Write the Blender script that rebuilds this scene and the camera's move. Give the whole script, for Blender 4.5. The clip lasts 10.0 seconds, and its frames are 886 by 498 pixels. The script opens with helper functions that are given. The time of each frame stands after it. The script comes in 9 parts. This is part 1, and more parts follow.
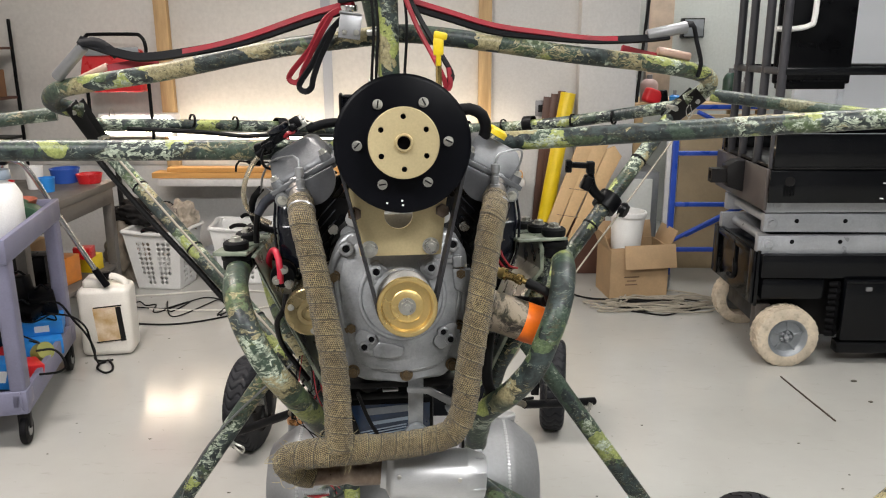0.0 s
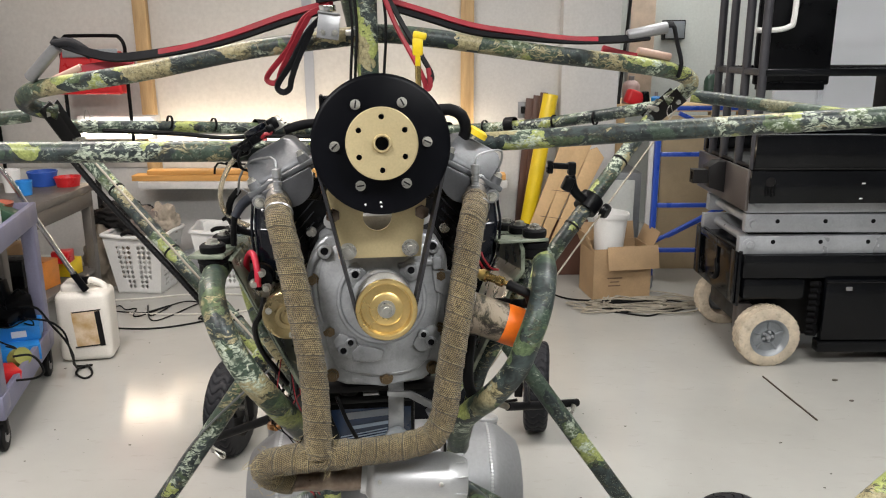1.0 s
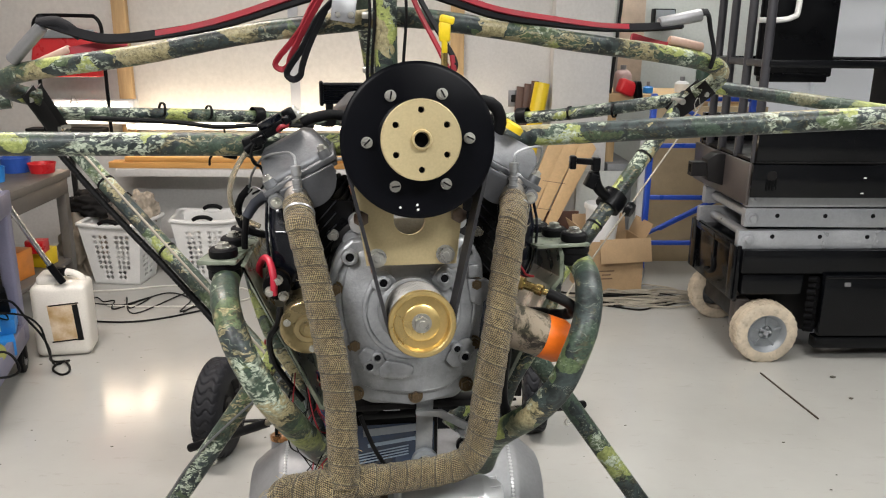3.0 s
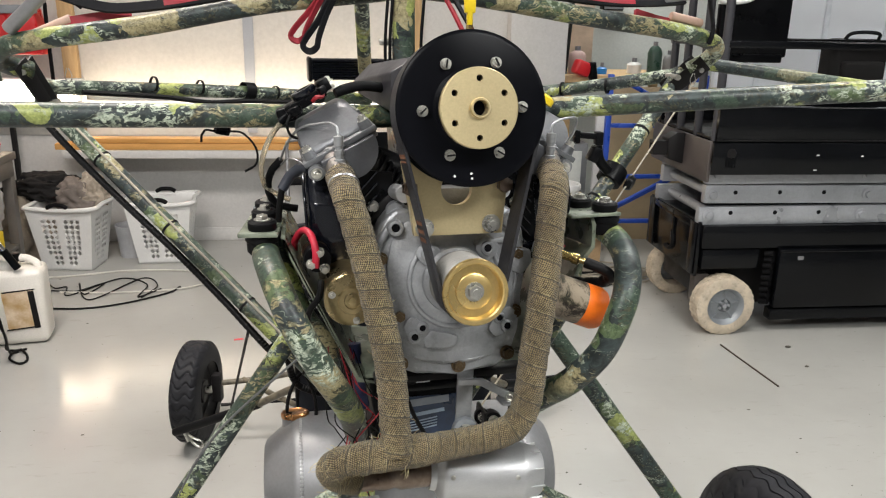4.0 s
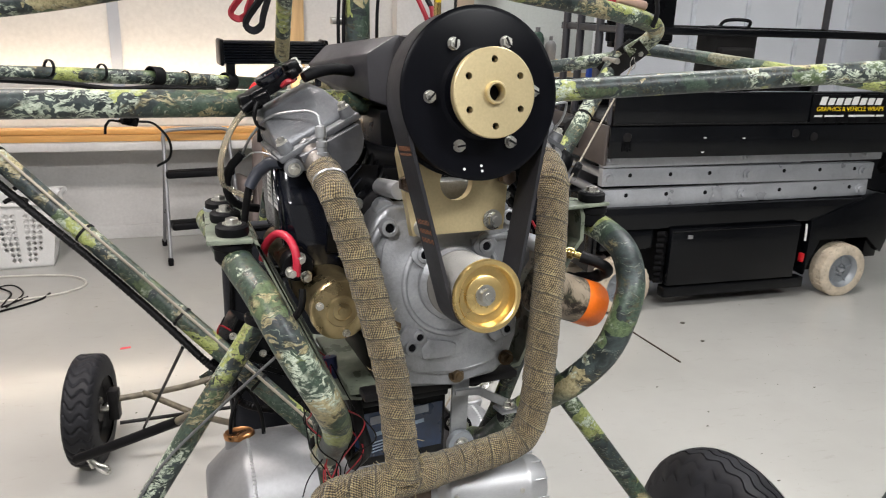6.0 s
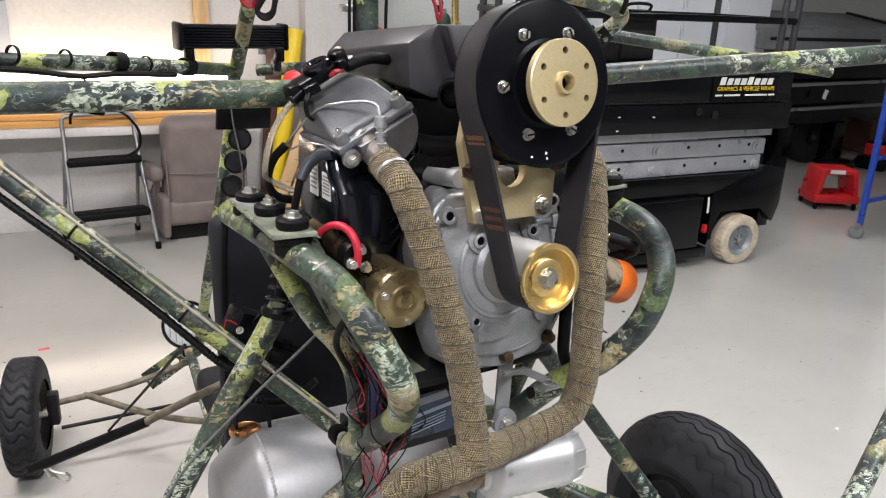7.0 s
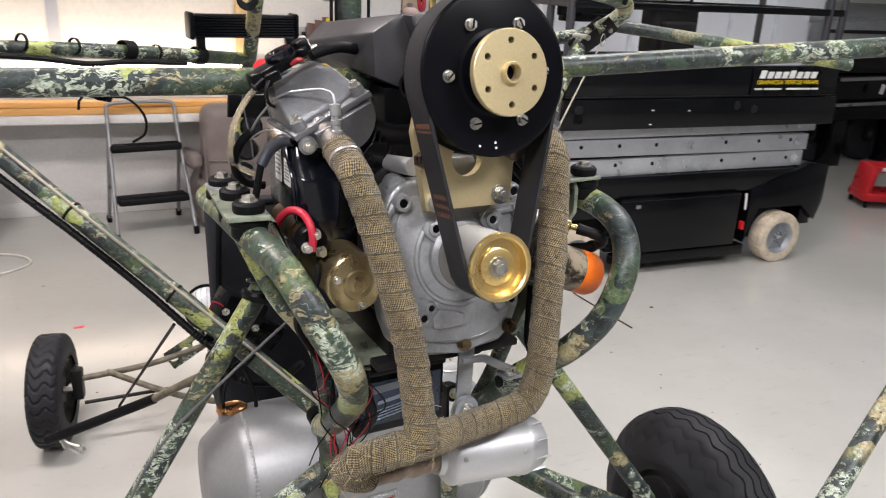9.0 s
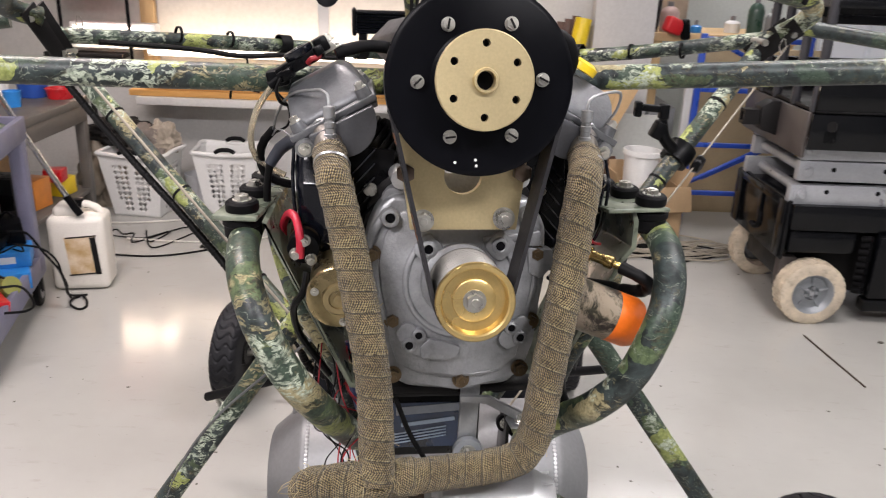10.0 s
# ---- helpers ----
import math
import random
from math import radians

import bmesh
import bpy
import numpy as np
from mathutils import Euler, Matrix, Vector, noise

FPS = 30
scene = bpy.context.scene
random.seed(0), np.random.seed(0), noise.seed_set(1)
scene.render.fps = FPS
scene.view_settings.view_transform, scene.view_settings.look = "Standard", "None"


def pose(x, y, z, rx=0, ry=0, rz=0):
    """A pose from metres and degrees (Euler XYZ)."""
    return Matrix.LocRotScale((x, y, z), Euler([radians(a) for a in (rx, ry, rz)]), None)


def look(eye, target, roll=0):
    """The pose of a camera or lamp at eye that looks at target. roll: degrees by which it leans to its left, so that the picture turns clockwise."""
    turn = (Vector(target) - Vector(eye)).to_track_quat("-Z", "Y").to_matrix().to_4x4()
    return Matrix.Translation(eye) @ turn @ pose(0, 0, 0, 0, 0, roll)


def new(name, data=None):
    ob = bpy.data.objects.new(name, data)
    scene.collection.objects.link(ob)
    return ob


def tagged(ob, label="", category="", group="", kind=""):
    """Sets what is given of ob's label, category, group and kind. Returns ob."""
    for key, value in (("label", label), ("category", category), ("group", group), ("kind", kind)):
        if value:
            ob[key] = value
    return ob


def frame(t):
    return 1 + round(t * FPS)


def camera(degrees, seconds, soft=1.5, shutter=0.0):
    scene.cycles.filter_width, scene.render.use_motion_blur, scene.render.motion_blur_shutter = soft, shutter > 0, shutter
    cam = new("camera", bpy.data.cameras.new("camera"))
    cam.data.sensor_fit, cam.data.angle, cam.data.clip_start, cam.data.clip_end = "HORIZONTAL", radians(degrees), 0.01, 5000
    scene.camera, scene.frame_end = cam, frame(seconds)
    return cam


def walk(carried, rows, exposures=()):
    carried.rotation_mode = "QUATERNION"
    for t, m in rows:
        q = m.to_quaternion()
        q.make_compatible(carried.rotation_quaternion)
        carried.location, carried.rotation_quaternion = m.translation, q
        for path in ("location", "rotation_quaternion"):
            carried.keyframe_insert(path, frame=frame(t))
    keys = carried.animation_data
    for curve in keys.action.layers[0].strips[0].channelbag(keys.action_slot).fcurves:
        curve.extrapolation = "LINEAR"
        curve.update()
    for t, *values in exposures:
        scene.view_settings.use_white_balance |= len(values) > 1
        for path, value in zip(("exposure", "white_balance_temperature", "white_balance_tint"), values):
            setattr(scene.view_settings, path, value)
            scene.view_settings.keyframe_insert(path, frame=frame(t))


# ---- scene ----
# A camouflaged powered-parachute trike in a workshop. The trike's hub stands over the origin,
# +y is the trike's forward direction; the room is turned by ROOM_YAW against it.
cam = camera(58.9, 10.0, soft=1.1, shutter=0.25)
PATH = [
    (0, (0.01, -1.143, 1.577), (0.092, 0.79, 1.071), -0.2),
    (0.5, (0.01, -1.144, 1.579), (0.1, 0.789, 1.073), -0.2),
    (1, (0.018, -1.13, 1.573), (0.14, 0.802, 1.072), -0.2),
    (1.5, (0.023, -1.108, 1.582), (0.153, 0.824, 1.08), -0.1),
    (2, (0.013, -1.096, 1.574), (0.132, 0.834, 1.063), 0.3),
    (3.5, (-0.143, -0.978, 1.569), (0.116, 0.927, 1.02), 0.9),
    (4, (-0.226, -0.993, 1.551), (0.12, 0.893, 0.98), 1.2),
    (4.5, (-0.251, -1.005, 1.547), (0.173, 0.858, 0.959), 1.4),
    (5, (-0.277, -0.981, 1.539), (0.223, 0.861, 0.942), 1.7),
    (5.5, (-0.316, -0.92, 1.531), (0.257, 0.901, 0.935), 1.9),
    (5.7, (-0.337, -0.884, 1.531), (0.268, 0.928, 0.939), 1.9),
    (6.8, (-0.541, -0.776, 1.539), (0.353, 0.9, 0.914), 2.6),
    (7, (-0.595, -0.762, 1.538), (0.344, 0.888, 0.909), 2.7),
    (7.5, (-0.631, -0.74, 1.539), (0.383, 0.861, 0.902), 2.9),
    (8, (-0.622, -0.741, 1.54), (0.407, 0.85, 0.897), 3.0),
    (8.5, (-0.603, -0.775, 1.535), (0.392, 0.835, 0.888), 3.0),
    (9, (-0.483, -0.837, 1.543), (0.333, 0.868, 0.888), 2.7),
    (9.5, (-0.278, -0.902, 1.561), (0.194, 0.928, 0.907), 2.6),
    (10, (-0.094, -0.82, 1.552), (0.038, 1.054, 0.865), 2.2),
]
walk(cam, [(t, look(eye, target, roll)) for t, eye, target, roll in PATH],
     exposures=[(0.0, 0.0, 6500, 10.5), (2.2, 0.0, 6500, 10.5), (5.0, 0.04, 6450, 9.5), (7.0, 0.20, 6320, 14.5), (8.5, 0.19, 6320, 14.5), (9.0, 0.20, 6400, 15.5), (9.5, 0.12, 6450, 16), (10.0, 0.06, 6500, 18)])

ROOM_YAW = -3.6
ENGINE_YAW = 3.0
ROOM = pose(0, 0, 0, 0, 0, ROOM_YAW)
ENGINE = pose(0, 0, 0, 0, 0, ENGINE_YAW)

# ---- world, lights, exposure ----
world = bpy.data.worlds.new("workshop_world")
scene.world = world
world.use_nodes = True
world.node_tree.nodes["Background"].inputs[0].default_value = (0.55, 0.6, 0.65, 1)
world.node_tree.nodes["Background"].inputs[1].default_value = 0.02


def area_lamp(name, m, sx, sy, watts, colour):
    d = bpy.data.lights.new(name, "AREA")
    d.shape, d.size, d.size_y, d.energy, d.color = "RECTANGLE", sx, sy, watts, colour
    ob = new(name, d)
    ob.matrix_world = m
    return ob


CEILING = 3.3
# assumed fixtures, all out of view; the last is added to brighten the far corner
CEILING_LIGHTS = [(-1.3, -1.6, 90, (1.0, 0.985, 0.965)), (1.3, -1.6, 86, (0.985, 0.995, 0.975)), (-1.3, 1.3, 76, (1.0, 0.905, 0.84)), (1.3, 1.3, 42, (1.0, 0.985, 0.955)),
                  (4.2, -0.6, 24, (0.98, 1.0, 0.965)), (4.2, 2.6, 12, (0.98, 1.0, 0.965)), (1.9, 5.1, 20, (0.97, 1.0, 0.98))]
for lx, ly, watts, tint in CEILING_LIGHTS:
    area_lamp("ceiling_lamp", ROOM @ pose(lx, ly, CEILING - 0.09), 1.2, 0.5, watts, tint)
# the lamp strip that lies along the back wall, and the work lamp beside it
area_lamp("wall_strip_lamp", ROOM @ pose(-0.75, 4.30, 0.93, 180 - 35, 0, 0), 2.4, 0.03, 5.5, (1.0, 0.80, 0.56))
area_lamp("work_lamp", ROOM @ pose(-2.13, 4.225, 1.04, 68, 0, 0), 0.46, 0.10, 1.6, (1.0, 0.72, 0.5))

# ---- materials ----


def nodes_of(name):
    m = bpy.data.materials.new(name)
    m.use_nodes = True
    nt = m.node_tree
    return m, nt, nt.nodes, nt.links, nt.nodes["Principled BSDF"]


def add(nt, kind, **values):
    n = nt.nodes.new("ShaderNode" + kind)
    for k, v in values.items():
        if k == "op":
            n.operation = v
        elif k == "blend":
            n.data_type, n.blend_type = "RGBA", v
        else:
            n.inputs[k.replace("_", " ")].default_value = v
    return n


def noise_of(nt, vec, scale, detail=4.0, rough=0.55, distortion=0.0):
    n = add(nt, "TexNoise", Scale=scale, Detail=detail, Roughness=rough, Distortion=distortion)
    nt.links.new(vec, n.inputs["Vector"])
    return n.outputs["Fac"]


def span(nt, value, a, b, lo=0.0, hi=1.0):
    n = add(nt, "MapRange", From_Min=a, From_Max=b, To_Min=lo, To_Max=hi)
    nt.links.new(value, n.inputs["Value"])
    return n.outputs["Result"]


def mixed(nt, fac, a, b, blend="MIX"):
    n = add(nt, "Mix", blend=blend)
    for sock, v in ((n.inputs[0], fac), (n.inputs[6], a), (n.inputs[7], b)):
        if isinstance(v, (tuple, list)):
            sock.default_value = (*v[:3], 1)
        elif isinstance(v, (int, float)):
            sock.default_value = v
        else:
            nt.links.new(v, sock)
    return n.outputs[2]


def maths(nt, op, a, b=0.0):
    n = add(nt, "Math", op=op)
    for sock, v in zip(n.inputs, (a, b)):
        if isinstance(v, (int, float)):
            sock.default_value = v
        else:
            nt.links.new(v, sock)
    return n.outputs[0]


def bumped(nt, height, strength, dist, shader):
    n = add(nt, "Bump", Strength=strength, Distance=dist)
    nt.links.new(height, n.inputs["Height"])
    nt.links.new(n.outputs[0], shader.inputs["Normal"])


def mat(name, c, rough=0.5, metal=0.0, var=0.18, scale=9.0, grain=160.0, bump=0.15, dist=0.001, coat=0.0, c2=None,
        rvar=0.12, grime=0.0, stretch=(1, 1, 1), specular=0.5):
    m, nt, N, L, b = nodes_of(name)
    tc = N.new("ShaderNodeTexCoord")
    mp = add(nt, "Mapping")
    mp.inputs["Scale"].default_value = stretch
    L.new(tc.outputs["Object"], mp.inputs[0])
    vec = mp.outputs[0]
    big, fine = noise_of(nt, vec, scale), noise_of(nt, vec, grain, 3.0)
    lo = tuple(max(0, v * (1 - var)) for v in c)
    hi = c2 or tuple(min(1, v * (1 + var)) for v in c)
    col = mixed(nt, span(nt, big, 0.32, 0.68), lo, hi)
    col = mixed(nt, span(nt, fine, 0.3, 0.7, 0.0, 0.22), col, tuple(v * 0.55 for v in c))
    if grime:
        g = noise_of(nt, vec, scale * 2.7, 6.0, 0.7)
        col = mixed(nt, span(nt, g, 0.52, 0.75, 0.0, grime), col, tuple(0.25 * v + 0.02 for v in c))
    L.new(col, b.inputs["Base Color"])
    L.new(span(nt, big, 0.3, 0.7, max(0.02, rough - rvar), min(1, rough + rvar)), b.inputs["Roughness"])
    b.inputs["Metallic"].default_value = metal
    b.inputs["Coat Weight"].default_value = coat
    b.inputs["Specular IOR Level"].default_value = specular
    if bump:
        bumped(nt, fine, bump, dist, b)
    return m


def glow(name, colour, strength):
    m, nt, N, L, b = nodes_of(name)
    b.inputs["Base Color"].default_value = (*colour, 1)
    b.inputs["Emission Color"].default_value = (*colour, 1)
    b.inputs["Emission Strength"].default_value = strength
    return m


def camo(name, bark_tone=False):
    """Printed woodland film: slate bark, green and lime leaves, tan leaves, tufts of thin pale grass and fine twigs."""
    m, nt, N, L, b = nodes_of(name)
    tc = N.new("ShaderNodeTexCoord")
    v = tc.outputs["Object"]

    def pushed(base, scale, amount, detail=3.0):
        n = add(nt, "TexNoise", Scale=scale, Detail=detail, Roughness=0.6)
        L.new(v, n.inputs["Vector"])
        ma = add(nt, "VectorMath", op="MULTIPLY_ADD")
        L.new(n.outputs["Color"], ma.inputs[0])
        ma.inputs[1].default_value = (amount, amount, amount)
        L.new(base, ma.inputs[2])
        return ma.outputs[0]

    w = pushed(v, 13.0, 0.075)
    ragged = pushed(pushed(w, 34.0, 0.024), 110.0, 0.006, 4.0)

    def cells(scale, seed, stretch=(0.75, 1.0, 1.0)):
        mp = add(nt, "Mapping")
        mp.inputs["Location"].default_value = (seed, seed * 1.7, seed * 0.6)
        mp.inputs["Scale"].default_value = stretch
        L.new(ragged, mp.inputs[0])
        vo = add(nt, "TexVoronoi", Scale=scale)
        L.new(mp.outputs[0], vo.inputs["Vector"])
        sep = N.new("ShaderNodeSeparateColor")
        L.new(vo.outputs["Color"], sep.inputs[0])
        return sep.outputs[0], vo.outputs["Distance"]

    bark = noise_of(nt, w, 46.0, 7.0, 0.68)
    mottled = noise_of(nt, v, 150.0, 5.0, 0.68)
    broad = noise_of(nt, v, 3.2, 2.0)
    col = mixed(nt, span(nt, bark, 0.40, 0.60), (0.007, 0.011, 0.011), (0.036, 0.050, 0.050))
    r1, d1 = cells(11.0, 0.0)
    r2, d2 = cells(19.0, 3.1)
    r3, d3 = cells(14.0, 7.7)
    r4, d4 = cells(27.0, 5.3)
    green = mixed(nt, span(nt, mottled, 0.36, 0.64), (0.017, 0.031, 0.023), (0.055, 0.082, 0.058))
    col = mixed(nt, span(nt, r1, 0.50, 0.53), col, green)
    moss = mixed(nt, span(nt, mottled, 0.36, 0.64), (0.040, 0.064, 0.031), (0.105, 0.142, 0.068))
    col = mixed(nt, span(nt, r4, 0.88, 0.90), col, moss)
    lime = mixed(nt, span(nt, mottled, 0.34, 0.66), (0.17, 0.20, 0.055), (0.38, 0.42, 0.14))
    keep = span(nt, broad, 0.38, 0.60, 0.94, 0.80)
    col = mixed(nt, span(nt, maths(nt, "SUBTRACT", r2, keep), 0.0, 0.02), col, lime)
    tan = mixed(nt, span(nt, mottled, 0.34, 0.66), (0.15, 0.128, 0.065), (0.40, 0.35, 0.20))
    keep_tan = span(nt, broad, 0.40, 0.60, 0.97, 0.88)
    col = mixed(nt, span(nt, maths(nt, "SUBTRACT", r3, keep_tan), 0.0, 0.02), col, tan)
    # thin dark leaf veins and outlines
    vein = maths(nt, "MULTIPLY", span(nt, maths(nt, "ABSOLUTE", maths(nt, "SUBTRACT", d2, 0.26)), 0.0, 0.028, 1.0, 0.0), span(nt, r2, 0.70, 0.74))
    col = mixed(nt, maths(nt, "MULTIPLY", vein, 0.6), col, (0.020, 0.024, 0.014))

    def blades(turn, scale, seed, thin, longer=9.0):
        """Long wispy strokes: ridges of a stretched noise."""
        mp = add(nt, "Mapping")
        mp.inputs["Location"].default_value = (seed, seed * 0.7, seed * 1.3)
        mp.inputs["Rotation"].default_value = turn
        mp.inputs["Scale"].default_value = (1.0, 1.0, longer)
        L.new(pushed(v, 21.0, 0.045), mp.inputs[0])
        f = noise_of(nt, mp.outputs[0], scale, 4.0, 0.62)
        line = span(nt, maths(nt, "ABSOLUTE", maths(nt, "SUBTRACT", f, 0.5)), thin * 0.45, thin, 1.0, 0.0)
        gap = span(nt, noise_of(nt, pushed(v, 40.0, 0.03), 62.0, 2.0), 0.44, 0.50)
        return maths(nt, "MULTIPLY", line, gap)

    def clump(scale, lo, hi, seed):
        mp = add(nt, "Mapping")
        mp.inputs["Location"].default_value = (seed, seed, seed)
        L.new(w, mp.inputs[0])
        return span(nt, noise_of(nt, mp.outputs[0], scale, 4.0, 0.62), lo, hi)

    pale = mixed(nt, span(nt, mottled, 0.34, 0.66), (0.19, 0.235, 0.175), (0.55, 0.60, 0.485))
    dark = mixed(nt, span(nt, mottled, 0.4, 0.6), (0.010, 0.013, 0.010), (0.075, 0.066, 0.036))
    a, c, e = blades((0.5, 0.5, 0.2), 19.0, 0.0, 0.046, 6.0), blades((1.05, 0.20, 0.4), 16.0, 4.0, 0.048, 6.0), blades((0.10, 1.0, 0.9), 18.0, 9.0, 0.046, 6.0)
    col = mixed(nt, maths(nt, "MULTIPLY", e, clump(9.0, 0.46, 0.54, 11.0)), col, dark)
    col = mixed(nt, maths(nt, "MULTIPLY", c, clump(10.0, 0.54, 0.60, 6.0)), col, tan)
    col = mixed(nt, maths(nt, "MULTIPLY", maths(nt, "MAXIMUM", a, e), clump(8.5, 0.560, 0.60, 2.0)), col, pale)
    col = mixed(nt, maths(nt, "MULTIPLY", maths(nt, "MAXIMUM", c, e), clump(7.5, 0.575, 0.61, 15.0)), col, pale)
    twig = blades((0.3, 0.75, 1.3), 9.0, 21.0, 0.006, 5.0)
    col = mixed(nt, maths(nt, "MULTIPLY", twig, 0.55), col, (0.30, 0.33, 0.26))
    if bark_tone:
        col = mixed(nt, 0.88, col, mixed(nt, span(nt, bark, 0.44, 0.56), (0.016, 0.010, 0.007), (0.27, 0.215, 0.16)))
    L.new(col, b.inputs["Base Color"])
    L.new(span(nt, bark, 0.3, 0.7, 0.36, 0.50), b.inputs["Roughness"])
    b.inputs["Specular IOR Level"].default_value = 0.38
    bumped(nt, noise_of(nt, v, 120.0, 3.0), 0.12, 0.0006, b)
    return m


def wrap_cloth(name):
    """Woven basalt exhaust wrap: herringbone threads in overlapping turns. Uses the tube's own length and girth in metres."""
    m, nt, N, L, b = nodes_of(name)
    tc = N.new("ShaderNodeTexCoord")
    sep = N.new("ShaderNodeSeparateXYZ")
    L.new(tc.outputs["UV"], sep.inputs[0])
    u, v = sep.outputs[0], sep.outputs[1]
    fray = noise_of(nt, tc.outputs["Object"], 220.0, 3.0)
    blotch = noise_of(nt, tc.outputs["Object"], 22.0, 4.0)
    # fine knit: threads crossing on both diagonals
    wob = maths(nt, "MULTIPLY", noise_of(nt, tc.outputs["Object"], 70.0, 3.0), 0.006)
    uu = maths(nt, "ADD", u, wob)
    slant = maths(nt, "ADD", uu, maths(nt, "MULTIPLY", v, 0.196))
    row = maths(nt, "SINE", maths(nt, "MULTIPLY", slant, 2 * math.pi / 0.0030))
    zig = maths(nt, "MULTIPLY", maths(nt, "PINGPONG", slant, 0.0128), 0.55)
    across = maths(nt, "SINE", maths(nt, "MULTIPLY", maths(nt, "ADD", v, zig), 2 * math.pi / 0.0029))
    knit = maths(nt, "MULTIPLY_ADD", maths(nt, "ADD", maths(nt, "MULTIPLY", row, 0.42), maths(nt, "MULTIPLY", across, 0.58)), 0.5)
    knit.node.inputs[2].default_value = 0.5
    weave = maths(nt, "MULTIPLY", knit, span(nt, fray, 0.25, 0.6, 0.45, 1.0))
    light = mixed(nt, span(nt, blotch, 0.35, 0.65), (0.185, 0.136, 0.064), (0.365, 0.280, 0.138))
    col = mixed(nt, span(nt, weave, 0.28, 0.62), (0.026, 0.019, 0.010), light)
    # seams of the overlapping turns, never quite even
    lap = maths(nt, "ADD", maths(nt, "ADD", u, maths(nt, "MULTIPLY", v, 0.196)), maths(nt, "MULTIPLY", noise_of(nt, tc.outputs["Object"], 30.0, 3.0), 0.003))
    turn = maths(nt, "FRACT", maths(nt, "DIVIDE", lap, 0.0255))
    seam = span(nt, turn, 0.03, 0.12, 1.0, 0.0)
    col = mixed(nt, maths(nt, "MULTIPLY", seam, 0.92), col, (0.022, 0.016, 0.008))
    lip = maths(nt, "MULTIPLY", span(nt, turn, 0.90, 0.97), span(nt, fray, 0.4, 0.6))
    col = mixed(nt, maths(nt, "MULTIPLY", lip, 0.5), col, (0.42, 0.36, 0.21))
    dirty = span(nt, noise_of(nt, tc.outputs["Object"], 48.0, 5.0, 0.7), 0.55, 0.8, 0.0, 0.5)
    col = mixed(nt, dirty, col, (0.09, 0.07, 0.035))
    L.new(col, b.inputs["Base Color"])
    b.inputs["Roughness"].default_value = 0.85
    b.inputs["Sheen Weight"].default_value = 0.15
    bumped(nt, maths(nt, "ADD", weave, maths(nt, "MULTIPLY", fray, 0.6)), 1.0, 0.0022, b)
    return m


def concrete_floor():
    m, nt, N, L, b = nodes_of("sealed_floor")
    tc = N.new("ShaderNodeTexCoord")
    v = tc.outputs["Object"]
    big, mid = noise_of(nt, v, 0.8, 5.0), noise_of(nt, v, 5.0, 6.0, 0.65)
    col = mixed(nt, span(nt, big, 0.3, 0.7), (0.365, 0.362, 0.340), (0.445, 0.440, 0.414))
    col = mixed(nt, span(nt, mid, 0.40, 0.8, 0.0, 0.16), col, (0.31, 0.30, 0.275))
    mp = add(nt, "Mapping")
    mp.inputs["Scale"].default_value = (1.0, 3.5, 1.0)
    mp.inputs["Rotation"].default_value = (0, 0, 0.5)
    L.new(v, mp.inputs[0])
    scuff = noise_of(nt, mp.outputs[0], 7.0, 8.0, 0.75)
    col = mixed(nt, span(nt, scuff, 0.58, 0.78, 0.0, 0.50), col, (0.24, 0.22, 0.19))
    speck = noise_of(nt, v, 55.0, 2.0)
    col = mixed(nt, span(nt, speck, 0.73, 0.77, 0.0, 0.55), col, (0.15, 0.14, 0.12))
    L.new(col, b.inputs["Base Color"])
    L.new(span(nt, mid, 0.3, 0.7, 0.11, 0.20), b.inputs["Roughness"])
    bumped(nt, noise_of(nt, v, 14.0, 3.0), 0.025, 0.002, b)
    return m


CAMO = camo("camo_film")
CAMO_BARK = camo("bark_camo_film", True)
BARK_TUBE = mat("bark_brown_film", (0.085, 0.072, 0.052), 0.45, 0, 0.4, 30, 120, 0.1, c2=(0.19, 0.165, 0.115), grime=0.4)
WRAP = wrap_cloth("exhaust_wrap_cloth")
FLOOR = concrete_floor()
ALU_CAST = mat("cast_aluminium", (0.285, 0.292, 0.303), 0.42, 0.5, 0.28, 14, 240, 0.5, 0.0012, grime=0.5)
ALU_COVER = mat("grey_cover_casting", (0.135, 0.140, 0.149), 0.42, 0.5, 0.25, 16, 240, 0.5, 0.0012, grime=0.55)
ALU = mat("brushed_aluminium", (0.50, 0.505, 0.515), 0.45, 0.75, 0.08, 6, 180, 0.05, stretch=(1, 6, 6))
ALU_TANK = mat("tank_aluminium", (0.30, 0.303, 0.312), 0.56, 0.55, 0.08, 5, 120, 0.08)
STEEL = mat("plated_steel", (0.55, 0.54, 0.50), 0.32, 0.95, 0.2, 30, 200, 0.1)
STUB = mat("heat_greyed_stub", (0.17, 0.155, 0.14), 0.5, 0.6, 0.35, 60, 220, 0.4, grime=0.6)
STEEL_RAW = mat("raw_steel_strap", (0.36, 0.37, 0.38), 0.42, 0.85, 0.15, 20, 150, 0.1, grime=0.3)
GOLD = mat("champagne_anodised", (0.63, 0.52, 0.30), 0.40, 0.75, 0.05, 5, 300, 0.06, rvar=0.05)
GOLD_BRIGHT = mat("bright_gold_anodised", (0.70, 0.52, 0.22), 0.32, 0.9, 0.07, 8, 200, 0.05)
ZINC = mat("yellow_zinc", (0.38, 0.30, 0.16), 0.34, 0.9, 0.25, 25, 160, 0.12, grime=0.35)
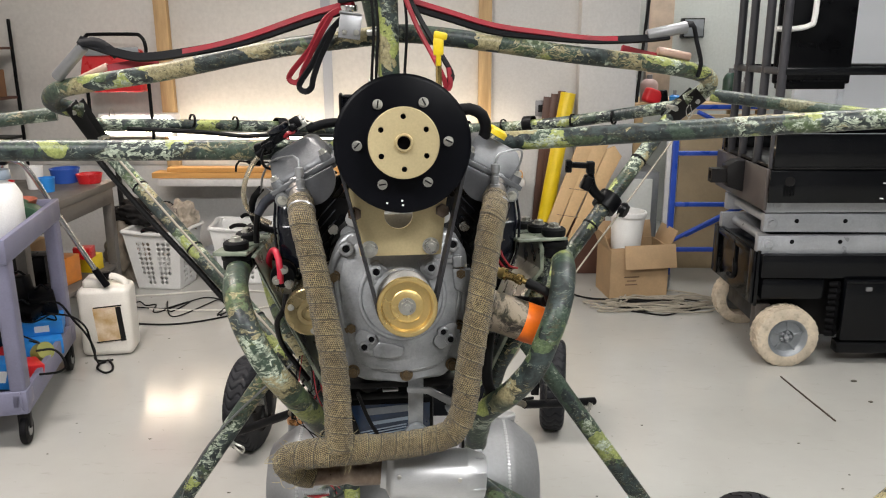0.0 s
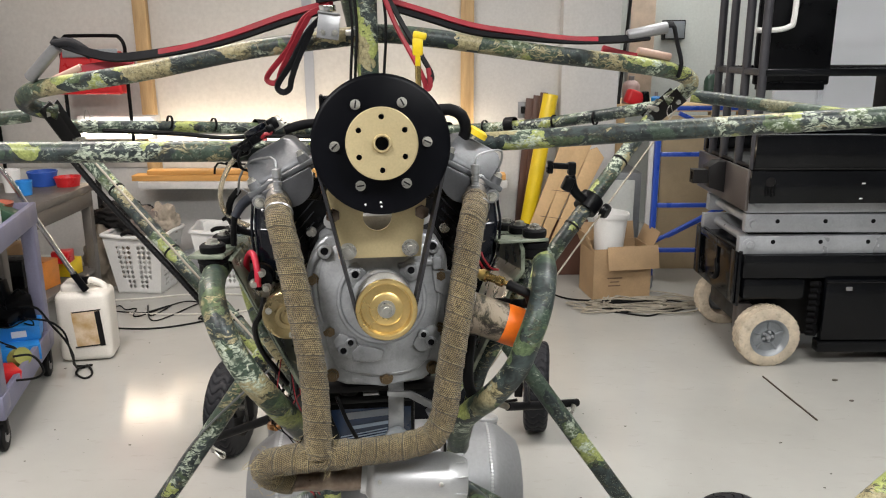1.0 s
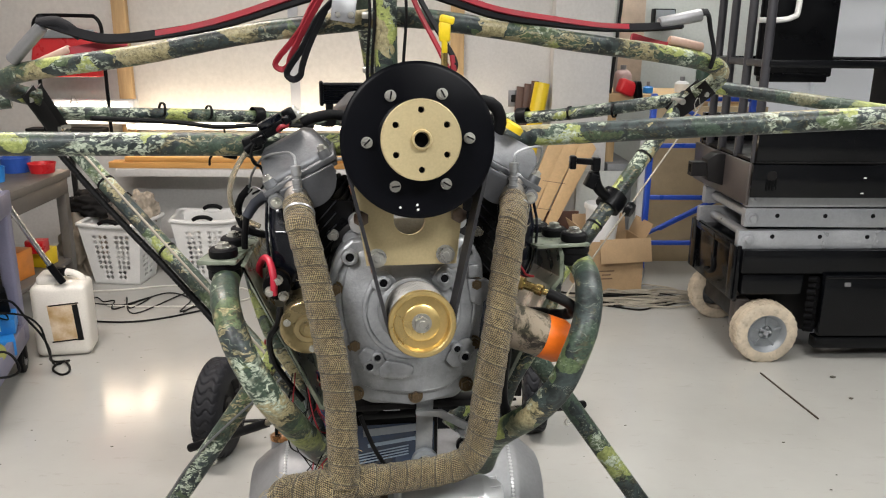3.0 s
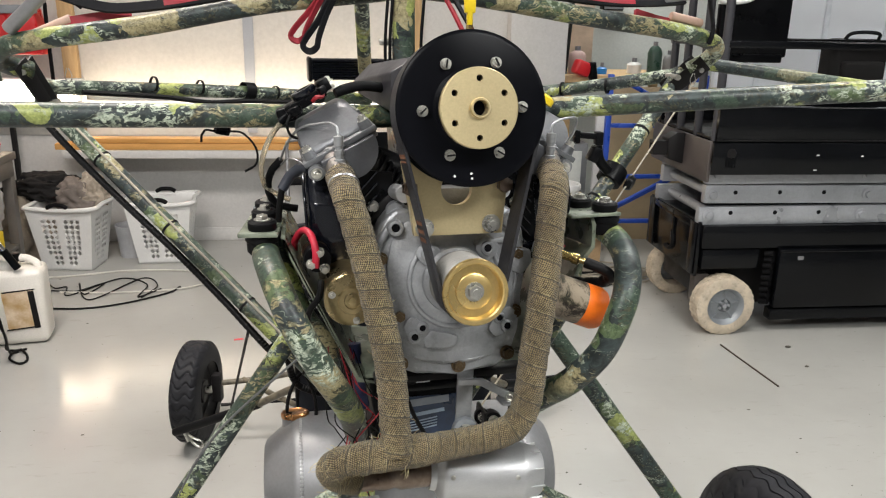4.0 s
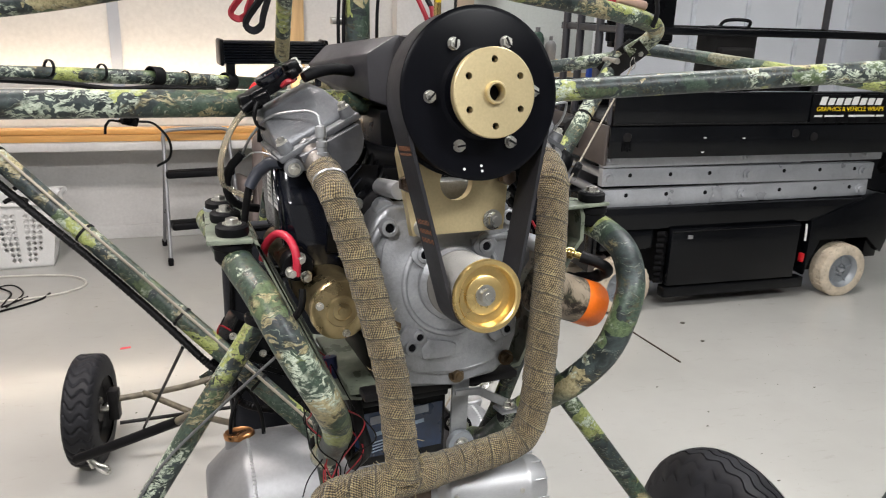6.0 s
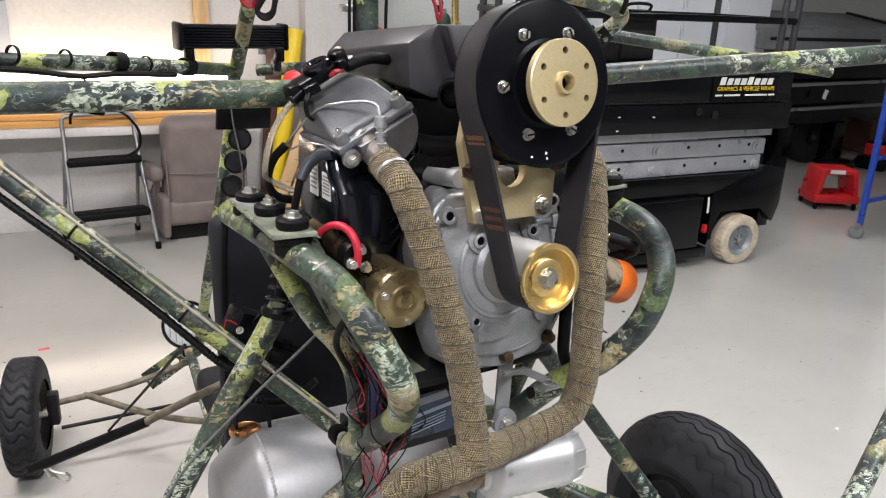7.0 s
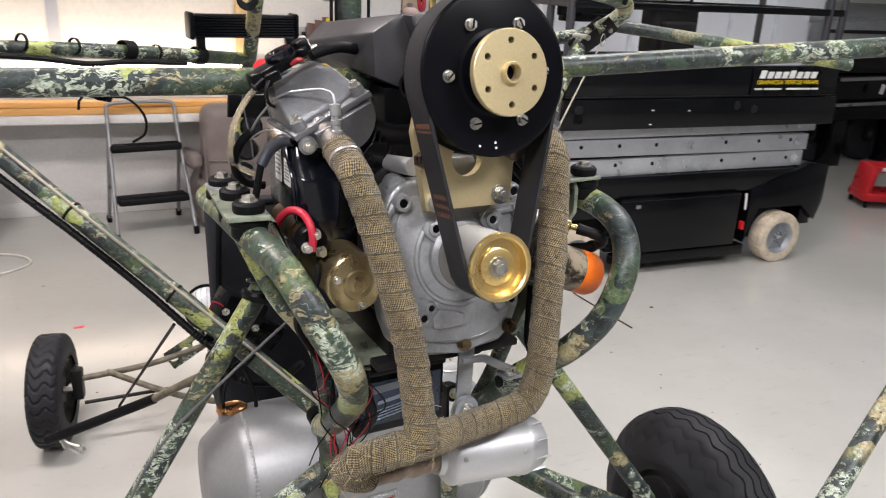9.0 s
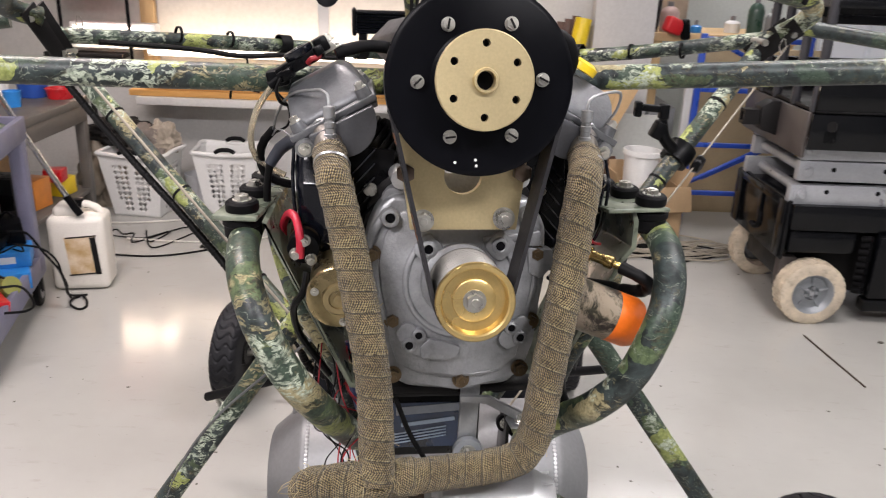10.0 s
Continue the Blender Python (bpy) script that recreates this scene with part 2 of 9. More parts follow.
BLACK_ANO = mat("black_anodised", (0.0028, 0.0030, 0.0044), 0.34, 0.0, 0.2, 8, 260, 0.05, rvar=0.06, specular=0.07)
BLACK_PLASTIC = mat("black_plastic", (0.0024, 0.0026, 0.0034), 0.34, 0.0, 0.25, 10, 300, 0.12, specular=0.14)
BLACK_GLOSS = mat("black_gloss_shroud", (0.005, 0.006, 0.010), 0.17, 0.0, 0.2, 30, 200, 0.05, specular=0.5, rvar=0.05)
AIRBOX = mat("airbox_plastic", (0.030, 0.029, 0.033), 0.42, 0.0, 0.15, 10, 350, 0.2)
RUBBER = mat("rubber", (0.0042, 0.0042, 0.005), 0.55, 0.0, 0.3, 20, 180, 0.2, specular=0.12)
BELT = mat("drive_belt_rubber", (0.021, 0.0205, 0.023), 0.46, 0.0, 0.2, 12, 300, 0.15, specular=0.25)
TYRE = mat("tyre_rubber", (0.016, 0.0165, 0.0195), 0.55, 0.0, 0.25, 9, 140, 0.25, specular=0.18)
OLIVE = mat("olive_paint", (0.115, 0.138, 0.105), 0.32, 0.0, 0.35, 22, 90, 0.15, c2=(0.26, 0.29, 0.22), grime=0.4)
FABRIC = mat("black_seat_fabric", (0.010, 0.011, 0.015), 0.8, 0.0, 0.25, 12, 500, 0.4, specular=0.3)
RED_RUBBER = mat("red_cable_boot", (0.50, 0.02, 0.045), 0.45, 0.0, 0.15)
RED_WIRE = mat("red_wire", (0.30, 0.012, 0.02), 0.45)
ORANGE = mat("orange_filter_band", (0.85, 0.17, 0.012), 0.45, 0.0, 0.1)
DRUM = mat("dull_drum_alloy", (0.20, 0.19, 0.175), 0.5, 0.6, 0.15, 20, 200, 0.1)
HEAD_DARK = mat("dark_head_alloy", (0.115, 0.118, 0.128), 0.32, 0.7, 0.2, 14, 200, 0.15)
BRONZE = mat("bronzed_bolt", (0.15, 0.108, 0.064), 0.36, 0.9, 0.3, 25, 160, 0.12, grime=0.4)
BRASS = mat("brass", (0.58, 0.43, 0.17), 0.28, 0.95, 0.15, 20)
COPPER = mat("copper_cap", (0.45, 0.22, 0.09), 0.3, 0.9, 0.35, 25)
STAIN = mat("heat_stained_steel", (0.15, 0.10, 0.07), 0.36, 0.9, 0.45, 28, 150, 0.1, c2=(0.27, 0.215, 0.175))
WEB_BLACK = mat("black_webbing", (0.009, 0.009, 0.011), 0.8, 0, 0.2, 15, 700, 0.5, specular=0.2)
WEB_RED = mat("red_webbing", (0.30, 0.012, 0.025), 0.7, 0, 0.2, 15, 700, 0.5)
YELLOW = mat("yellow_plastic", (0.80, 0.58, 0.015), 0.4, 0, 0.08)
CLEAR_HOSE = mat("clear_hose", (0.62, 0.55, 0.42), 0.12, 0, 0.1, 30, coat=0.3)
CLEAR_HOSE.node_tree.nodes["Principled BSDF"].inputs["Transmission Weight"].default_value = 0.7
LABEL_WHITE = mat("label_white", (0.72, 0.72, 0.70), 0.5, 0, 0.05)
LABEL_GREY = mat("label_print", (0.22, 0.22, 0.22), 0.55, 0, 0.1)
WHITE_PAINT = mat("white_wall_paint", (0.62, 0.61, 0.595), 0.55, 0, 0.05, 1.2, 60, 0.1, grime=0.12)
CREAM_PANEL = mat("cream_wall_panel", (0.64, 0.62, 0.585), 0.45, 0, 0.04, 0.9, 40, 0.05)
GREY_WALL = mat("grey_green_wall", (0.58, 0.60, 0.57), 0.6, 0, 0.06, 1.0, 50, 0.1)
# the ceiling is out of view; its grey is set to weaken bounce light
CEIL = mat("ceiling_bounce_grey", (0.36, 0.36, 0.36), 0.8, 0, 0.05, 2)
# for unseen closing walls: grey chosen so that black parts reflect less light
LOW_BOUNCE_WALL = mat("low_bounce_wall", (0.42, 0.42, 0.425), 0.7, 0, 0.12, 1.5)
PINE = mat("pine_stud", (0.52, 0.34, 0.16), 0.6, 0, 0.2, 5, 80, 0.2, c2=(0.62, 0.43, 0.22), stretch=(6, 6, 0.6))
TIMBER = mat("orange_timber", (0.62, 0.33, 0.10), 0.5, 0, 0.15, 5, 70, 0.2, stretch=(0.6, 6, 6))
PLY = mat("plywood_sheet", (0.62, 0.42, 0.22), 0.6, 0, 0.12, 4, 60, 0.15, stretch=(1, 6, 1))
CARDBOARD = mat("cardboard", (0.40, 0.27, 0.15), 0.8, 0, 0.12, 6, 90, 0.15)
BROWN_BOARD = mat("dark_brown_board", (0.10, 0.045, 0.03), 0.5, 0, 0.2, 6)
WHITE_PLASTIC = mat("white_plastic", (0.74, 0.74, 0.73), 0.4, 0, 0.05, 5)
JUG = mat("natural_jug_plastic", (0.78, 0.75, 0.69), 0.42, 0, 0.06, 6, coat=0.1)
BLUE_PAINT = mat("blue_paint", (0.02, 0.07, 0.42), 0.35, 0, 0.12, 8, grime=0.2)
LIFT_BLACK = mat("lift_black_paint", (0.0026, 0.0030, 0.0040), 0.15, 0.0, 0.3, 3, 120, 0.04, specular=0.28, rvar=0.07, grime=0.2)
LIFT_GREY = mat("lift_grey_steel", (0.39, 0.405, 0.43), 0.36, 0.35, 0.1, 6, 100, 0.08, grime=0.25)
LIFT_DARK = mat("lift_dark_grey", (0.0125, 0.0118, 0.0122), 0.42, 0.0, 0.3, 8, specular=0.16)
# dark lift paint made lighter and browner: the end's reflections put into the colour
LIFT_END = mat("lift_end_reflection_brown", (0.060, 0.050, 0.047), 0.42, 0.0, 0.3, 5, 90, 0.08, grime=0.4)
RAIL_GREY = mat("rail_slate_grey", (0.032, 0.032, 0.038), 0.40, 0.0, 0.2, 8, 120, 0.06)
LIFT_TYRE = mat("non_marking_tyre", (0.56, 0.48, 0.37), 0.75, 0, 0.2, 14, 90, 0.3, grime=0.6)
LIFT_RIM = mat("grey_rim", (0.28, 0.30, 0.32), 0.45, 0.4, 0.12, 14)
CART = mat("grey_blue_cart", (0.17, 0.17, 0.25), 0.5, 0, 0.1, 8, 120, 0.3)
GREY_BENCH = mat("grey_bench_steel", (0.12, 0.11, 0.10), 0.5, 0.1, 0.15, 8, grime=0.3)
RED_PLASTIC = mat("red_plastic", (0.55, 0.015, 0.02), 0.35, 0, 0.1)
BLUE_PLASTIC = mat("blue_plastic", (0.02, 0.08, 0.38), 0.4, 0, 0.1)
CYAN_CARD = mat("cyan_printed_card", (0.02, 0.22, 0.62), 0.4, 0, 0.12)
TAN_LEATHER = mat("taupe_upholstery", (0.165, 0.135, 0.126), 0.55, 0, 0.15, 9, 200, 0.2)
CLOTH = mat("dust_sheet_cloth", (0.36, 0.31, 0.25), 0.85, 0, 0.3, 9, 200, 0.3)
CLOTH_DARK = mat("dark_cloth", (0.015, 0.014, 0.014), 0.85, 0, 0.3, 9, 200, 0.3, specular=0.2)
CABLE = mat("cable_rubber", (0.005, 0.005, 0.0055), 0.5, specular=0.14)
CABLE_TAN = mat("tan_cable", (0.33, 0.295, 0.235), 0.6)
CABLE_GREY = mat("grey_cable", (0.11, 0.112, 0.115), 0.45, 0, 0.2, 20)
CABLE_WHITE = mat("white_cable", (0.6, 0.58, 0.53), 0.5)
BATTERY_BLUE = mat("battery_blue_label", (0.005, 0.012, 0.030), 0.3, 0, 0.4, 12, c2=(0.012, 0.045, 0.13))
SMOKE = mat("dark_glass", (0.01, 0.01, 0.012), 0.12, 0, 0.1)
CHROME = mat("chrome", (0.75, 0.75, 0.75), 0.12, 1.0, 0.05)
GREY_TUBE = mat("grey_metal_tube", (0.27, 0.27, 0.28), 0.38, 0.6, 0.08, 8)
LAMP_ON = glow("lit_tube", (1.0, 0.88, 0.70), 9.0)
LAMP_HOT = glow("lit_work_lamp", (1.0, 0.88, 0.72), 11.0)
PANEL_ON = glow("lit_ceiling_panel", (1.0, 0.97, 0.92), 7.0)

# ---- mesh tools ----


def thing(name, label, category, m=None, group="", kind=""):
    ob = new(name)
    ob.empty_display_size = 0.1
    ob.matrix_world = m or Matrix()
    return tagged(ob, label, category, group, kind)


def mesh_of(name, bm, material, sharp=38):
    me = bpy.data.meshes.new(name)
    bmesh.ops.recalc_face_normals(bm, faces=bm.faces)
    bm.to_mesh(me)
    bm.free()
    me.polygons.foreach_set("use_smooth", [True] * len(me.polygons))
    me.set_sharp_from_angle(angle=radians(sharp))
    me.materials.append(material)
    return me


def part(name, bm, material, parent, label="", sharp=38):
    ob = new(name, mesh_of(name, bm, material, sharp))
    ob.parent = parent
    return tagged(ob, label)


def structure(name, bm, material, label, m=None):
    ob = new(name, mesh_of(name, bm, material))
    ob.matrix_world = m or Matrix()
    return tagged(ob, label, kind="structure")


def along(p0, p1):
    d = Vector(p1) - Vector(p0)
    return Matrix.Translation((Vector(p0) + Vector(p1)) / 2) @ d.to_track_quat("Z", "Y").to_matrix().to_4x4(), d.length


def bevel_new(bm, verts, width, seg=2):
    vs = set(verts)
    es = [e for e in bm.edges if e.verts[0] in vs and e.verts[1] in vs]
    bmesh.ops.bevel(bm, geom=es, offset=width, segments=seg, affect="EDGES", profile=0.5, clamp_overlap=True)


def box(size, at=(0, 0, 0), rot=(0, 0, 0), bev=0.0, bm=None, seg=2):
    bm = bm or bmesh.new()
    m = pose(*at, *rot) @ Matrix.Diagonal((*size, 1))
    vs = bmesh.ops.create_cube(bm, size=1.0, matrix=m)["verts"]
    if bev:
        bevel_new(bm, vs, bev, seg)
    return bm


def cyl(p0, p1, r, r2=None, seg=24, bm=None, bev=0.0):
    bm = bm or bmesh.new()
    m, h = along(p0, p1)
    vs = bmesh.ops.create_cone(bm, cap_ends=True, segments=seg, radius1=r, radius2=r if r2 is None else r2, depth=h, matrix=m)["verts"]
    if bev:
        caps = [f for f in bm.faces if len(f.verts) == seg and all(v in set(vs) for v in f.verts)]
        bmesh.ops.bevel(bm, geom=list({e for f in caps for e in f.edges}), offset=bev, segments=2, affect="EDGES", profile=0.5)
    return bm


def lathe(profile, base, axis, seg=40, bm=None, closed=False):
    """Turns (radius, height) pairs round the axis that starts at base."""
    bm = bm or bmesh.new()
    m = Matrix.Translation(base) @ Vector(axis).to_track_quat("Z", "Y").to_matrix().to_4x4()
    rings = []
    for r, h in profile:
        if r < 1e-6:
            rings.append([bm.verts.new(m @ Vector((0, 0, h)))])
        else:
            rings.append([bm.verts.new(m @ Vector((r * math.cos(a), r * math.sin(a), h))) for a in (2 * math.pi * k / seg for k in range(seg))])
    pairs = list(zip(rings, rings[1:])) + ([(rings[-1], rings[0])] if closed else [])
    for a, b in pairs:
        for k in range(seg):
            j = (k + 1) % seg
            if len(a) == 1 and len(b) > 1:
                bm.faces.new((a[0], b[k], b[j]))
            elif len(b) == 1 and len(a) > 1:
                bm.faces.new((a[k], a[j], b[0]))
            elif len(a) > 1:
                bm.faces.new((a[k], a[j], b[j], b[k]))
    return bm


def smooth_path(pts, step=0.012):
    """A curve through the points, sampled at about even steps."""
    p = [Vector(q) for q in pts]
    p = [2 * p[0] - p[1]] + p + [2 * p[-1] - p[-2]]
    out = []
    for a, b, c, d in zip(p, p[1:], p[2:], p[3:]):
        n = max(1, int((c - b).length / step))
        for k in range(n):
            t = k / n
            out.append(0.5 * (2 * b + (c - a) * t + (2 * a - 5 * b + 4 * c - d) * t * t + (3 * b - a - 3 * c + d) * t ** 3))
    return out + [p[-2]]


def tube(pts, r, seg=14, step=0.012, smooth=True, cap=True, bm=None, radius_at=None, flat=1.0):
    bm = bm or bmesh.new()
    uv = bm.loops.layers.uv.verify()
    path = smooth_path(pts, step) if smooth else [Vector(q) for q in pts]
    rings, run, runs = [], 0.0, []
    side = None
    for i, p in enumerate(path):
        d = (path[min(i + 1, len(path) - 1)] - path[max(i - 1, 0)]).normalized()
        if side is None:
            side = d.orthogonal().normalized()
        side = (side - d * side.dot(d)).normalized()
        up = d.cross(side)
        if i:
            run += (p - path[i - 1]).length
        runs.append(run)
        ring = []
        for k in range(seg):
            a = 2 * math.pi * k / seg
            rr = radius_at(run, a) if radius_at else r
            ring.append(bm.verts.new(p + side * math.cos(a) * rr + up * math.sin(a) * rr * flat))
        rings.append(ring)
    for i in range(len(rings) - 1):
        for k in range(seg):
            j = (k + 1) % seg
            f = bm.faces.new((rings[i][k], rings[i][j], rings[i + 1][j], rings[i + 1][k]))
            for loop, (uu, vv) in zip(f.loops, ((runs[i], k), (runs[i], k + 1), (runs[i + 1], k + 1), (runs[i + 1], k))):
                loop[uv].uv = (uu, 2 * math.pi * r * vv / seg)
    if cap:
        bm.faces.new(rings[0][::-1])
        bm.faces.new(rings[-1])
    return bm


def prism(outline, y0, y1, bev=0.0, bm=None, plane="xz", seg=2):
    """An outline extruded from y0 to y1 (along x or z for the planes yz and xy)."""
    bm = bm or bmesh.new()

    def at(a, b, c):
        return {"xz": (a, c, b), "yz": (c, a, b), "xy": (a, b, c)}[plane]
    lo = [bm.verts.new(at(a, b, y0)) for a, b in outline]
    hi = [bm.verts.new(at(a, b, y1)) for a, b in outline]
    n = len(outline)
    bm.faces.new(lo), bm.faces.new(hi[::-1])
    for k in range(n):
        bm.faces.new((lo[k], hi[k], hi[(k + 1) % n], lo[(k + 1) % n]))
    if bev:
        bevel_new(bm, lo + hi, bev, seg)
    return bm


def hexbolt(p, axis, r=0.008, h=0.007, washer=True, bm=None):
    bm = bm or bmesh.new()
    a = Vector(axis).normalized()
    p = Vector(p)
    if washer:
        cyl(p, p + a * 0.0022, r * 1.45, seg=20, bm=bm)
    cyl(p + a * 0.002, p + a * (0.002 + h), r * 1.12, r * 1.06, seg=6, bm=bm)
    cyl(p + a * (0.002 + h), p + a * (0.0035 + h), r * 0.55, r * 0.5, seg=10, bm=bm)
    return bm


def lettering(words, size, m, depth=0.0008):
    """Words in the built-in font as a mesh in the x-z plane of the pose m."""
    cu = bpy.data.curves.new("words", "FONT")
    cu.body, cu.size, cu.extrude, cu.align_x, cu.align_y, cu.resolution_u = words, size, depth, "CENTER", "CENTER", 3
    ob = bpy.data.objects.new("words", cu)
    me = bpy.data.meshes.new_from_object(ob)
    bm = bmesh.new()
    bm.from_mesh(me)
    bpy.data.objects.remove(ob), bpy.data.curves.remove(cu), bpy.data.meshes.remove(me)
    bm.transform(m @ pose(0, 0, 0, 90, 0, 0))
    return bm


# ---- the room ----


def room_box(x0, x1, y0, y1, z0, z1, bm=None, bev=0.0):
    return box((x1 - x0, y1 - y0, z1 - z0), ((x0 + x1) / 2, (y0 + y1) / 2, (z0 + z1) / 2), bev=bev, bm=bm)


XL, XR, YF, YB, YB2, XC = -3.6, 9.0, -5.0, 4.47, 5.9, 1.29
structure("floor", room_box(XL - 0.2, XR + 0.2, YF - 0.2, YB2 + 0.2, -0.12, 0.0), FLOOR, "pale grey sealed concrete floor with scuffs and specks", ROOM)
structure("ceiling", room_box(XL - 0.2, XR + 0.2, YF - 0.2, YB2 + 0.2, CEILING, CEILING + 0.12), CEIL, "plain unseen workshop ceiling, greyed to weaken its bounce light", ROOM)
structure("wall_north", room_box(XL, 0.90, YB, YB + 0.14, 0.0, CEILING), WHITE_PAINT, "white painted back wall of the workshop", ROOM)
structure("wall_north_east", room_box(XC - 0.35, XR, YB2, YB2 + 0.14, 0.0, CEILING), GREY_WALL, "grey-green painted far wall", ROOM)
structure("wall_west", room_box(XL - 0.14, XL, YF, YB2, 0.0, CEILING), WHITE_PAINT, "white side wall", ROOM)
# assumed walls out of view, darkened to limit what they reflect
structure("wall_east", room_box(XR, XR + 0.14, YF, YB2, 0.0, CEILING), LOW_BOUNCE_WALL, "unseen side wall, greyed to keep reflections dark", ROOM)
structure("wall_south", room_box(XL, XR, YF - 0.14, YF, 0.0, CEILING), LOW_BOUNCE_WALL, "unseen wall behind the open floor, greyed to keep reflections dark", ROOM)
structure("column", room_box(0.90, XC, 4.34, YB2, 0.0, CEILING, bev=0.006), WHITE_PAINT, "white boxed-in wall column", ROOM)
structure("baseboard", room_box(XL, 0.90, YB - 0.012, YB, 0.0, 0.09, bev=0.003), WHITE_PAINT, "white painted baseboard", ROOM)
bm = bmesh.new()
for px0, px1 in ((-3.3, -1.99), (-1.90, -0.86), (-0.84, 0.22)):
    room_box(px0, px1, YB - 0.012, YB - 0.002, 0.74, 2.9, bm, 0.002)
structure("wall_panel", bm, CREAM_PANEL, "smooth cream wall panels above the shelf", ROOM)
for k, px in enumerate((-1.96, 0.262)):
    structure("stud_%d" % (k + 1), room_box(px - 0.045, px + 0.045, YB - 0.06, YB - 0.001, 0.70, 2.95, bev=0.003), PINE, "bare pine stud fixed upright on the wall", ROOM)
tagged(structure("trim_seam", room_box(-0.866, -0.80, YB - 0.02, YB - 0.013, 0.76, 2.9), mat("seam_tape_grey", (0.40, 0.42, 0.46), 0.6, 0, 0.05), "grey-blue tape over the panel seam", ROOM))
shelf = structure("shelf", room_box(-1.98, 0.53, 4.14, YB - 0.001, 0.635, 0.685, bev=0.006), WHITE_PAINT, "long white wall shelf", ROOM)
t = thing("timber_board", "orange stained timber board lying along the wall shelf", "board", ROOM)
part("board", room_box(-2.03, 0.52, 4.17, 4.29, 0.687, 0.725, bev=0.003), TIMBER, t)
part("upper_board", room_box(-1.93, 0.40, 4.19, 4.29, 0.727, 0.757, bev=0.003), TIMBER, t)
for lx, ly, watts, tint in CEILING_LIGHTS:
    t = thing("ceiling_light", "assumed white ceiling light with a lit diffuser, out of view", "ceiling light", ROOM @ pose(lx, ly, CEILING), group="ceiling lights")
    part("light_housing", box((1.28, 0.56, 0.06), (0, 0, -0.031), bev=0.008), WHITE_PLASTIC, t)
    part("diffuser", box((1.2, 0.5, 0.012), (0, 0, -0.070), bev=0.004), PANEL_ON, t)
t = thing("strip_light", "long lit fluorescent tube above the wall shelf", "strip light", ROOM)
part("light_tube", tube([(-1.95, 4.36, 0.945), (0.45, 4.36, 0.945)], 0.014, smooth=False), LAMP_ON, t)
part("light_base", room_box(-1.97, 0.47, 4.385, 4.455, 0.91, 0.975, bev=0.006), WHITE_PLASTIC, t)

# ---- the trike: frame, wheels, seat ----
trike = thing("powered_parachute_trike", "camouflage-wrapped tubular powered parachute trike without its propeller", "trike")


def frame_tube(name, pts, r=0.019, smooth=True, label=""):
    return part(name, tube(pts, r, 18, 0.014, smooth), CAMO, trike, label)


frame_tube("arch_tube", [(-0.775, 0.800, 1.424), (-0.803, 0.775, 1.434), (-0.815, 0.735, 1.452), (-0.785, 0.695, 1.476), (-0.70, 0.66, 1.494), (-0.51, 0.63, 1.522),
                         (-0.29, 0.60, 1.565), (-0.09, 0.585, 1.590), (0.008, 0.58, 1.598), (0.18, 0.60, 1.580), (0.36, 0.63, 1.555),
                         (0.553, 0.68, 1.533), (0.685, 0.725, 1.512), (0.738, 0.765, 1.490), (0.740, 0.805, 1.462), (0.705, 0.825, 1.435)], 0.0195)
frame_tube("cross_tube", [(-1.30, 0.20, 1.411), (-0.70, 0.267, 1.398), (-0.24, 0.316, 1.389), (-0.05, 0.34, 1.385)], 0.019)
frame_tube("cross_tube", [(0.05, 0.41, 1.385), (0.226, 0.387, 1.394), (0.55, 0.325, 1.419), (0.869, 0.262, 1.443), (1.35, 0.17, 1.480)], 0.019)
DIAG = {-1: (Vector((-0.785, 0.880, 1.358)), Vector((-0.125, 0.450, 0.757))), 1: (Vector((0.705, 0.865, 1.428)), Vector((0.097, 0.505, 0.757)))}
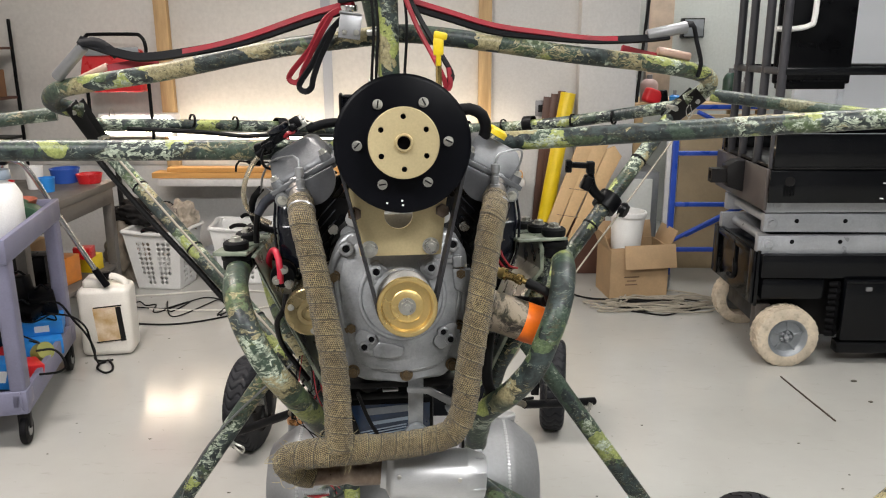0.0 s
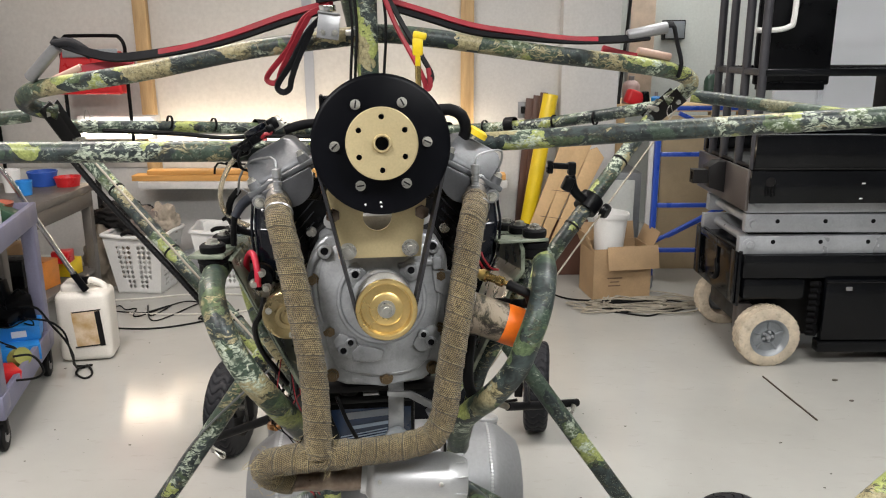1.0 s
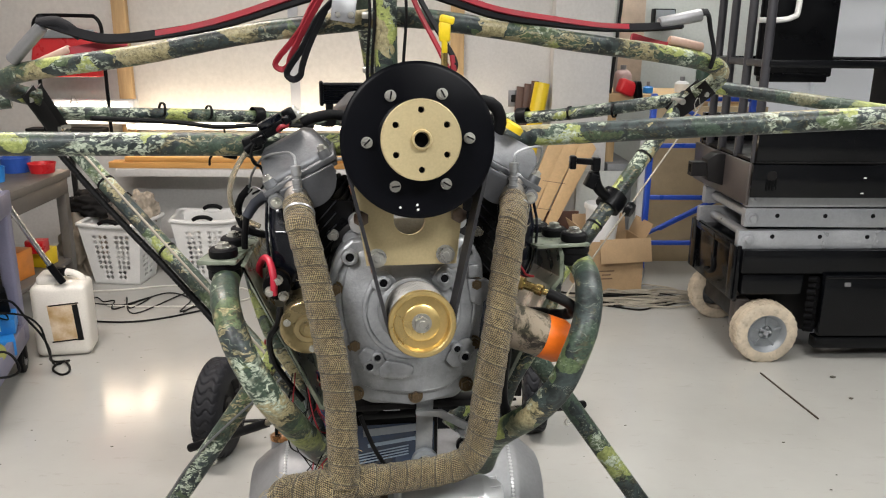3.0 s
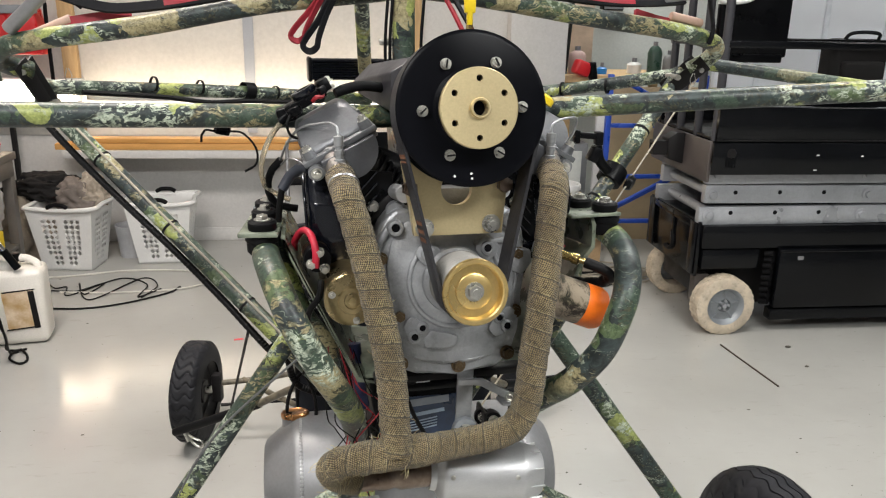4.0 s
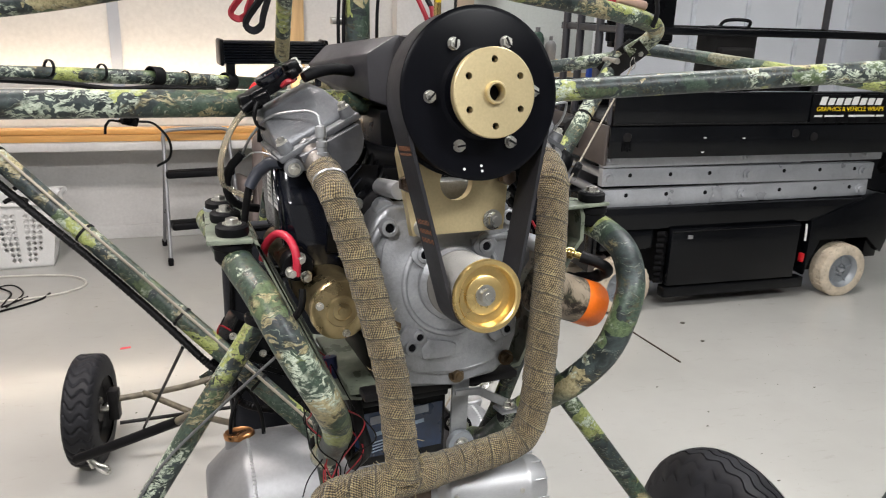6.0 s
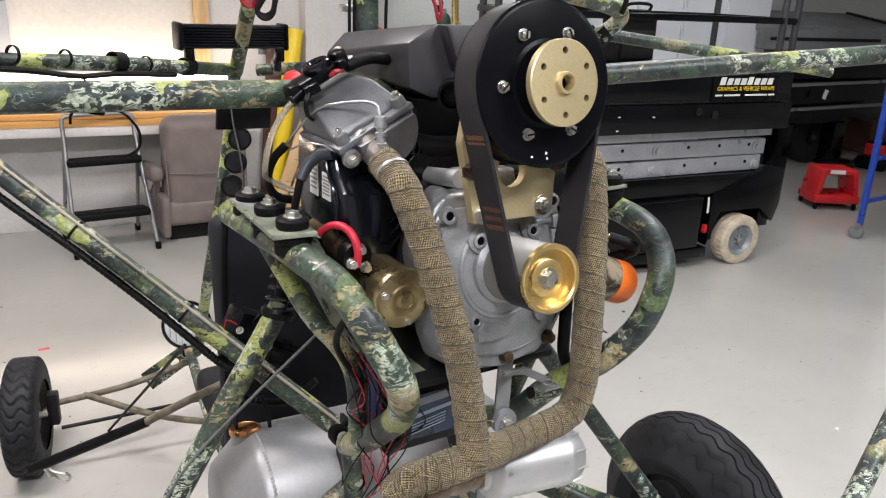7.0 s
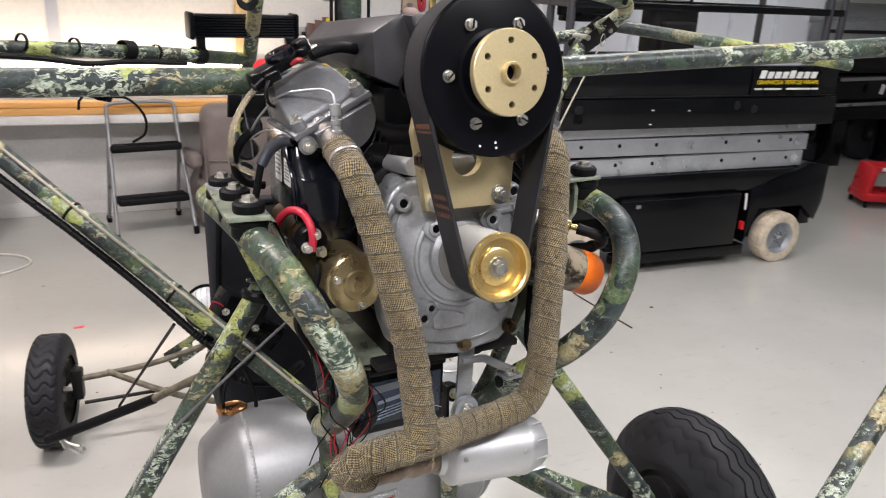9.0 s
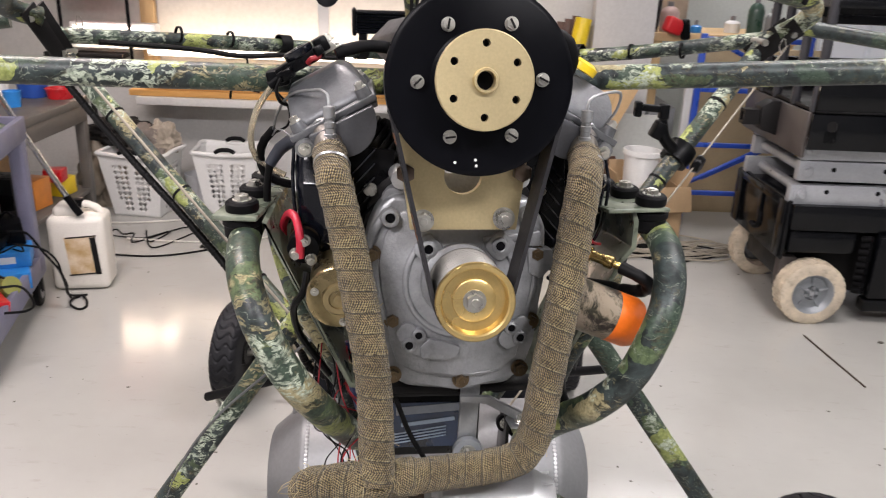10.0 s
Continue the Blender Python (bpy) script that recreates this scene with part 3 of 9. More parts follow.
for s, pts in ((-1, [(-0.30, 0.44, 1.188), (-0.292, 0.30, 1.196), (-0.284, 0.155, 1.204), (-0.269, 0.06, 1.195), (-0.251, 0.020, 1.161), (-0.233, 0.008, 1.125),
                     (-0.209, 0.008, 1.080), (-0.187, 0.038, 1.030), (-0.170, 0.086, 0.978), (-0.161, 0.137, 0.935), (-0.154, 0.190, 0.890), (-0.147, 0.255, 0.838), (-0.142, 0.335, 0.785)]),
               (1, [(0.295, 0.46, 1.188), (0.288, 0.33, 1.196), (0.279, 0.193, 1.204), (0.263, 0.099, 1.196), (0.247, 0.050, 1.163), (0.229, 0.034, 1.121),
                    (0.209, 0.041, 1.065), (0.177, 0.07, 1.008), (0.150, 0.11, 0.965), (0.135, 0.15, 0.925), (0.130, 0.20, 0.870), (0.135, 0.26, 0.815), (0.137, 0.33, 0.775)])):
    frame_tube("cradle_tube", pts, 0.0205)
    frame_tube("cradle_brace", [(s * 0.278, 0.35, 1.178), (s * 0.256, 0.30, 1.123), (s * 0.229, 0.26, 1.066), (s * 0.199, 0.24, 1.027), (s * 0.176, 0.24, 0.984), (s * 0.163, 0.25, 0.928), (s * 0.152, 0.27, 0.86), (s * 0.145, 0.30, 0.80)], 0.0145)
    frame_tube("lower_rail", [(s * 0.137, 0.335, 0.780), (s * 0.124, 0.350, 0.69), (s * 0.125, 0.355, 0.58), (s * 0.15, 0.40, 0.46), (s * 0.19, 0.62, 0.40), (s * 0.19, 0.66, 0.45)], 0.017)
    frame_tube("diagonal_tube", [DIAG[s][0], DIAG[s][1]], 0.019, False)
    frame_tube("lower_arm", [(s * 0.125, 0.370, 0.672), (s * 0.64, 0.330, 0.375)], 0.0185, False)
    part("gusset_plate", prism([(0.36, 0.80), (0.43, 0.79), (0.45, 0.70), (0.42, 0.62), (0.35, 0.66)], s * 0.112, s * 0.118, 0.001, plane="yz"), LIFT_DARK, trike, "black steel gusset plate")
    frame_tube("swing_leg", [(-0.214, 0.460, 1.011), (-0.655, 0.312, 0.405)] if s < 0 else [(0.218, 0.484, 1.001), (0.672, 0.350, 0.375)], 0.0195, False)
    frame_tube("side_rail", [(-0.785, 0.885, 1.383) if s < 0 else (0.735, 0.882, 1.424), (s * 0.40, 1.135, 1.350), (s * 0.03, 1.415, 1.303)], 0.0165)
    frame_tube("outrigger_tube", [(-0.835, 0.80, 1.418), (-1.05, 0.74, 1.396), (-1.42, 0.63, 1.356)] if s < 0 else [(0.80, 0.915, 1.445), (1.02, 0.825, 1.418), (1.42, 0.66, 1.368)], 0.0165)
    frame_tube("chassis_rail", [(s * 0.19, 0.62, 0.45), (s * 0.19, 1.10, 0.36), (s * 0.13, 1.75, 0.30), (s * 0.10, 2.10, 0.30)], 0.017)
    for p, dr in (((s * 0.135, 0.385, 0.772), (0, -1, 0.25)), ((s * 0.122, 0.350, 0.697), (0, -1, 0.35))):
        bush = part("frame_bushing", lathe([(0, -0.02), (0.017, -0.02), (0.019, 0.0), (0.017, 0.012), (0, 0.012)], p, dr, 24), RUBBER, trike, "black rubber frame bushing")
        part("bushing_bolt", hexbolt(Vector(p) + Vector(dr).normalized() * 0.011, dr, 0.0075, 0.007), STEEL, bush)
    # clevis brackets at the corners of the arch
    ca = Vector((-0.783, 0.795, 1.432)) if s < 0 else Vector((0.722, 0.818, 1.447))
    cb2 = DIAG[s][0] + (DIAG[s][1] - DIAG[s][0]) * 0.045
    for k in (-1, 1):
        m, h = along(ca, cb2)
        bm = prism([(-0.020, -h / 2 - 0.012), (0.020, -h / 2 - 0.012), (0.016, h / 2 + 0.016), (-0.016, h / 2 + 0.016)], -0.0025, 0.0025, 0.001)
        bm.transform(Matrix.Translation((0, 0.021 * k, 0)) @ m @ pose(0, 0, 0, 0, 0, 90))
        br = part("corner_bracket", bm, LIFT_DARK, trike, "dark steel clevis plate")
    part("bracket_bolt", cyl(ca + Vector((0, -0.028, -0.01)), ca + Vector((0, 0.030, -0.01)), 0.006, seg=12), STEEL, br)
    part("bracket_bolt", cyl(cb2 + Vector((0, -0.030, 0.02)), cb2 + Vector((0, 0.030, 0.02)), 0.007, seg=12), STEEL, br)
    part("quick_pin", tube([(s * 0.70, 0.79, 1.43), (s * 0.694, 0.79, 1.415), (s * 0.70, 0.79, 1.40), (s * 0.708, 0.79, 1.41), (s * 0.703, 0.79, 1.43)], 0.0012, 6, 0.006), STEEL, trike, "small steel safety pin")
    # shock absorber over the swing leg
    top, low = Vector((s * 0.186, 0.475, 1.110)), Vector((s * 0.220, 0.458, 1.003))
    axis = (low - top)
    e1 = axis.orthogonal().normalized()
    e2 = axis.normalized().cross(e1)
    coil = [top + axis * (k / 96) + 0.0235 * (e1 * math.cos(2 * math.pi * k / 16) + e2 * math.sin(2 * math.pi * k / 16)) for k in range(97)]
    shock = part("shock_absorber", cyl(top, low + axis * 0.1, 0.013, seg=16), BLACK_PLASTIC, trike)
    part("coil_spring", tube(coil, 0.0042, 8, smooth=False), BLACK_GLOSS, shock, "black coil spring")
    bm = lathe([(0, 0), (0.028, 0), (0.030, 0.006), (0.026, 0.016), (0, 0.016)], low, axis, 24)
    part("spring_seat", bm, BLACK_PLASTIC, shock)
    bm = tube([(s * 0.185, 0.37, 0.985), (s * 0.30, 0.375, 0.885), (s * 0.40, 0.385, 0.785), (s * 0.46, 0.37, 0.70), (s * 0.49, 0.345, 0.62), (s * 0.50, 0.34, 0.55)], 0.0025, 8)
    if s < 0:
        part("brake_hose", bm, CABLE_GREY, trike, "thin grey-black hose clipped along the leg")

frame_tube("mast_tube", [(-0.028, 0.53, 1.25), (-0.033, 0.555, 1.95)], 0.022, False)
frame_tube("front_strut", [(-0.030, 1.415, 1.300), (-0.062, 1.117, 1.525), (-0.10, 0.78, 1.78)], 0.019, False)
frame_tube("nose_tube", [(-0.03, 1.42, 1.31), (-0.052, 1.43, 1.13), (-0.082, 1.45, 0.92), (-0.115, 1.50, 0.68), (-0.11, 1.75, 0.33)], 0.0165)
frame_tube("guard_strut", [(0.13, 0.36, 0.670), (0.17, 0.32, 0.664), (0.30, 0.06, 0.655), (0.40, -0.19, 0.665)], 0.018)
frame_tube("guard_tube", [(0.40, -0.19, 0.665), (0.545, -0.145, 0.749), (0.80, -0.064, 0.90), (1.30, 0.09, 1.19)], 0.018)
frame_tube("axle_tube", [(-0.66, 0.33, 0.36), (0.66, 0.33, 0.36)], 0.02, False)

# mast clips and cable ties
for z in (1.60, 1.50):
    part("cable_clip", box((0.03, 0.02, 0.012), (-0.06, 0.545, z), bev=0.003), STEEL, trike, "small metal cable clip")
for x, d in ((-0.055, 0.004), (-0.064, 0.0), (0.004, 0.004)):
    part("mast_cable", tube([(x, 0.52 + d, 1.36), (x - 0.002, 0.525, 1.5), (x + 0.004, 0.53, 1.62), (x - 0.01, 0.55, 1.75)], 0.0030, 8), CABLE, trike)


def band(name, p, axis, r, w, material=RUBBER, label=""):
    a = Vector(axis).normalized()
    p = Vector(p)
    bm = lathe([(r - 0.002, 0), (r, 0), (r, w), (r - 0.002, w)], p - a * w / 2, a, 20, closed=True)
    return part(name, bm, material, trike, label)


for s in (-1, 1):
    side_dir = (s * 0.69, -0.535, 0.099)
    for f, w in ((0.22, 0.006), (0.36, 0.006), (0.52, 0.030), (0.62, 0.006), (0.78, 0.030)):
        p = Vector((s * 0.72, 0.88, 1.402)).lerp(Vector((s * 0.03, 1.415, 1.303)), f)
        band("cable_tie", p, side_dir, 0.0185 if w < 0.01 else 0.022, w)
    for f in (0.2, 0.42, 0.66, 0.85):
        band("cable_tie", DIAG[s][0].lerp(DIAG[s][1], f), DIAG[s][0] - DIAG[s][1], 0.0205, 0.005)
# corrugated loom and cable below the diagonal tubes
A, B = DIAG[-1]
pts = [A.lerp(B, f) + Vector((-0.012, -0.012, -0.030 - 0.006 * math.sin(9 * f))) for f in (0.0, 0.15, 0.3, 0.45, 0.6, 0.75)]
pts += [Vector((-0.27, 0.54, 0.86)), Vector((-0.262, 0.58, 0.80)), Vector((-0.24, 0.60, 0.76)), Vector((-0.17, 0.58, 0.75)), Vector((-0.12, 0.55, 0.80))]
part("cable_loom", tube(pts, 0.0075, 10, 0.004, radius_at=lambda u, a: 0.0075 + 0.0008 * math.sin(u * 900)), CABLE, trike, "black corrugated cable loom")
part("control_cable", tube([A.lerp(B, f) + Vector((0.018, -0.026, 0.002)) for f in (0.0, 0.3, 0.7, 1.0)], 0.0028, 8), CABLE_TAN, trike, "tan control cable")
C, D = DIAG[1]
part("control_cable", tube([C.lerp(D, f) + Vector((0.030, -0.030, -0.012)) for f in (0.0, 0.3, 0.7, 1.0)], 0.0022, 8), CABLE_TAN, trike, "pale control cable")
part("tube_cable", tube([(-0.70, 0.88, 1.372), (-0.55, 1.0, 1.350), (-0.45, 1.07, 1.330), (-0.36, 1.14, 1.326), (-0.22, 1.25, 1.310)], 0.006, 8), CABLE, trike)
# loose connector and wires hanging from the rail
part("wire_connector", box((0.04, 0.02, 0.025), (-0.424, 1.066, 1.262), (10, 15, 30), 0.005), BLACK_PLASTIC, trike)
for pts in ([(-0.44, 1.09, 1.33), (-0.43, 1.07, 1.29), (-0.424, 1.066, 1.265)], [(-0.405, 1.066, 1.258), (-0.372, 1.06, 1.253), (-0.342, 1.06, 1.215), (-0.343, 1.06, 1.175), (-0.372, 1.06, 1.155)],
            [(-0.44, 1.066, 1.258), (-0.465, 1.06, 1.262), (-0.474, 1.06, 1.25), (-0.476, 1.06, 1.232)]):
    part("loose_wire", tube(pts, 0.003, 6, 0.008), CABLE, trike)

# wheels


def tyre_mesh(R, W, waves, depth=0.005, seg=400):
    """A balloon tyre round the x axis, its tread cut by wavy grooves that run from shoulder to shoulder."""
    bm = bmesh.new()
    prof, n = [], 40
    for k in range(n + 1):
        u = -1 + 2 * k / n
        x = W / 2 * math.sin(u * 1.57) * (1 - 0.1 * max(0, abs(u) - 0.75))
        drop = 1 - 0.40 * max(0, (abs(u) - 0.35) / 0.65) ** 2.2
        prof.append((u, x, R * drop))
    rings = []
    for j in range(seg):
        a = 2 * math.pi * j / seg
        ring = []
        for u, x, r in prof:
            f = (a * waves / (2 * math.pi) + 0.30 * math.sin(u * 9.5) + 0.55 * abs(u)) % 1.0
            g = depth * max(0.0, 1 - abs(f - 0.5) / 0.17) if abs(u) < 0.66 else 0.0
            mid = depth if 0.06 < abs(abs(u) - 0.34) < 0.085 else 0.0
            ring.append(bm.verts.new((x, (r - max(g, mid * 0.7)) * math.cos(a), (r - max(g, mid * 0.7)) * math.sin(a))))
        rings.append(ring)
    for j in range(seg):
        a, b = rings[j], rings[(j + 1) % seg]
        for k in range(n):
            bm.faces.new((a[k], a[k + 1], b[k + 1], b[k]))
    return bm


def ribbed_tyre(R, W, grooves=8, waves=27, swing=0.0048, depth=0.0055, seg=324):
    """A wide balloon tyre round the x axis with thin wavy grooves that run round the tread."""
    def radius(x):
        u = min(1.0, abs(x) / (W / 2))
        return R * (1 - 0.34 * max(0.0, (u - 0.06) / 0.94) ** 2.4)
    xs = []
    for k in range(grooves):
        c = (k - (grooves - 1) / 2) * 0.90 * W / grooves
        xs += [(c - 0.0022, 0.0, 1), (c - 0.0012, depth, 1), (c + 0.0012, depth, 1), (c + 0.0022, 0.0, 1)]
    side = [(0.465 * W, 0), (0.482 * W, 0), (0.494 * W, 0), (0.5 * W, 0)]
    prof = [(-x, 0.0, 0) for x, g in side[::-1]] + xs + [(x, 0.0, 0) for x, g in side]
    bm, rings = bmesh.new(), []
    for j in range(seg):
        a = 2 * math.pi * j / seg
        wob = swing * math.sin(waves * a)
        pts = [(x + wob * w, radius(x + wob * w) - g) for x, g, w in prof]
        pts = [(-0.40 * W, 0.52 * R), (-0.47 * W, 0.60 * R)] + pts + [(0.47 * W, 0.60 * R), (0.40 * W, 0.52 * R)]
        rings.append([bm.verts.new((x, r * math.cos(a), r * math.sin(a))) for x, r in pts])
    for j in range(seg):
        a, b = rings[j], rings[(j + 1) % seg]
        for k in range(len(a) - 1):
            bm.faces.new((a[k], a[k + 1], b[k + 1], b[k]))
    return bm


def trike_wheel(at, yaw, R, W, label):
    m = pose(*at, 0, 0, yaw)
    bm = ribbed_tyre(R, W) if R > 0.2 else tyre_mesh(R, W, 30, 0.006)
    bm.transform(m)
    tyre = part("tyre", bm, TYRE, trike, label, 50)
    prof = [(0.0, -0.30 * W), (0.22 * R, -0.30 * W), (0.25 * R, -0.12 * W), (0.52 * R, -0.18 * W), (0.60 * R, -0.40 * W), (0.63 * R, -0.42 * W), (0.63 * R, 0.42 * W), (0.60 * R, 0.40 * W),
            (0.52 * R, 0.18 * W), (0.25 * R, 0.12 * W), (0.22 * R, 0.30 * W), (0, 0.30 * W)]
    part("rim", lathe(prof, m @ Vector((0, 0, 0)), m.to_3x3() @ Vector((1, 0, 0)), 40), LIFT_DARK, tyre, "dark steel rim")
    return tyre


trike_wheel((0.800, 0.355, 0.287), 0, 0.287, 0.190, "wide black tyre with wavy grooves")
trike_wheel((-0.790, 0.35, 0.284), 0, 0.284, 0.188, "wide black tyre with wavy grooves")
trike_wheel((-0.640, 1.78, 0.188), -11, 0.188, 0.105, "narrow black front tyre")
trike_wheel((0.600, 1.89, 0.188), -11, 0.188, 0.105, "narrow black front tyre")
STAY = {-1: ((-0.455, 1.16, 0.432), (-0.352, 0.612, 0.892)), 1: ((0.44, 1.17, 0.455), (0.33, 0.62, 0.90))}
for s in (-1, 1):
    hy, hz = (0.315, 0.405) if s < 0 else (0.345, 0.385)
    bm = lathe([(0, 0), (0.063, 0), (0.070, 0.004), (0.070, 0.012), (0.063, 0.016), (0, 0.016)], (s * 0.66, hy, hz), (s, 0, -0.25), 28)
    hub = part("hub_plate", bm, RUBBER, trike, "round dark hub plate")
    for k in range(5):
        a = 2 * math.pi * k / 5
        part("hub_bolt", hexbolt((s * 0.652, hy + 0.045 * math.cos(a), hz + 0.045 * math.sin(a)), (-s, 0, 0.25), 0.006, 0.006), STEEL, hub)
    part("axle", cyl((s * 0.66, 0.33, 0.36), (s * 0.80, 0.35, 0.281), 0.018, seg=16), LIFT_DARK, trike)
    # front steering arms
    w = (-0.64, 1.78) if s < 0 else (0.60, 1.89)
    part("kingpin", box((0.035, 0.04, 0.11), (w[0] - s * 0.075, w[1], 0.20), (0, 0, -11), 0.006), LIFT_DARK, trike)
    part("hub_fitting", cyl((w[0] - s * 0.075, w[1], 0.19), (w[0], w[1], 0.188), 0.016, seg=14), STEEL, trike)
    part("wishbone_tube", tube([(w[0] - s * 0.09, w[1], 0.215), (s * 0.33, 1.80, 0.222), (s * 0.10, 1.85, 0.248)], 0.0105, 16), BARK_TUBE, trike, "brown bark-printed tube")
    part("wishbone_tube", tube([(s * 0.47, 1.79, 0.220), (s * 0.28, 1.60, 0.200), (s * 0.12, 1.44, 0.218)], 0.0105, 16), BARK_TUBE, trike, "brown bark-printed tube")
    part("tie_rod", tube([(w[0] - s * 0.09, w[1] - 0.05, 0.15), (s * 0.08, 1.70, 0.168)], 0.0065, 10), LIFT_DARK, trike)
    # steering foot bars
    grip = [(-0.640, 1.285, 0.295), (-0.50, 1.19, 0.385), (-0.37, 1.10, 0.470)] if s < 0 else [(0.628, 1.300, 0.392), (0.48, 1.20, 0.435), (0.36, 1.11, 0.478)]
    part("foot_bar", tube(grip, 0.0135, 14), RUBBER, trike, "black foam-covered steering bar")
    part("bar_tube", tube([grip[-1], (s * 0.27, 1.03, 0.548), (s * 0.16, 0.95, 0.630)], 0.0105, 14), BARK_TUBE, trike, "brown bark-printed tube")
    hx, hz = (-0.60, 0.300) if s < 0 else (0.600, 0.390)
    bm = tube([(hx, 1.26, hz), (hx - s * 0.015, 1.25, hz - 0.025), (hx - s * 0.040, 1.24, hz - 0.038), (hx - s * 0.045, 1.24, hz - 0.020), (hx - s * 0.015, 1.25, hz - 0.008), (hx, 1.26, hz)], 0.0040, 8, 0.006)
    cyl((hx + s * 0.01, 1.265, hz + 0.012), (hx - s * 0.005, 1.255, hz - 0.022), 0.008, seg=12, bm=bm)
    part("snap_hook", bm, STEEL, trike, "steel snap hook")
    part("stay_cable", tube([STAY[s][0], STAY[s][1]], 0.0033, 8, smooth=False), CABLE, trike)


def drilled_strip(cells, side, tall, r, th):
    """A flat strip with one round through hole in each cell."""
    bm, n = bmesh.new(), 24
    for k in range(cells):
        cx = (k - (cells - 1) / 2) * side
        ring, hole = [], []
        for i in range(n):
            a = 2 * math.pi * i / n
            dx, dz = math.cos(a), math.sin(a)
            f = min(side / 2 / max(abs(dx), 1e-6), tall / 2 / max(abs(dz), 1e-6))
            ring.append((cx + dx * f, dz * f))
            hole.append((cx + dx * r, dz * r))
        loops = [[bm.verts.new((x, y, z)) for x, z in pts] for pts, y in ((ring, -th), (hole, -th), (hole, th), (ring, th))]
        for a, b in zip(loops, loops[1:]):
            for i in range(n):
                bm.faces.new((a[i], a[(i + 1) % n], b[(i + 1) % n], b[i]))
    bmesh.ops.remove_doubles(bm, verts=bm.verts, dist=0.0005)
    return bm


bm = drilled_strip(5, 0.046, 0.075, 0.015, 0.003)
bm.transform(pose(-0.165, 1.885, 0.235, 0, -28, 6))
part("footrest_plate", bm, CAMO, trike, "drilled camouflage footrest plate")

# seat back, seat and control box
seat = thing("pilot_seat", "black padded fabric pilot seat back on the trike", "seat")
bm = box((0.48, 0.07, 0.58), (-0.02, 0.76, 0.795), (-7, 0, 0), 0.03, seg=4)
part("backrest", bm, FABRIC, seat)
part("cushion", box((0.42, 0.40, 0.09), (-0.02, 0.99, 0.50), (4, 0, 0), 0.03, seg=4), FABRIC, seat)
part("seam_piping", tube([(-0.252, 0.722, 0.54), (-0.252, 0.728, 0.80), (-0.235, 0.755, 1.06), (-0.20, 0.762, 1.078), (0.16, 0.762, 1.078)], 0.006, 8), RUBBER, seat)
CBOX = Vector((-0.235, 0.60, 0.905))
t = thing("control_box", "black electronics box with switches bolted to the frame", "control box")
part("box_body", box((0.090, 0.06, 0.075), CBOX, (0, 28, 12), 0.005, bm=box((0.06, 0.05, 0.05), CBOX + Vector((0.055, 0.01, -0.055)), (0, 28, 12), 0.005)), BLACK_PLASTIC, t)
part("box_bracket", box((0.16, 0.004, 0.020), CBOX + Vector((-0.01, -0.034, 0.015)), (0, -38, 10), 0.001, bm=box((0.13, 0.004, 0.020), CBOX + Vector((0.02, -0.034, -0.03)), (0, 30, 10), 0.001)), BLACK_PLASTIC, t)
for dz in (-0.03, 0.0, 0.03):
    part("box_screw", hexbolt(CBOX + Vector((0.9 * dz, -0.036, -0.7 * dz)), (0, -1, 0), 0.005, 0.005), STEEL, t)
part("box_lead", tube([CBOX + Vector((-0.03, -0.03, 0.03)), CBOX + Vector((-0.05, -0.035, 0.045)), CBOX + Vector((-0.055, -0.03, 0.02)), CBOX + Vector((-0.06, 0.0, -0.02))], 0.002, 6), RED_WIRE, t)

# instruments below the front corner, light bar, headlight
t = thing("instrument_panel", "flat black panel with round gauges hung on the nose tube", "instruments")
part("panel_plate", box((0.17, 0.012, 0.060), (-0.028, 1.36, 1.182), (0, 4, 20), 0.002), BLACK_PLASTIC, t)
for k in range(3):
    gx, z = (-0.04, -0.054, -0.066)[k], (1.125, 1.062, 0.996)[k]
    g = part("gauge", lathe([(0, -0.03), (0.026, -0.03), (0.031, 0), (0.031, 0.012), (0.028, 0.014), (0.026, 0.008), (0, 0.008)], (gx, 1.36, z), (-0.35, -0.9, 0.1), 28), BLACK_PLASTIC, t, "round black gauge")
    part("gauge_glass", lathe([(0, 0), (0.026, 0), (0, 0.001)], Vector((gx, 1.36, z)) + Vector((-0.35, -0.9, 0.1)).normalized() * 0.010, (-0.35, -0.9, 0.1), 24), SMOKE, g)
part("gauge_lead", tube([(-0.07, 1.34, 1.30), (-0.065, 1.335, 1.18), (-0.05, 1.325, 1.08), (-0.045, 1.33, 1.0), (-0.06, 1.34, 0.94)], 0.0022, 8), CABLE_GREY, t)
t = thing("light_bar", "black finned LED light bar clamped above the front frame", "light bar")
lb = part("bar_body", box((0.27, 0.055, 0.058), (-0.062, 1.32, 1.398), (0, 0, 4), 0.008), BLACK_PLASTIC, t)
for k in range(8):
    part("cooling_fin", box((0.262, 0.008, 0.0035), (-0.062, 1.29, 1.374 + k * 0.0068), (0, 0, 4), 0.0), BLACK_GLOSS, lb)
for x in (-0.198, 0.074):
    part("end_cap", box((0.012, 0.07, 0.068), (x, 1.32 + 0.07 * (x + 0.06), 1.398), (0, 0, 4), 0.006), BLACK_PLASTIC, lb)
for x in (-0.175, 0.055):
    part("bar_foot", box((0.022, 0.03, 0.036), (x, 1.30, 1.355), bev=0.004), BLACK_PLASTIC, t)
    part("bar_clamp", box((0.018, 0.04, 0.032), (x, 1.325, 1.325), bev=0.004), BLACK_GLOSS, t)
t = thing("headlight", "round headlight with a pale lens and a black rim", "headlight")
HL, HA = Vector((-0.122, 1.85, 0.386)), Vector((-0.15, -0.95, 0.35)).normalized()
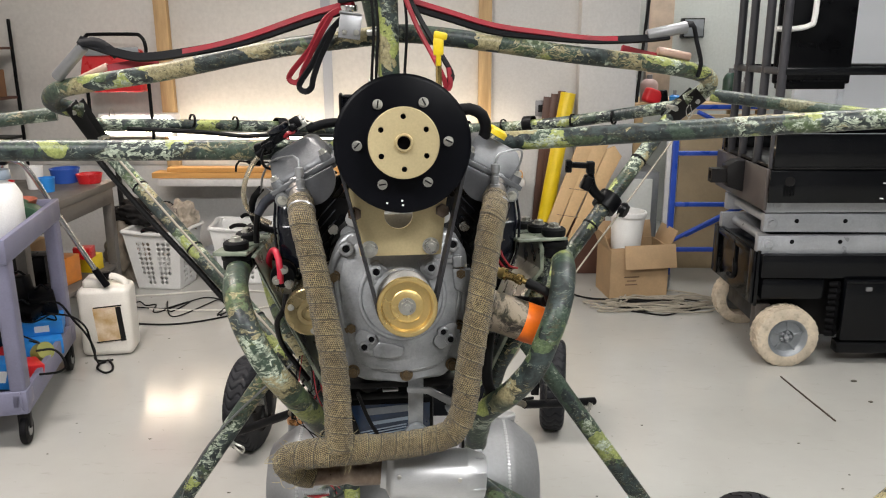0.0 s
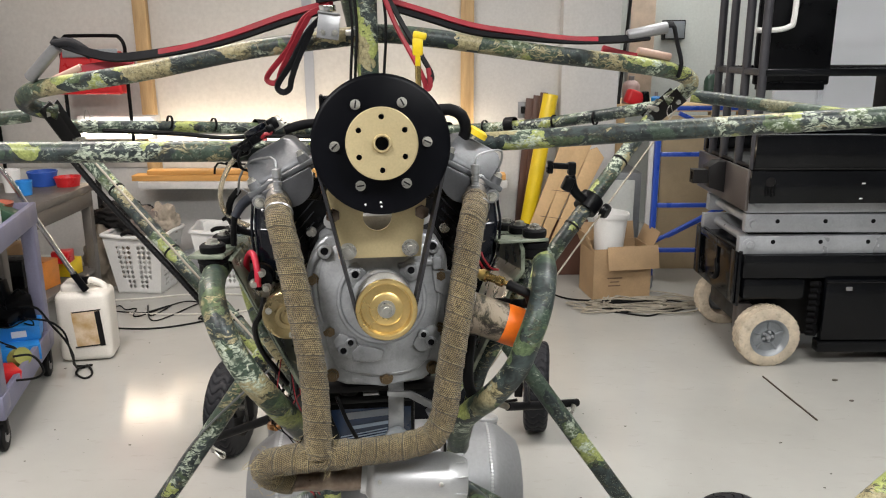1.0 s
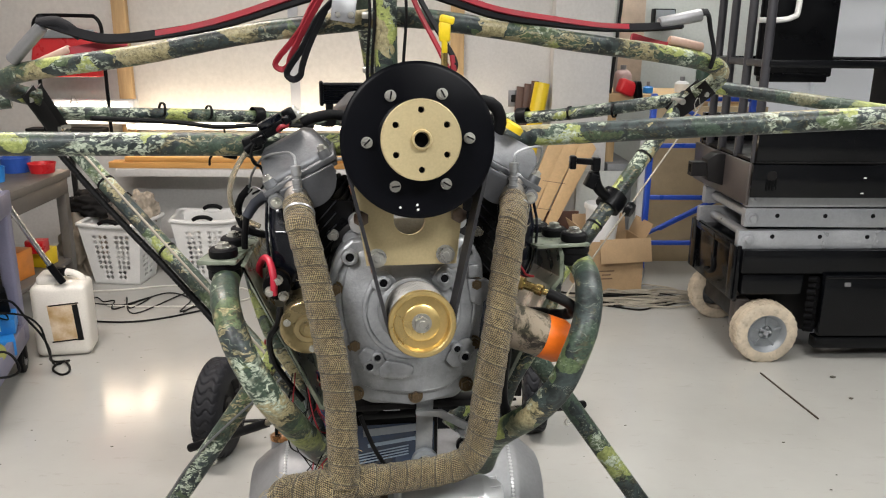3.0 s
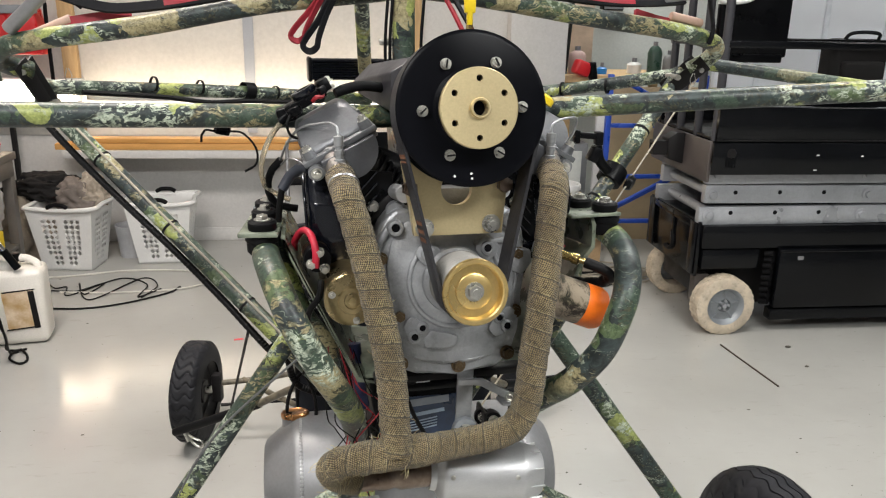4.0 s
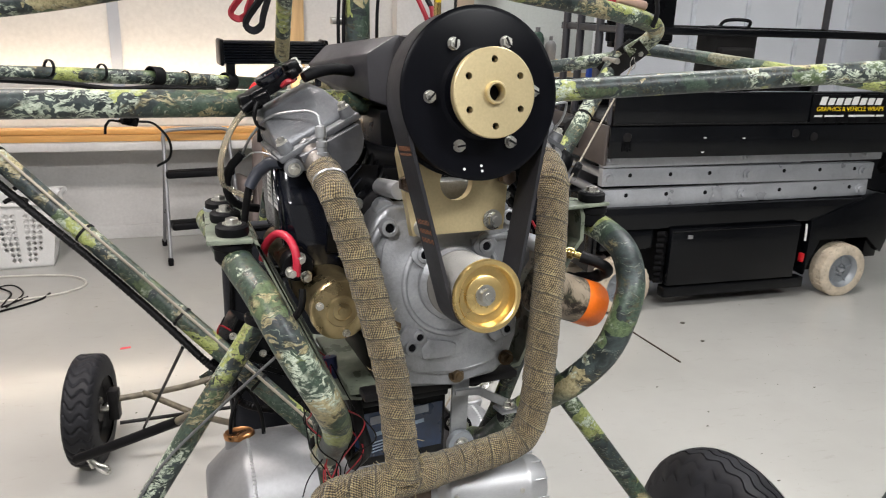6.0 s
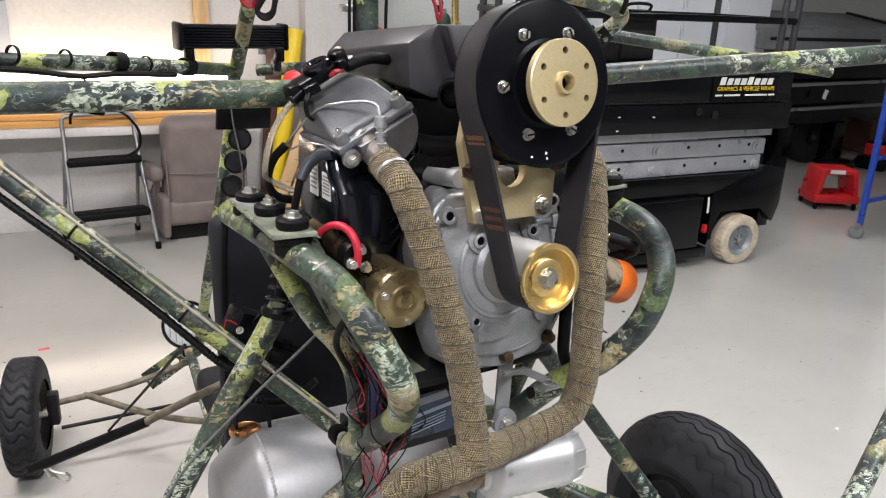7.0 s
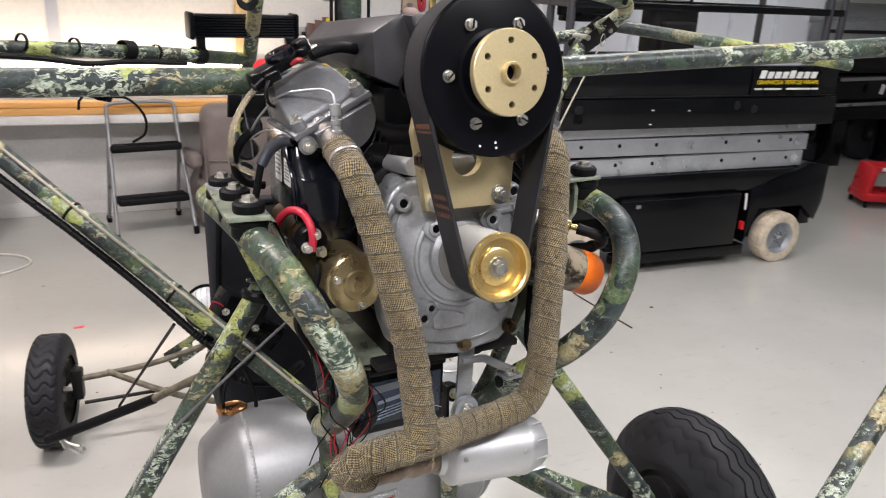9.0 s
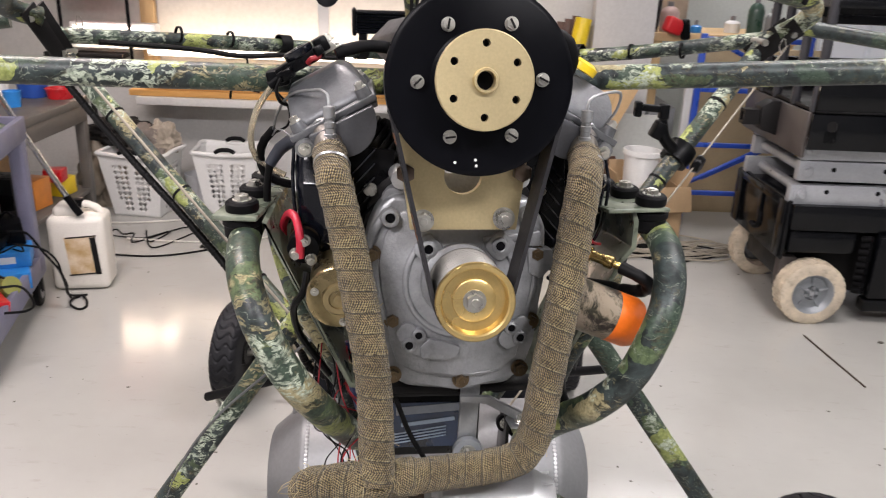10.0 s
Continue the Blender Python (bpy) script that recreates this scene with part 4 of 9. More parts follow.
part("lamp_bowl", lathe([(0, -0.07), (0.04, -0.065), (0.07, -0.03), (0.085, 0.0), (0.083, 0.008), (0.076, 0.006), (0.06, -0.025), (0, -0.04)], HL, HA, 36), BLACK_PLASTIC, t)
part("lens", lathe([(0, 0.012), (0.045, 0.008), (0.076, 0.001), (0.077, -0.002), (0, -0.002)], HL, HA, 36), mat("lens_glass", (0.46, 0.48, 0.49), 0.12, 0, 0.12, 30, 300, 0.3), t, "pale ribbed lens")
for k in range(-3, 4):
    off = HA.cross(Vector((0, 0, 1))).normalized() * (0.019 * k)
    half = math.sqrt(0.070 ** 2 - (0.019 * k) ** 2)
    rise = (Vector((0, 0, 1)) - HA * HA.z).normalized()
    part("lens_rib", tube([HL + off - rise * half + HA * 0.003, HL + off + HA * 0.011, HL + off + rise * half + HA * 0.003], 0.0016, 6), LABEL_GREY, t)
part("lamp_bracket", box((0.03, 0.03, 0.12), (-0.122, 1.89, 0.31), bev=0.004), LIFT_DARK, t)
# knobs
for nm, p in (("choke_knob", (-0.222, 0.350, 1.400)),):
    t = thing(nm, "small round red plastic control knob on its rod", "knob")
    part("knob_head", lathe([(0, 0), (0.009, 0), (0.0145, 0.004), (0.0155, 0.009), (0.013, 0.013), (0, 0.015)], p, (-0.6, -0.8, 0.3), 24), RED_PLASTIC, t)
    part("knob_rod", cyl(p, Vector(p) + Vector((0.02, 0.09, -0.03)), 0.005, seg=10), STEEL, t)

# straps and their padded handles on the arch
strap = thing("riser_strap", "black and red webbing straps laid over the arch with hanging loops", "strap")


def ribbon(name, pts, w, th, material, parent, up=(0, 0, 1), step=0.012):
    path = smooth_path(pts, step)
    bm = bmesh.new()
    rows = []
    for i, p in enumerate(path):
        d = (path[min(i + 1, len(path) - 1)] - path[max(i - 1, 0)]).normalized()
        n = (Vector(up) - d * d.dot(Vector(up))).normalized()
        s2 = d.cross(n)
        rows.append([bm.verts.new(p + s2 * a * w / 2 + n * b * th / 2) for a, b in ((-1, -1), (1, -1), (1, 1), (-1, 1))])
    for a, b in zip(rows, rows[1:]):
        for k in range(4):
            bm.faces.new((a[k], a[(k + 1) % 4], b[(k + 1) % 4], b[k]))
    bm.faces.new(rows[0][::-1]), bm.faces.new(rows[-1])
    return part(name, bm, material, parent)


left_run = [(-0.10, 0.575, 1.652), (-0.19, 0.575, 1.628), (-0.32, 0.585, 1.588), (-0.42, 0.60, 1.568), (-0.54, 0.62, 1.552), (-0.60, 0.63, 1.556), (-0.675, 0.64, 1.578), (-0.70, 0.645, 1.588)]
right_run = [(0.01, 0.565, 1.655), (0.09, 0.57, 1.632), (0.19, 0.585, 1.604), (0.30, 0.61, 1.592), (0.42, 0.64, 1.584), (0.53, 0.66, 1.586), (0.60, 0.67, 1.592)]
ribbon("black_strap", left_run, 0.018, 0.008, WEB_BLACK, strap, (0, -1, 0.5))
ribbon("black_strap", right_run, 0.016, 0.008, WEB_BLACK, strap, (0, -1, 0.5))
ribbon("red_strap", [(x, y - 0.004 * f, z + 0.010 * f) for (x, y, z), f in zip(left_run, (1, 1, 0.75, 0.3, 0))], 0.012, 0.005, WEB_RED, strap, (0, -1, 0.5))
ribbon("red_strap", [(x, y - 0.004 * f, z + 0.011 * f) for (x, y, z), f in zip(right_run, (1, 1, 1, 0.7, 0.3, 0))], 0.011, 0.005, WEB_RED, strap, (0, -1, 0.5))
ribbon("red_strap", [(-0.54, 0.66, 1.535), (-0.60, 0.655, 1.530), (-0.66, 0.66, 1.520)], 0.024, 0.012, WEB_RED, strap, (0, -1, 0.4))
ribbon("red_strap", [(0.50, 0.70, 1.560), (0.56, 0.70, 1.545), (0.63, 0.71, 1.535)], 0.026, 0.012, WEB_RED, strap, (0, -1, 0.4))
ribbon("sleeve_strap", [(-0.13, 0.57, 1.665), (-0.04, 0.555, 1.676), (0.03, 0.555, 1.676)], 0.04, 0.012, WEB_BLACK, strap)
for mtl, pts in ((WEB_RED, [(-0.105, 0.55, 1.655), (-0.13, 0.545, 1.62), (-0.165, 0.54, 1.56), (-0.205, 0.54, 1.513), (-0.212, 0.54, 1.497), (-0.200, 0.54, 1.490), (-0.188, 0.54, 1.497), (-0.182, 0.54, 1.515), (-0.15, 0.54, 1.575), (-0.12, 0.545, 1.625)]),
                 (WEB_BLACK, [(-0.10, 0.54, 1.650), (-0.125, 0.535, 1.59), (-0.160, 0.53, 1.53), (-0.185, 0.53, 1.495), (-0.190, 0.53, 1.480), (-0.178, 0.53, 1.472), (-0.165, 0.53, 1.480), (-0.160, 0.53, 1.50), (-0.145, 0.535, 1.54), (-0.115, 0.54, 1.60)]),
                 (WEB_RED, [(0.005, 0.525, 1.670), (0.030, 0.518, 1.61), (0.062, 0.50, 1.55), (0.082, 0.495, 1.51), (0.088, 0.495, 1.488), (0.096, 0.497, 1.495), (0.092, 0.50, 1.53)]),
                 (WEB_BLACK, [(0.012, 0.535, 1.670), (0.045, 0.525, 1.61), (0.078, 0.51, 1.555), (0.098, 0.505, 1.52), (0.098, 0.505, 1.505), (0.088, 0.508, 1.505)])):
    ribbon("strap_loop", [(x - 0.028, y + 0.012, z + 0.009) if x < 0 and z < 1.63 else (x, y, z) for x, y, z in pts], 0.0125 if mtl is WEB_BLACK else 0.011, 0.004, mtl, strap, (0.75, -0.65, 0.2), 0.004)
for s, p, q in ((-1, (-0.690, 0.640, 1.575), (-0.766, 0.665, 1.508)), (1, (0.548, 0.668, 1.594), (0.640, 0.672, 1.612))):
    t = thing("riser_fitting", "clear-sleeved webbing riser fitting at the arch corner", "riser fitting")
    part("sleeve", cyl(p, q, 0.0125, 0.0135, seg=18, bev=0.003), GREY_TUBE, t, "translucent grey plastic sleeve")
    end = Vector(q)
    if s > 0:
        part("strap_end", tube([end + Vector((-0.02, 0.0, 0.0)), end + Vector((0.012, 0.0, 0.006)), end + Vector((0.028, 0.01, -0.03)), end + Vector((0.046, 0.02, -0.080)), end + Vector((0.044, 0.03, -0.11))], 0.010, 10, flat=0.5), WEB_BLACK, t)
        part("lower_sleeve", cyl((0.585, 0.70, 1.560), (0.665, 0.71, 1.545), 0.010, seg=16, bev=0.003), mat("tan_sleeve", (0.42, 0.28, 0.22), 0.4), t)
    else:
        part("strap_end", tube([Vector(p) + Vector((-0.01, 0, 0.006)), Vector(p) + Vector((0.03, 0, 0.008)), Vector(p) + Vector((0.07, 0, -0.02))], 0.012, 10, flat=0.5), WEB_BLACK, t)
        part("lower_sleeve", cyl((-0.65, 0.66, 1.530), (-0.73, 0.675, 1.497), 0.010, seg=16, bev=0.003), mat("tan_sleeve", (0.42, 0.28, 0.22), 0.4), t)
t = thing("mast_fitting", "small grey metal bracket with a round strobe on the arch", "bracket")
part("bracket_plate", box((0.045, 0.004, 0.050), (-0.108, 0.535, 1.612), (-8, 8, 8), 0.001, bm=box((0.045, 0.035, 0.004), (-0.108, 0.550, 1.638), (0, 8, 8), 0.001)), GREY_TUBE, t)
part("strobe", cyl((-0.11, 0.548, 1.641), (-0.11, 0.548, 1.654), 0.018, seg=24, bev=0.002), CHROME, t)
for x in (-0.12, -0.095):
    part("bracket_screw", hexbolt((x, 0.531, 1.60), (0, -1, 0), 0.004, 0.004), STEEL, t)
t = thing("dipstick", "yellow-handled oil dipstick in its metal tube", "dipstick")
part("handle", box((0.020, 0.014, 0.034), (0.068, 0.40, 1.572), bev=0.004, bm=box((0.010, 0.012, 0.05), (0.068, 0.40, 1.56), bev=0.003, bm=box((0.026, 0.016, 0.014), (0.072, 0.40, 1.592), (0, 12, 0), 0.004))), YELLOW, t)
part("dipstick_tube", tube([(0.068, 0.40, 1.545), (0.069, 0.40, 1.49), (0.072, 0.37, 1.35), (0.075, 0.32, 1.25)], 0.006, 12), BRASS, t, "shiny metal tube")
# camera clamp on the right-hand diagonal tube
t = thing("camera_mount", "black clamp-on action camera mount with jointed arm", "camera mount")
c0 = C.lerp(D, 0.345)
part("clamp_jaw", lathe([(0.020, -0.02), (0.030, -0.02), (0.032, 0.0), (0.030, 0.02), (0.020, 0.02)], c0, C - D, 24, closed=True), BLACK_PLASTIC, t)
part("clamp_knob", lathe([(0, 0), (0.018, 0), (0.020, 0.006), (0.016, 0.016), (0, 0.018)], c0 + Vector((0.03, -0.02, -0.012)), (0.6, -0.5, -0.3), 10), BLACK_PLASTIC, t)
bm = tube([c0 + Vector((-0.02, -0.02, 0.015)), c0 + Vector((-0.045, -0.03, 0.04)), c0 + Vector((-0.055, -0.03, 0.075))], 0.012, 12)
box((0.022, 0.03, 0.035), c0 + Vector((-0.06, -0.03, 0.055)), (0, 25, 0), 0.004, bm)
part("ball_arm", bm, BLACK_PLASTIC, t)
part("arm_link", box((0.06, 0.014, 0.014), c0 + Vector((-0.078, -0.03, 0.098)), (0, 4, 0), 0.003, bm=box((0.014, 0.02, 0.03), c0 + Vector((-0.105, -0.03, 0.096)), bev=0.003, bm=box((0.018, 0.022, 0.03), c0 + Vector((-0.052, -0.03, 0.092)), bev=0.003))), BLACK_PLASTIC, t)

# ---- the engine and belt reduction drive ----
engine = thing("engine", "grey and black V-twin aircraft engine with belt reduction drive", "engine", ENGINE)
HZ, CZ, SEAL_Z = 1.439, 1.1898, 1.1793


def eng(name, bm, material, label="", parent=None, sharp=38):
    return part(name, bm, material, parent or engine, label, sharp)


# the drive and the front cover lean back round the hub
LEAN_BACK = pose(0.0026, 0.0024, HZ - 0.0012) @ pose(0, 0, 0, -8.75, 0, 0) @ pose(0, 0, -HZ)
COVER_AT = LEAN_BACK @ pose(-0.0026, 0.022, 0.0105)
PLATE_AT = LEAN_BACK @ pose(-0.0026, 0.014, 0.0165)


def drv(name, bm, material, label="", parent=None, at=LEAN_BACK):
    bm.transform(at)
    return part(name, bm, material, parent or engine, label)


def cov(name, bm, material, label="", parent=None):
    return drv(name, bm, material, label, parent, COVER_AT)


def plt(name, bm, material, label="", parent=None):
    return drv(name, bm, material, label, parent, PLATE_AT)


# crankcase with its front cover
case = [(-0.116, 1.250), (-0.124, 1.207), (-0.118, 1.165), (-0.112, 1.138), (-0.107, 1.088), (-0.095, 1.052), (-0.064, 1.036), (0.0, 1.032), (0.066, 1.038), (0.090, 1.060),
        (0.098, 1.094), (0.104, 1.140), (0.112, 1.180), (0.110, 1.250), (0.088, 1.288), (-0.088, 1.290), (-0.104, 1.275)]
cover = cov("front_cover", prism(case, 0.122, 0.19, 0.009, seg=3), ALU_CAST, "cast aluminium front cover")
eng("crankcase", prism([(x * 1.02, z + (0.012 if z < 1.1 else 0)) for x, z in case], 0.175, 0.40, 0.012), LIFT_DARK, "dark grey crankcase")
ring = [(0.0705 * math.cos(radians(t)), 0.1165, SEAL_Z + 0.0705 * math.sin(radians(t))) for t in range(-238, 59, 6)]
cov("seal_rim", tube(ring, 0.0042, 10, 0.006), ALU_CAST, "", cover)
bm = lathe([(0.0, 0), (0.052, 0), (0.050, 0.012), (0.040, 0.02), (0.0, 0.02)], (0.0, 0.122, SEAL_Z), (0, -1, 0), 48)
cov("shaft_boss", bm, ALU_CAST, "", cover)
for x, z, r in ((-0.042, 1.2225, 0.0105), (0.049, 1.2265, 0.0105), (-0.065, 1.0975, 0.0095), (-0.053, 1.1105, 0.0085), (0.067, 1.1185, 0.0085), (0.079, 1.1055, 0.0095), (-0.09, 1.262, 0.011), (0.085, 1.265, 0.011)):
    boss = cov("cast_boss", lathe([(r * 1.2, -0.002), (r, 0.0075), (r * 0.66, 0.0085), (r * 0.58, 0.0078), (r * 0.56, 0.001), (0, 0.001)], (x, 0.1152, z), (0, -1, 0), 24), ALU_CAST, "", cover)
    # black disc on the boss stands for the shade inside its hole
    cov("boss_hole", cyl((x, 0.1120, z), (x, 0.1090, z), r * 0.55, seg=14), BLACK_PLASTIC, "", boss)
for x, z, w, h, turn in ((-0.059, 1.104, 0.040, 0.022, 45), (0.073, 1.112, 0.040, 0.022, -45), (-0.042, 1.2225, 0.026, 0.026, 45), (0.049, 1.2265, 0.026, 0.026, 45)):
    pad = prism([(math.copysign(abs(math.cos(t)) ** 0.6, math.cos(t)) * w * 0.62, math.copysign(abs(math.sin(t)) ** 0.6, math.sin(t)) * h * 0.62) for t in (2 * math.pi * k / 28 for k in range(28))], 0.1105, 0.120, 0.0018)
    pad.transform(pose(x, 0, z, 0, turn, 0))
    cov("cast_pad", pad, ALU_CAST, "", cover)
ledge = [(-0.050, 1.079), (-0.052, 1.094), (-0.040, 1.106), (-0.012, 1.100), (0.002, 1.094), (-0.002, 1.080), (-0.020, 1.076)]
cov("cast_ledge", prism(ledge, 0.1085, 0.119, 0.003), ALU_CAST, "", cover)
cov("cast_shoulder", tube([(-0.110, 0.121, 1.150), (-0.118, 0.121, 1.180), (-0.119, 0.121, 1.212), (-0.111, 0.121, 1.243), (-0.098, 0.121, 1.262), (-0.085, 0.121, 1.272)], 0.0062, 10), ALU_CAST, "", cover)
cov("cast_bar", box((0.060, 0.012, 0.009), (0.058, 0.118, 1.236), (0, -4, 0), 0.0025, bm=box((0.016, 0.020, 0.020), (0.093, 0.118, 1.236), (0, -4, 0), 0.003)), ALU_CAST, "", cover)
cov("case_ear", lathe([(0, 0), (0.013, 0), (0.015, 0.004), (0.016, 0.03), (0, 0.03)], (-0.086, 0.135, 1.283), (0.2, 1, 0), 24), ALU_CAST, "", cover)
cov("case_ear", prism([(0.084, 1.225), (0.118, 1.221), (0.119, 1.200), (0.104, 1.182), (0.088, 1.190)], 0.112, 0.140, 0.003), ALU_CAST, "", cover)
for pts in ([(-0.095, 1.13), (-0.105, 1.17), (-0.108, 1.21)], [(0.085, 1.125), (0.095, 1.17), (0.096, 1.205)], [(-0.052, 1.062), (-0.02, 1.055), (0.03, 1.056), (0.056, 1.064)]):
    cov("cast_rib", tube([(x, 0.1215, z) for x, z in pts], 0.0048, 8), ALU_CAST, "", cover)
mid = [(x * 0.84, 1.167 + (z - 1.167) * 0.84) for x, z in case]
cov("raised_face", prism(mid, 0.1165, 0.1225, 0.0035, seg=2), ALU_CAST, "", cover)
for x, z in ((-0.086, 1.129), (-0.085, 1.055), (0.004, 1.046), (0.082, 1.060), (0.094, 1.125), (-0.112, 1.215), (0.098, 1.215)):
    cov("case_bolt", hexbolt((x, 0.122, z), (0, -1, 0), 0.0078, 0.009), BRONZE, "bronzed flange bolt", cover)
eng("sump", box((0.175, 0.22, 0.05), (0.0, 0.26, 1.02), bev=0.01), LIFT_DARK, "dark oil sump")
eng("engine_plate", box((0.26, 0.20, 0.008), (0.0, 0.25, 1.000), bev=0.002), OLIVE, "olive engine plate")
for x in (-0.06, 0.07):
    eng("plate_bushing", cyl((x, 0.17, 0.975), (x, 0.17, 1.0), 0.017, seg=20, bev=0.003), RUBBER)

# reduction drive plate


def holed_plate(outline, c, r, y0, y1, n=72):
    """A flat plate with a round window; the outline must be seen whole from the window's middle."""
    angles = sorted([2 * math.pi * k / n for k in range(n)] + [math.atan2(z - c[1], x - c[0]) % (2 * math.pi) for x, z in outline])
    rim = []
    for t in angles:
        dx, dz = math.cos(t), math.sin(t)
        best = 9.0
        for (ax, az), (bx, bz) in zip(outline, outline[1:] + outline[:1]):
            ex, ez = bx - ax, bz - az
            den = dx * ez - dz * ex
            if abs(den) > 1e-9:
                k = ((ax - c[0]) * ez - (az - c[1]) * ex) / den
                m = ((ax - c[0]) * dz - (az - c[1]) * dx) / den
                if k > 0 and -1e-6 <= m <= 1 + 1e-6:
                    best = min(best, k)
        rim.append((c[0] + dx * best, c[1] + dz * best))
    hole = [(c[0] + r * math.cos(t), c[1] + r * math.sin(t)) for t in angles]
    bm = bmesh.new()
    loops = [[bm.verts.new((x, y, z)) for x, z in pts] for pts, y in ((rim, y0), (hole, y0), (hole, y1), (rim, y1))]
    for a, b in zip(loops, loops[1:] + loops[:1]):
        for k in range(len(a)):
            bm.faces.new((a[k], a[(k + 1) % len(a)], b[(k + 1) % len(a)], b[k]))
    bmesh.ops.remove_doubles(bm, verts=bm.verts, dist=0.00005)
    return bm


dp = plt("drive_plate", holed_plate([(-0.083, 1.352), (-0.067, 1.246), (0.063, 1.246), (0.076, 1.352), (0.055, 1.45), (0.03, 1.49), (-0.03, 1.49), (-0.058, 1.45)], (-0.004, 1.312), 0.023, 0.094, 0.108), GOLD, "champagne anodised drive plate")
cov("case_tower", prism([(-0.045, 1.28), (0.045, 1.28), (0.040, 1.318), (-0.040, 1.318)], 0.135, 0.20, 0.008), ALU_CAST, "cast tower behind the plate window", cover)
for x, z in ((-0.052, 1.257), (0.047, 1.260)):
    plt("cap_screw", hexbolt((x, 0.094, z), (0, -1, 0), 0.0095, 0.009), STEEL, "steel cap screw with washer", dp)
for x, z in ((-0.074, 1.315), (0.066, 1.317)):
    plt("plate_bolt", cyl((x, 0.078, z), (x, 0.094, z), 0.0115, seg=6, bev=0.001), STAIN, "", dp)
    plt("plate_spacer", cyl((x * 1.05, 0.108, z - 0.01), (x * 1.05, 0.19, z - 0.01), 0.012, seg=18), ALU, "", dp)

# big pulley with the propeller hub
pulley = drv("driven_pulley", lathe([(0.0, 0.0), (0.098, 0.0), (0.1035, 0.002), (0.1045, 0.003), (0.1045, 0.0045), (0.099, 0.005), (0.099, 0.050), (0.1035, 0.051), (0.1035, 0.054), (0.0, 0.054)], (0, 0.040, HZ), (0, 1, 0), 96), BLACK_ANO, "large black anodised driven pulley")
drv("hub_neck", lathe([(0.0, 0.0), (0.049, 0.0), (0.050, 0.004), (0.050, 0.022), (0.055, 0.024), (0.0, 0.024)], (0, 0.016, HZ), (0, 1, 0), 64), BLACK_ANO, "", pulley)
# the hub plate has real through holes: a ring of sectors round six holes


def drilled_plate(R, r_in, holes, rh, y0, y1, rot=0.0):
    """A round plate with a centre bore and a ring of holes, as radial wedges, each with its hole."""
    bm = bmesh.new()
    n, rb = 6, holes
    for k in range(n):
        a0 = rot + 2 * math.pi * k / n
        corners = [math.atan2(v * q * math.sin(math.pi / n), q * math.cos(math.pi / n) - rb) % (2 * math.pi) for q in (R, r_in) for v in (1, -1)]
        turns = sorted([2 * math.pi * (i + 0.37) / 24 for i in range(24)] + corners)
        m = len(turns)
        hole = [(rb * math.cos(a0) + rh * math.cos(a0 + a), rb * math.sin(a0) + rh * math.sin(a0 + a)) for a in turns]
        outer = []
        for a in turns:
            dx, dy = math.cos(a), math.sin(a)
            # boundary of the wedge in the direction from the hole's middle, in the wedge's own frame
            t = -rb * dx + math.sqrt(max(0.0, (rb * dx) ** 2 - rb * rb + R * R))
            best = t
            for sgn in (1, -1):
                nx, ny = -math.sin(sgn * math.pi / n) * sgn, math.cos(sgn * math.pi / n) * sgn
                den = dx * nx + dy * ny
                if den > 1e-9:
                    best = min(best, -(rb * nx) / den)
            inner = (rb * dx) ** 2 - rb * rb + r_in * r_in
            if dx < 0 and inner > 0:
                t2 = -rb * dx - math.sqrt(inner)
                best = min(best, t2)
            px, py = rb + best * dx, best * dy
            outer.append((px * math.cos(a0) - py * math.sin(a0), px * math.sin(a0) + py * math.cos(a0)))
        loops = []
        for ring, y in ((outer, y0), (hole, y0), (hole, y1), (outer, y1)):
            loops.append([bm.verts.new((x, y, HZ + z)) for x, z in ring])
        for a, b in zip(loops, loops[1:]):
            for i in range(m):
                j = (i + 1) % m
                bm.faces.new((a[i], a[j], b[j], b[i]))
    bmesh.ops.remove_doubles(bm, verts=bm.verts, dist=0.00005)
    return bm


plate = drv("hub_plate", drilled_plate(0.05149, 0.012, 0.0385, 0.0042, 0.005, 0.016, math.pi / 2), GOLD, "champagne anodised propeller hub plate", pulley)
bm = lathe([(0.0515, 0.005), (0.0528, 0.0062), (0.0528, 0.0148), (0.0515, 0.016)], (0, 0, HZ), (0, 1, 0), 96)
drv("hub_rim", bm, GOLD, "", pulley)
drv("hub_boss", lathe([(0.0135, 0.018), (0.0135, 0.002), (0.0125, 0.0), (0.0105, 0.0), (0.0098, 0.001), (0.0098, 0.018)], (0, -0.001, HZ), (0, 1, 0), 48), GOLD, "", pulley)
# solid shaft end in black: the shade of the hollow bore is its colour
drv("shaft_end", cyl((0, 0.024, HZ), (0, 0.03, HZ), 0.0099, seg=24), BLACK_PLASTIC, "shaft end, blackened to stand for its shaded hollow", pulley)
for k in range(6):
    a = math.radians(2 + 60 * k)
    p = (0.0690 * math.cos(a), 0.040, HZ + 0.0690 * math.sin(a))
    drv("pulley_bolt", hexbolt(p, (0, -1, 0), 0.0062, 0.005, washer=False, bm=lathe([(0, 0), (0.0077, 0), (0.0077, 0.0018), (0, 0.0018)], p, (0, -1, 0), 20)), STEEL, "plated slotted hex bolt", pulley)
    # thin dark bar on the head stands for the shade in its slot
    drv("bolt_slot_bar", box((0.011, 0.0012, 0.0022), (p[0], p[1] - 0.0089, p[2]), (0, 25 + 37 * k, 0)), LIFT_DARK, "", [o for o in pulley.children if o.name.startswith("pulley_bolt")][-1])
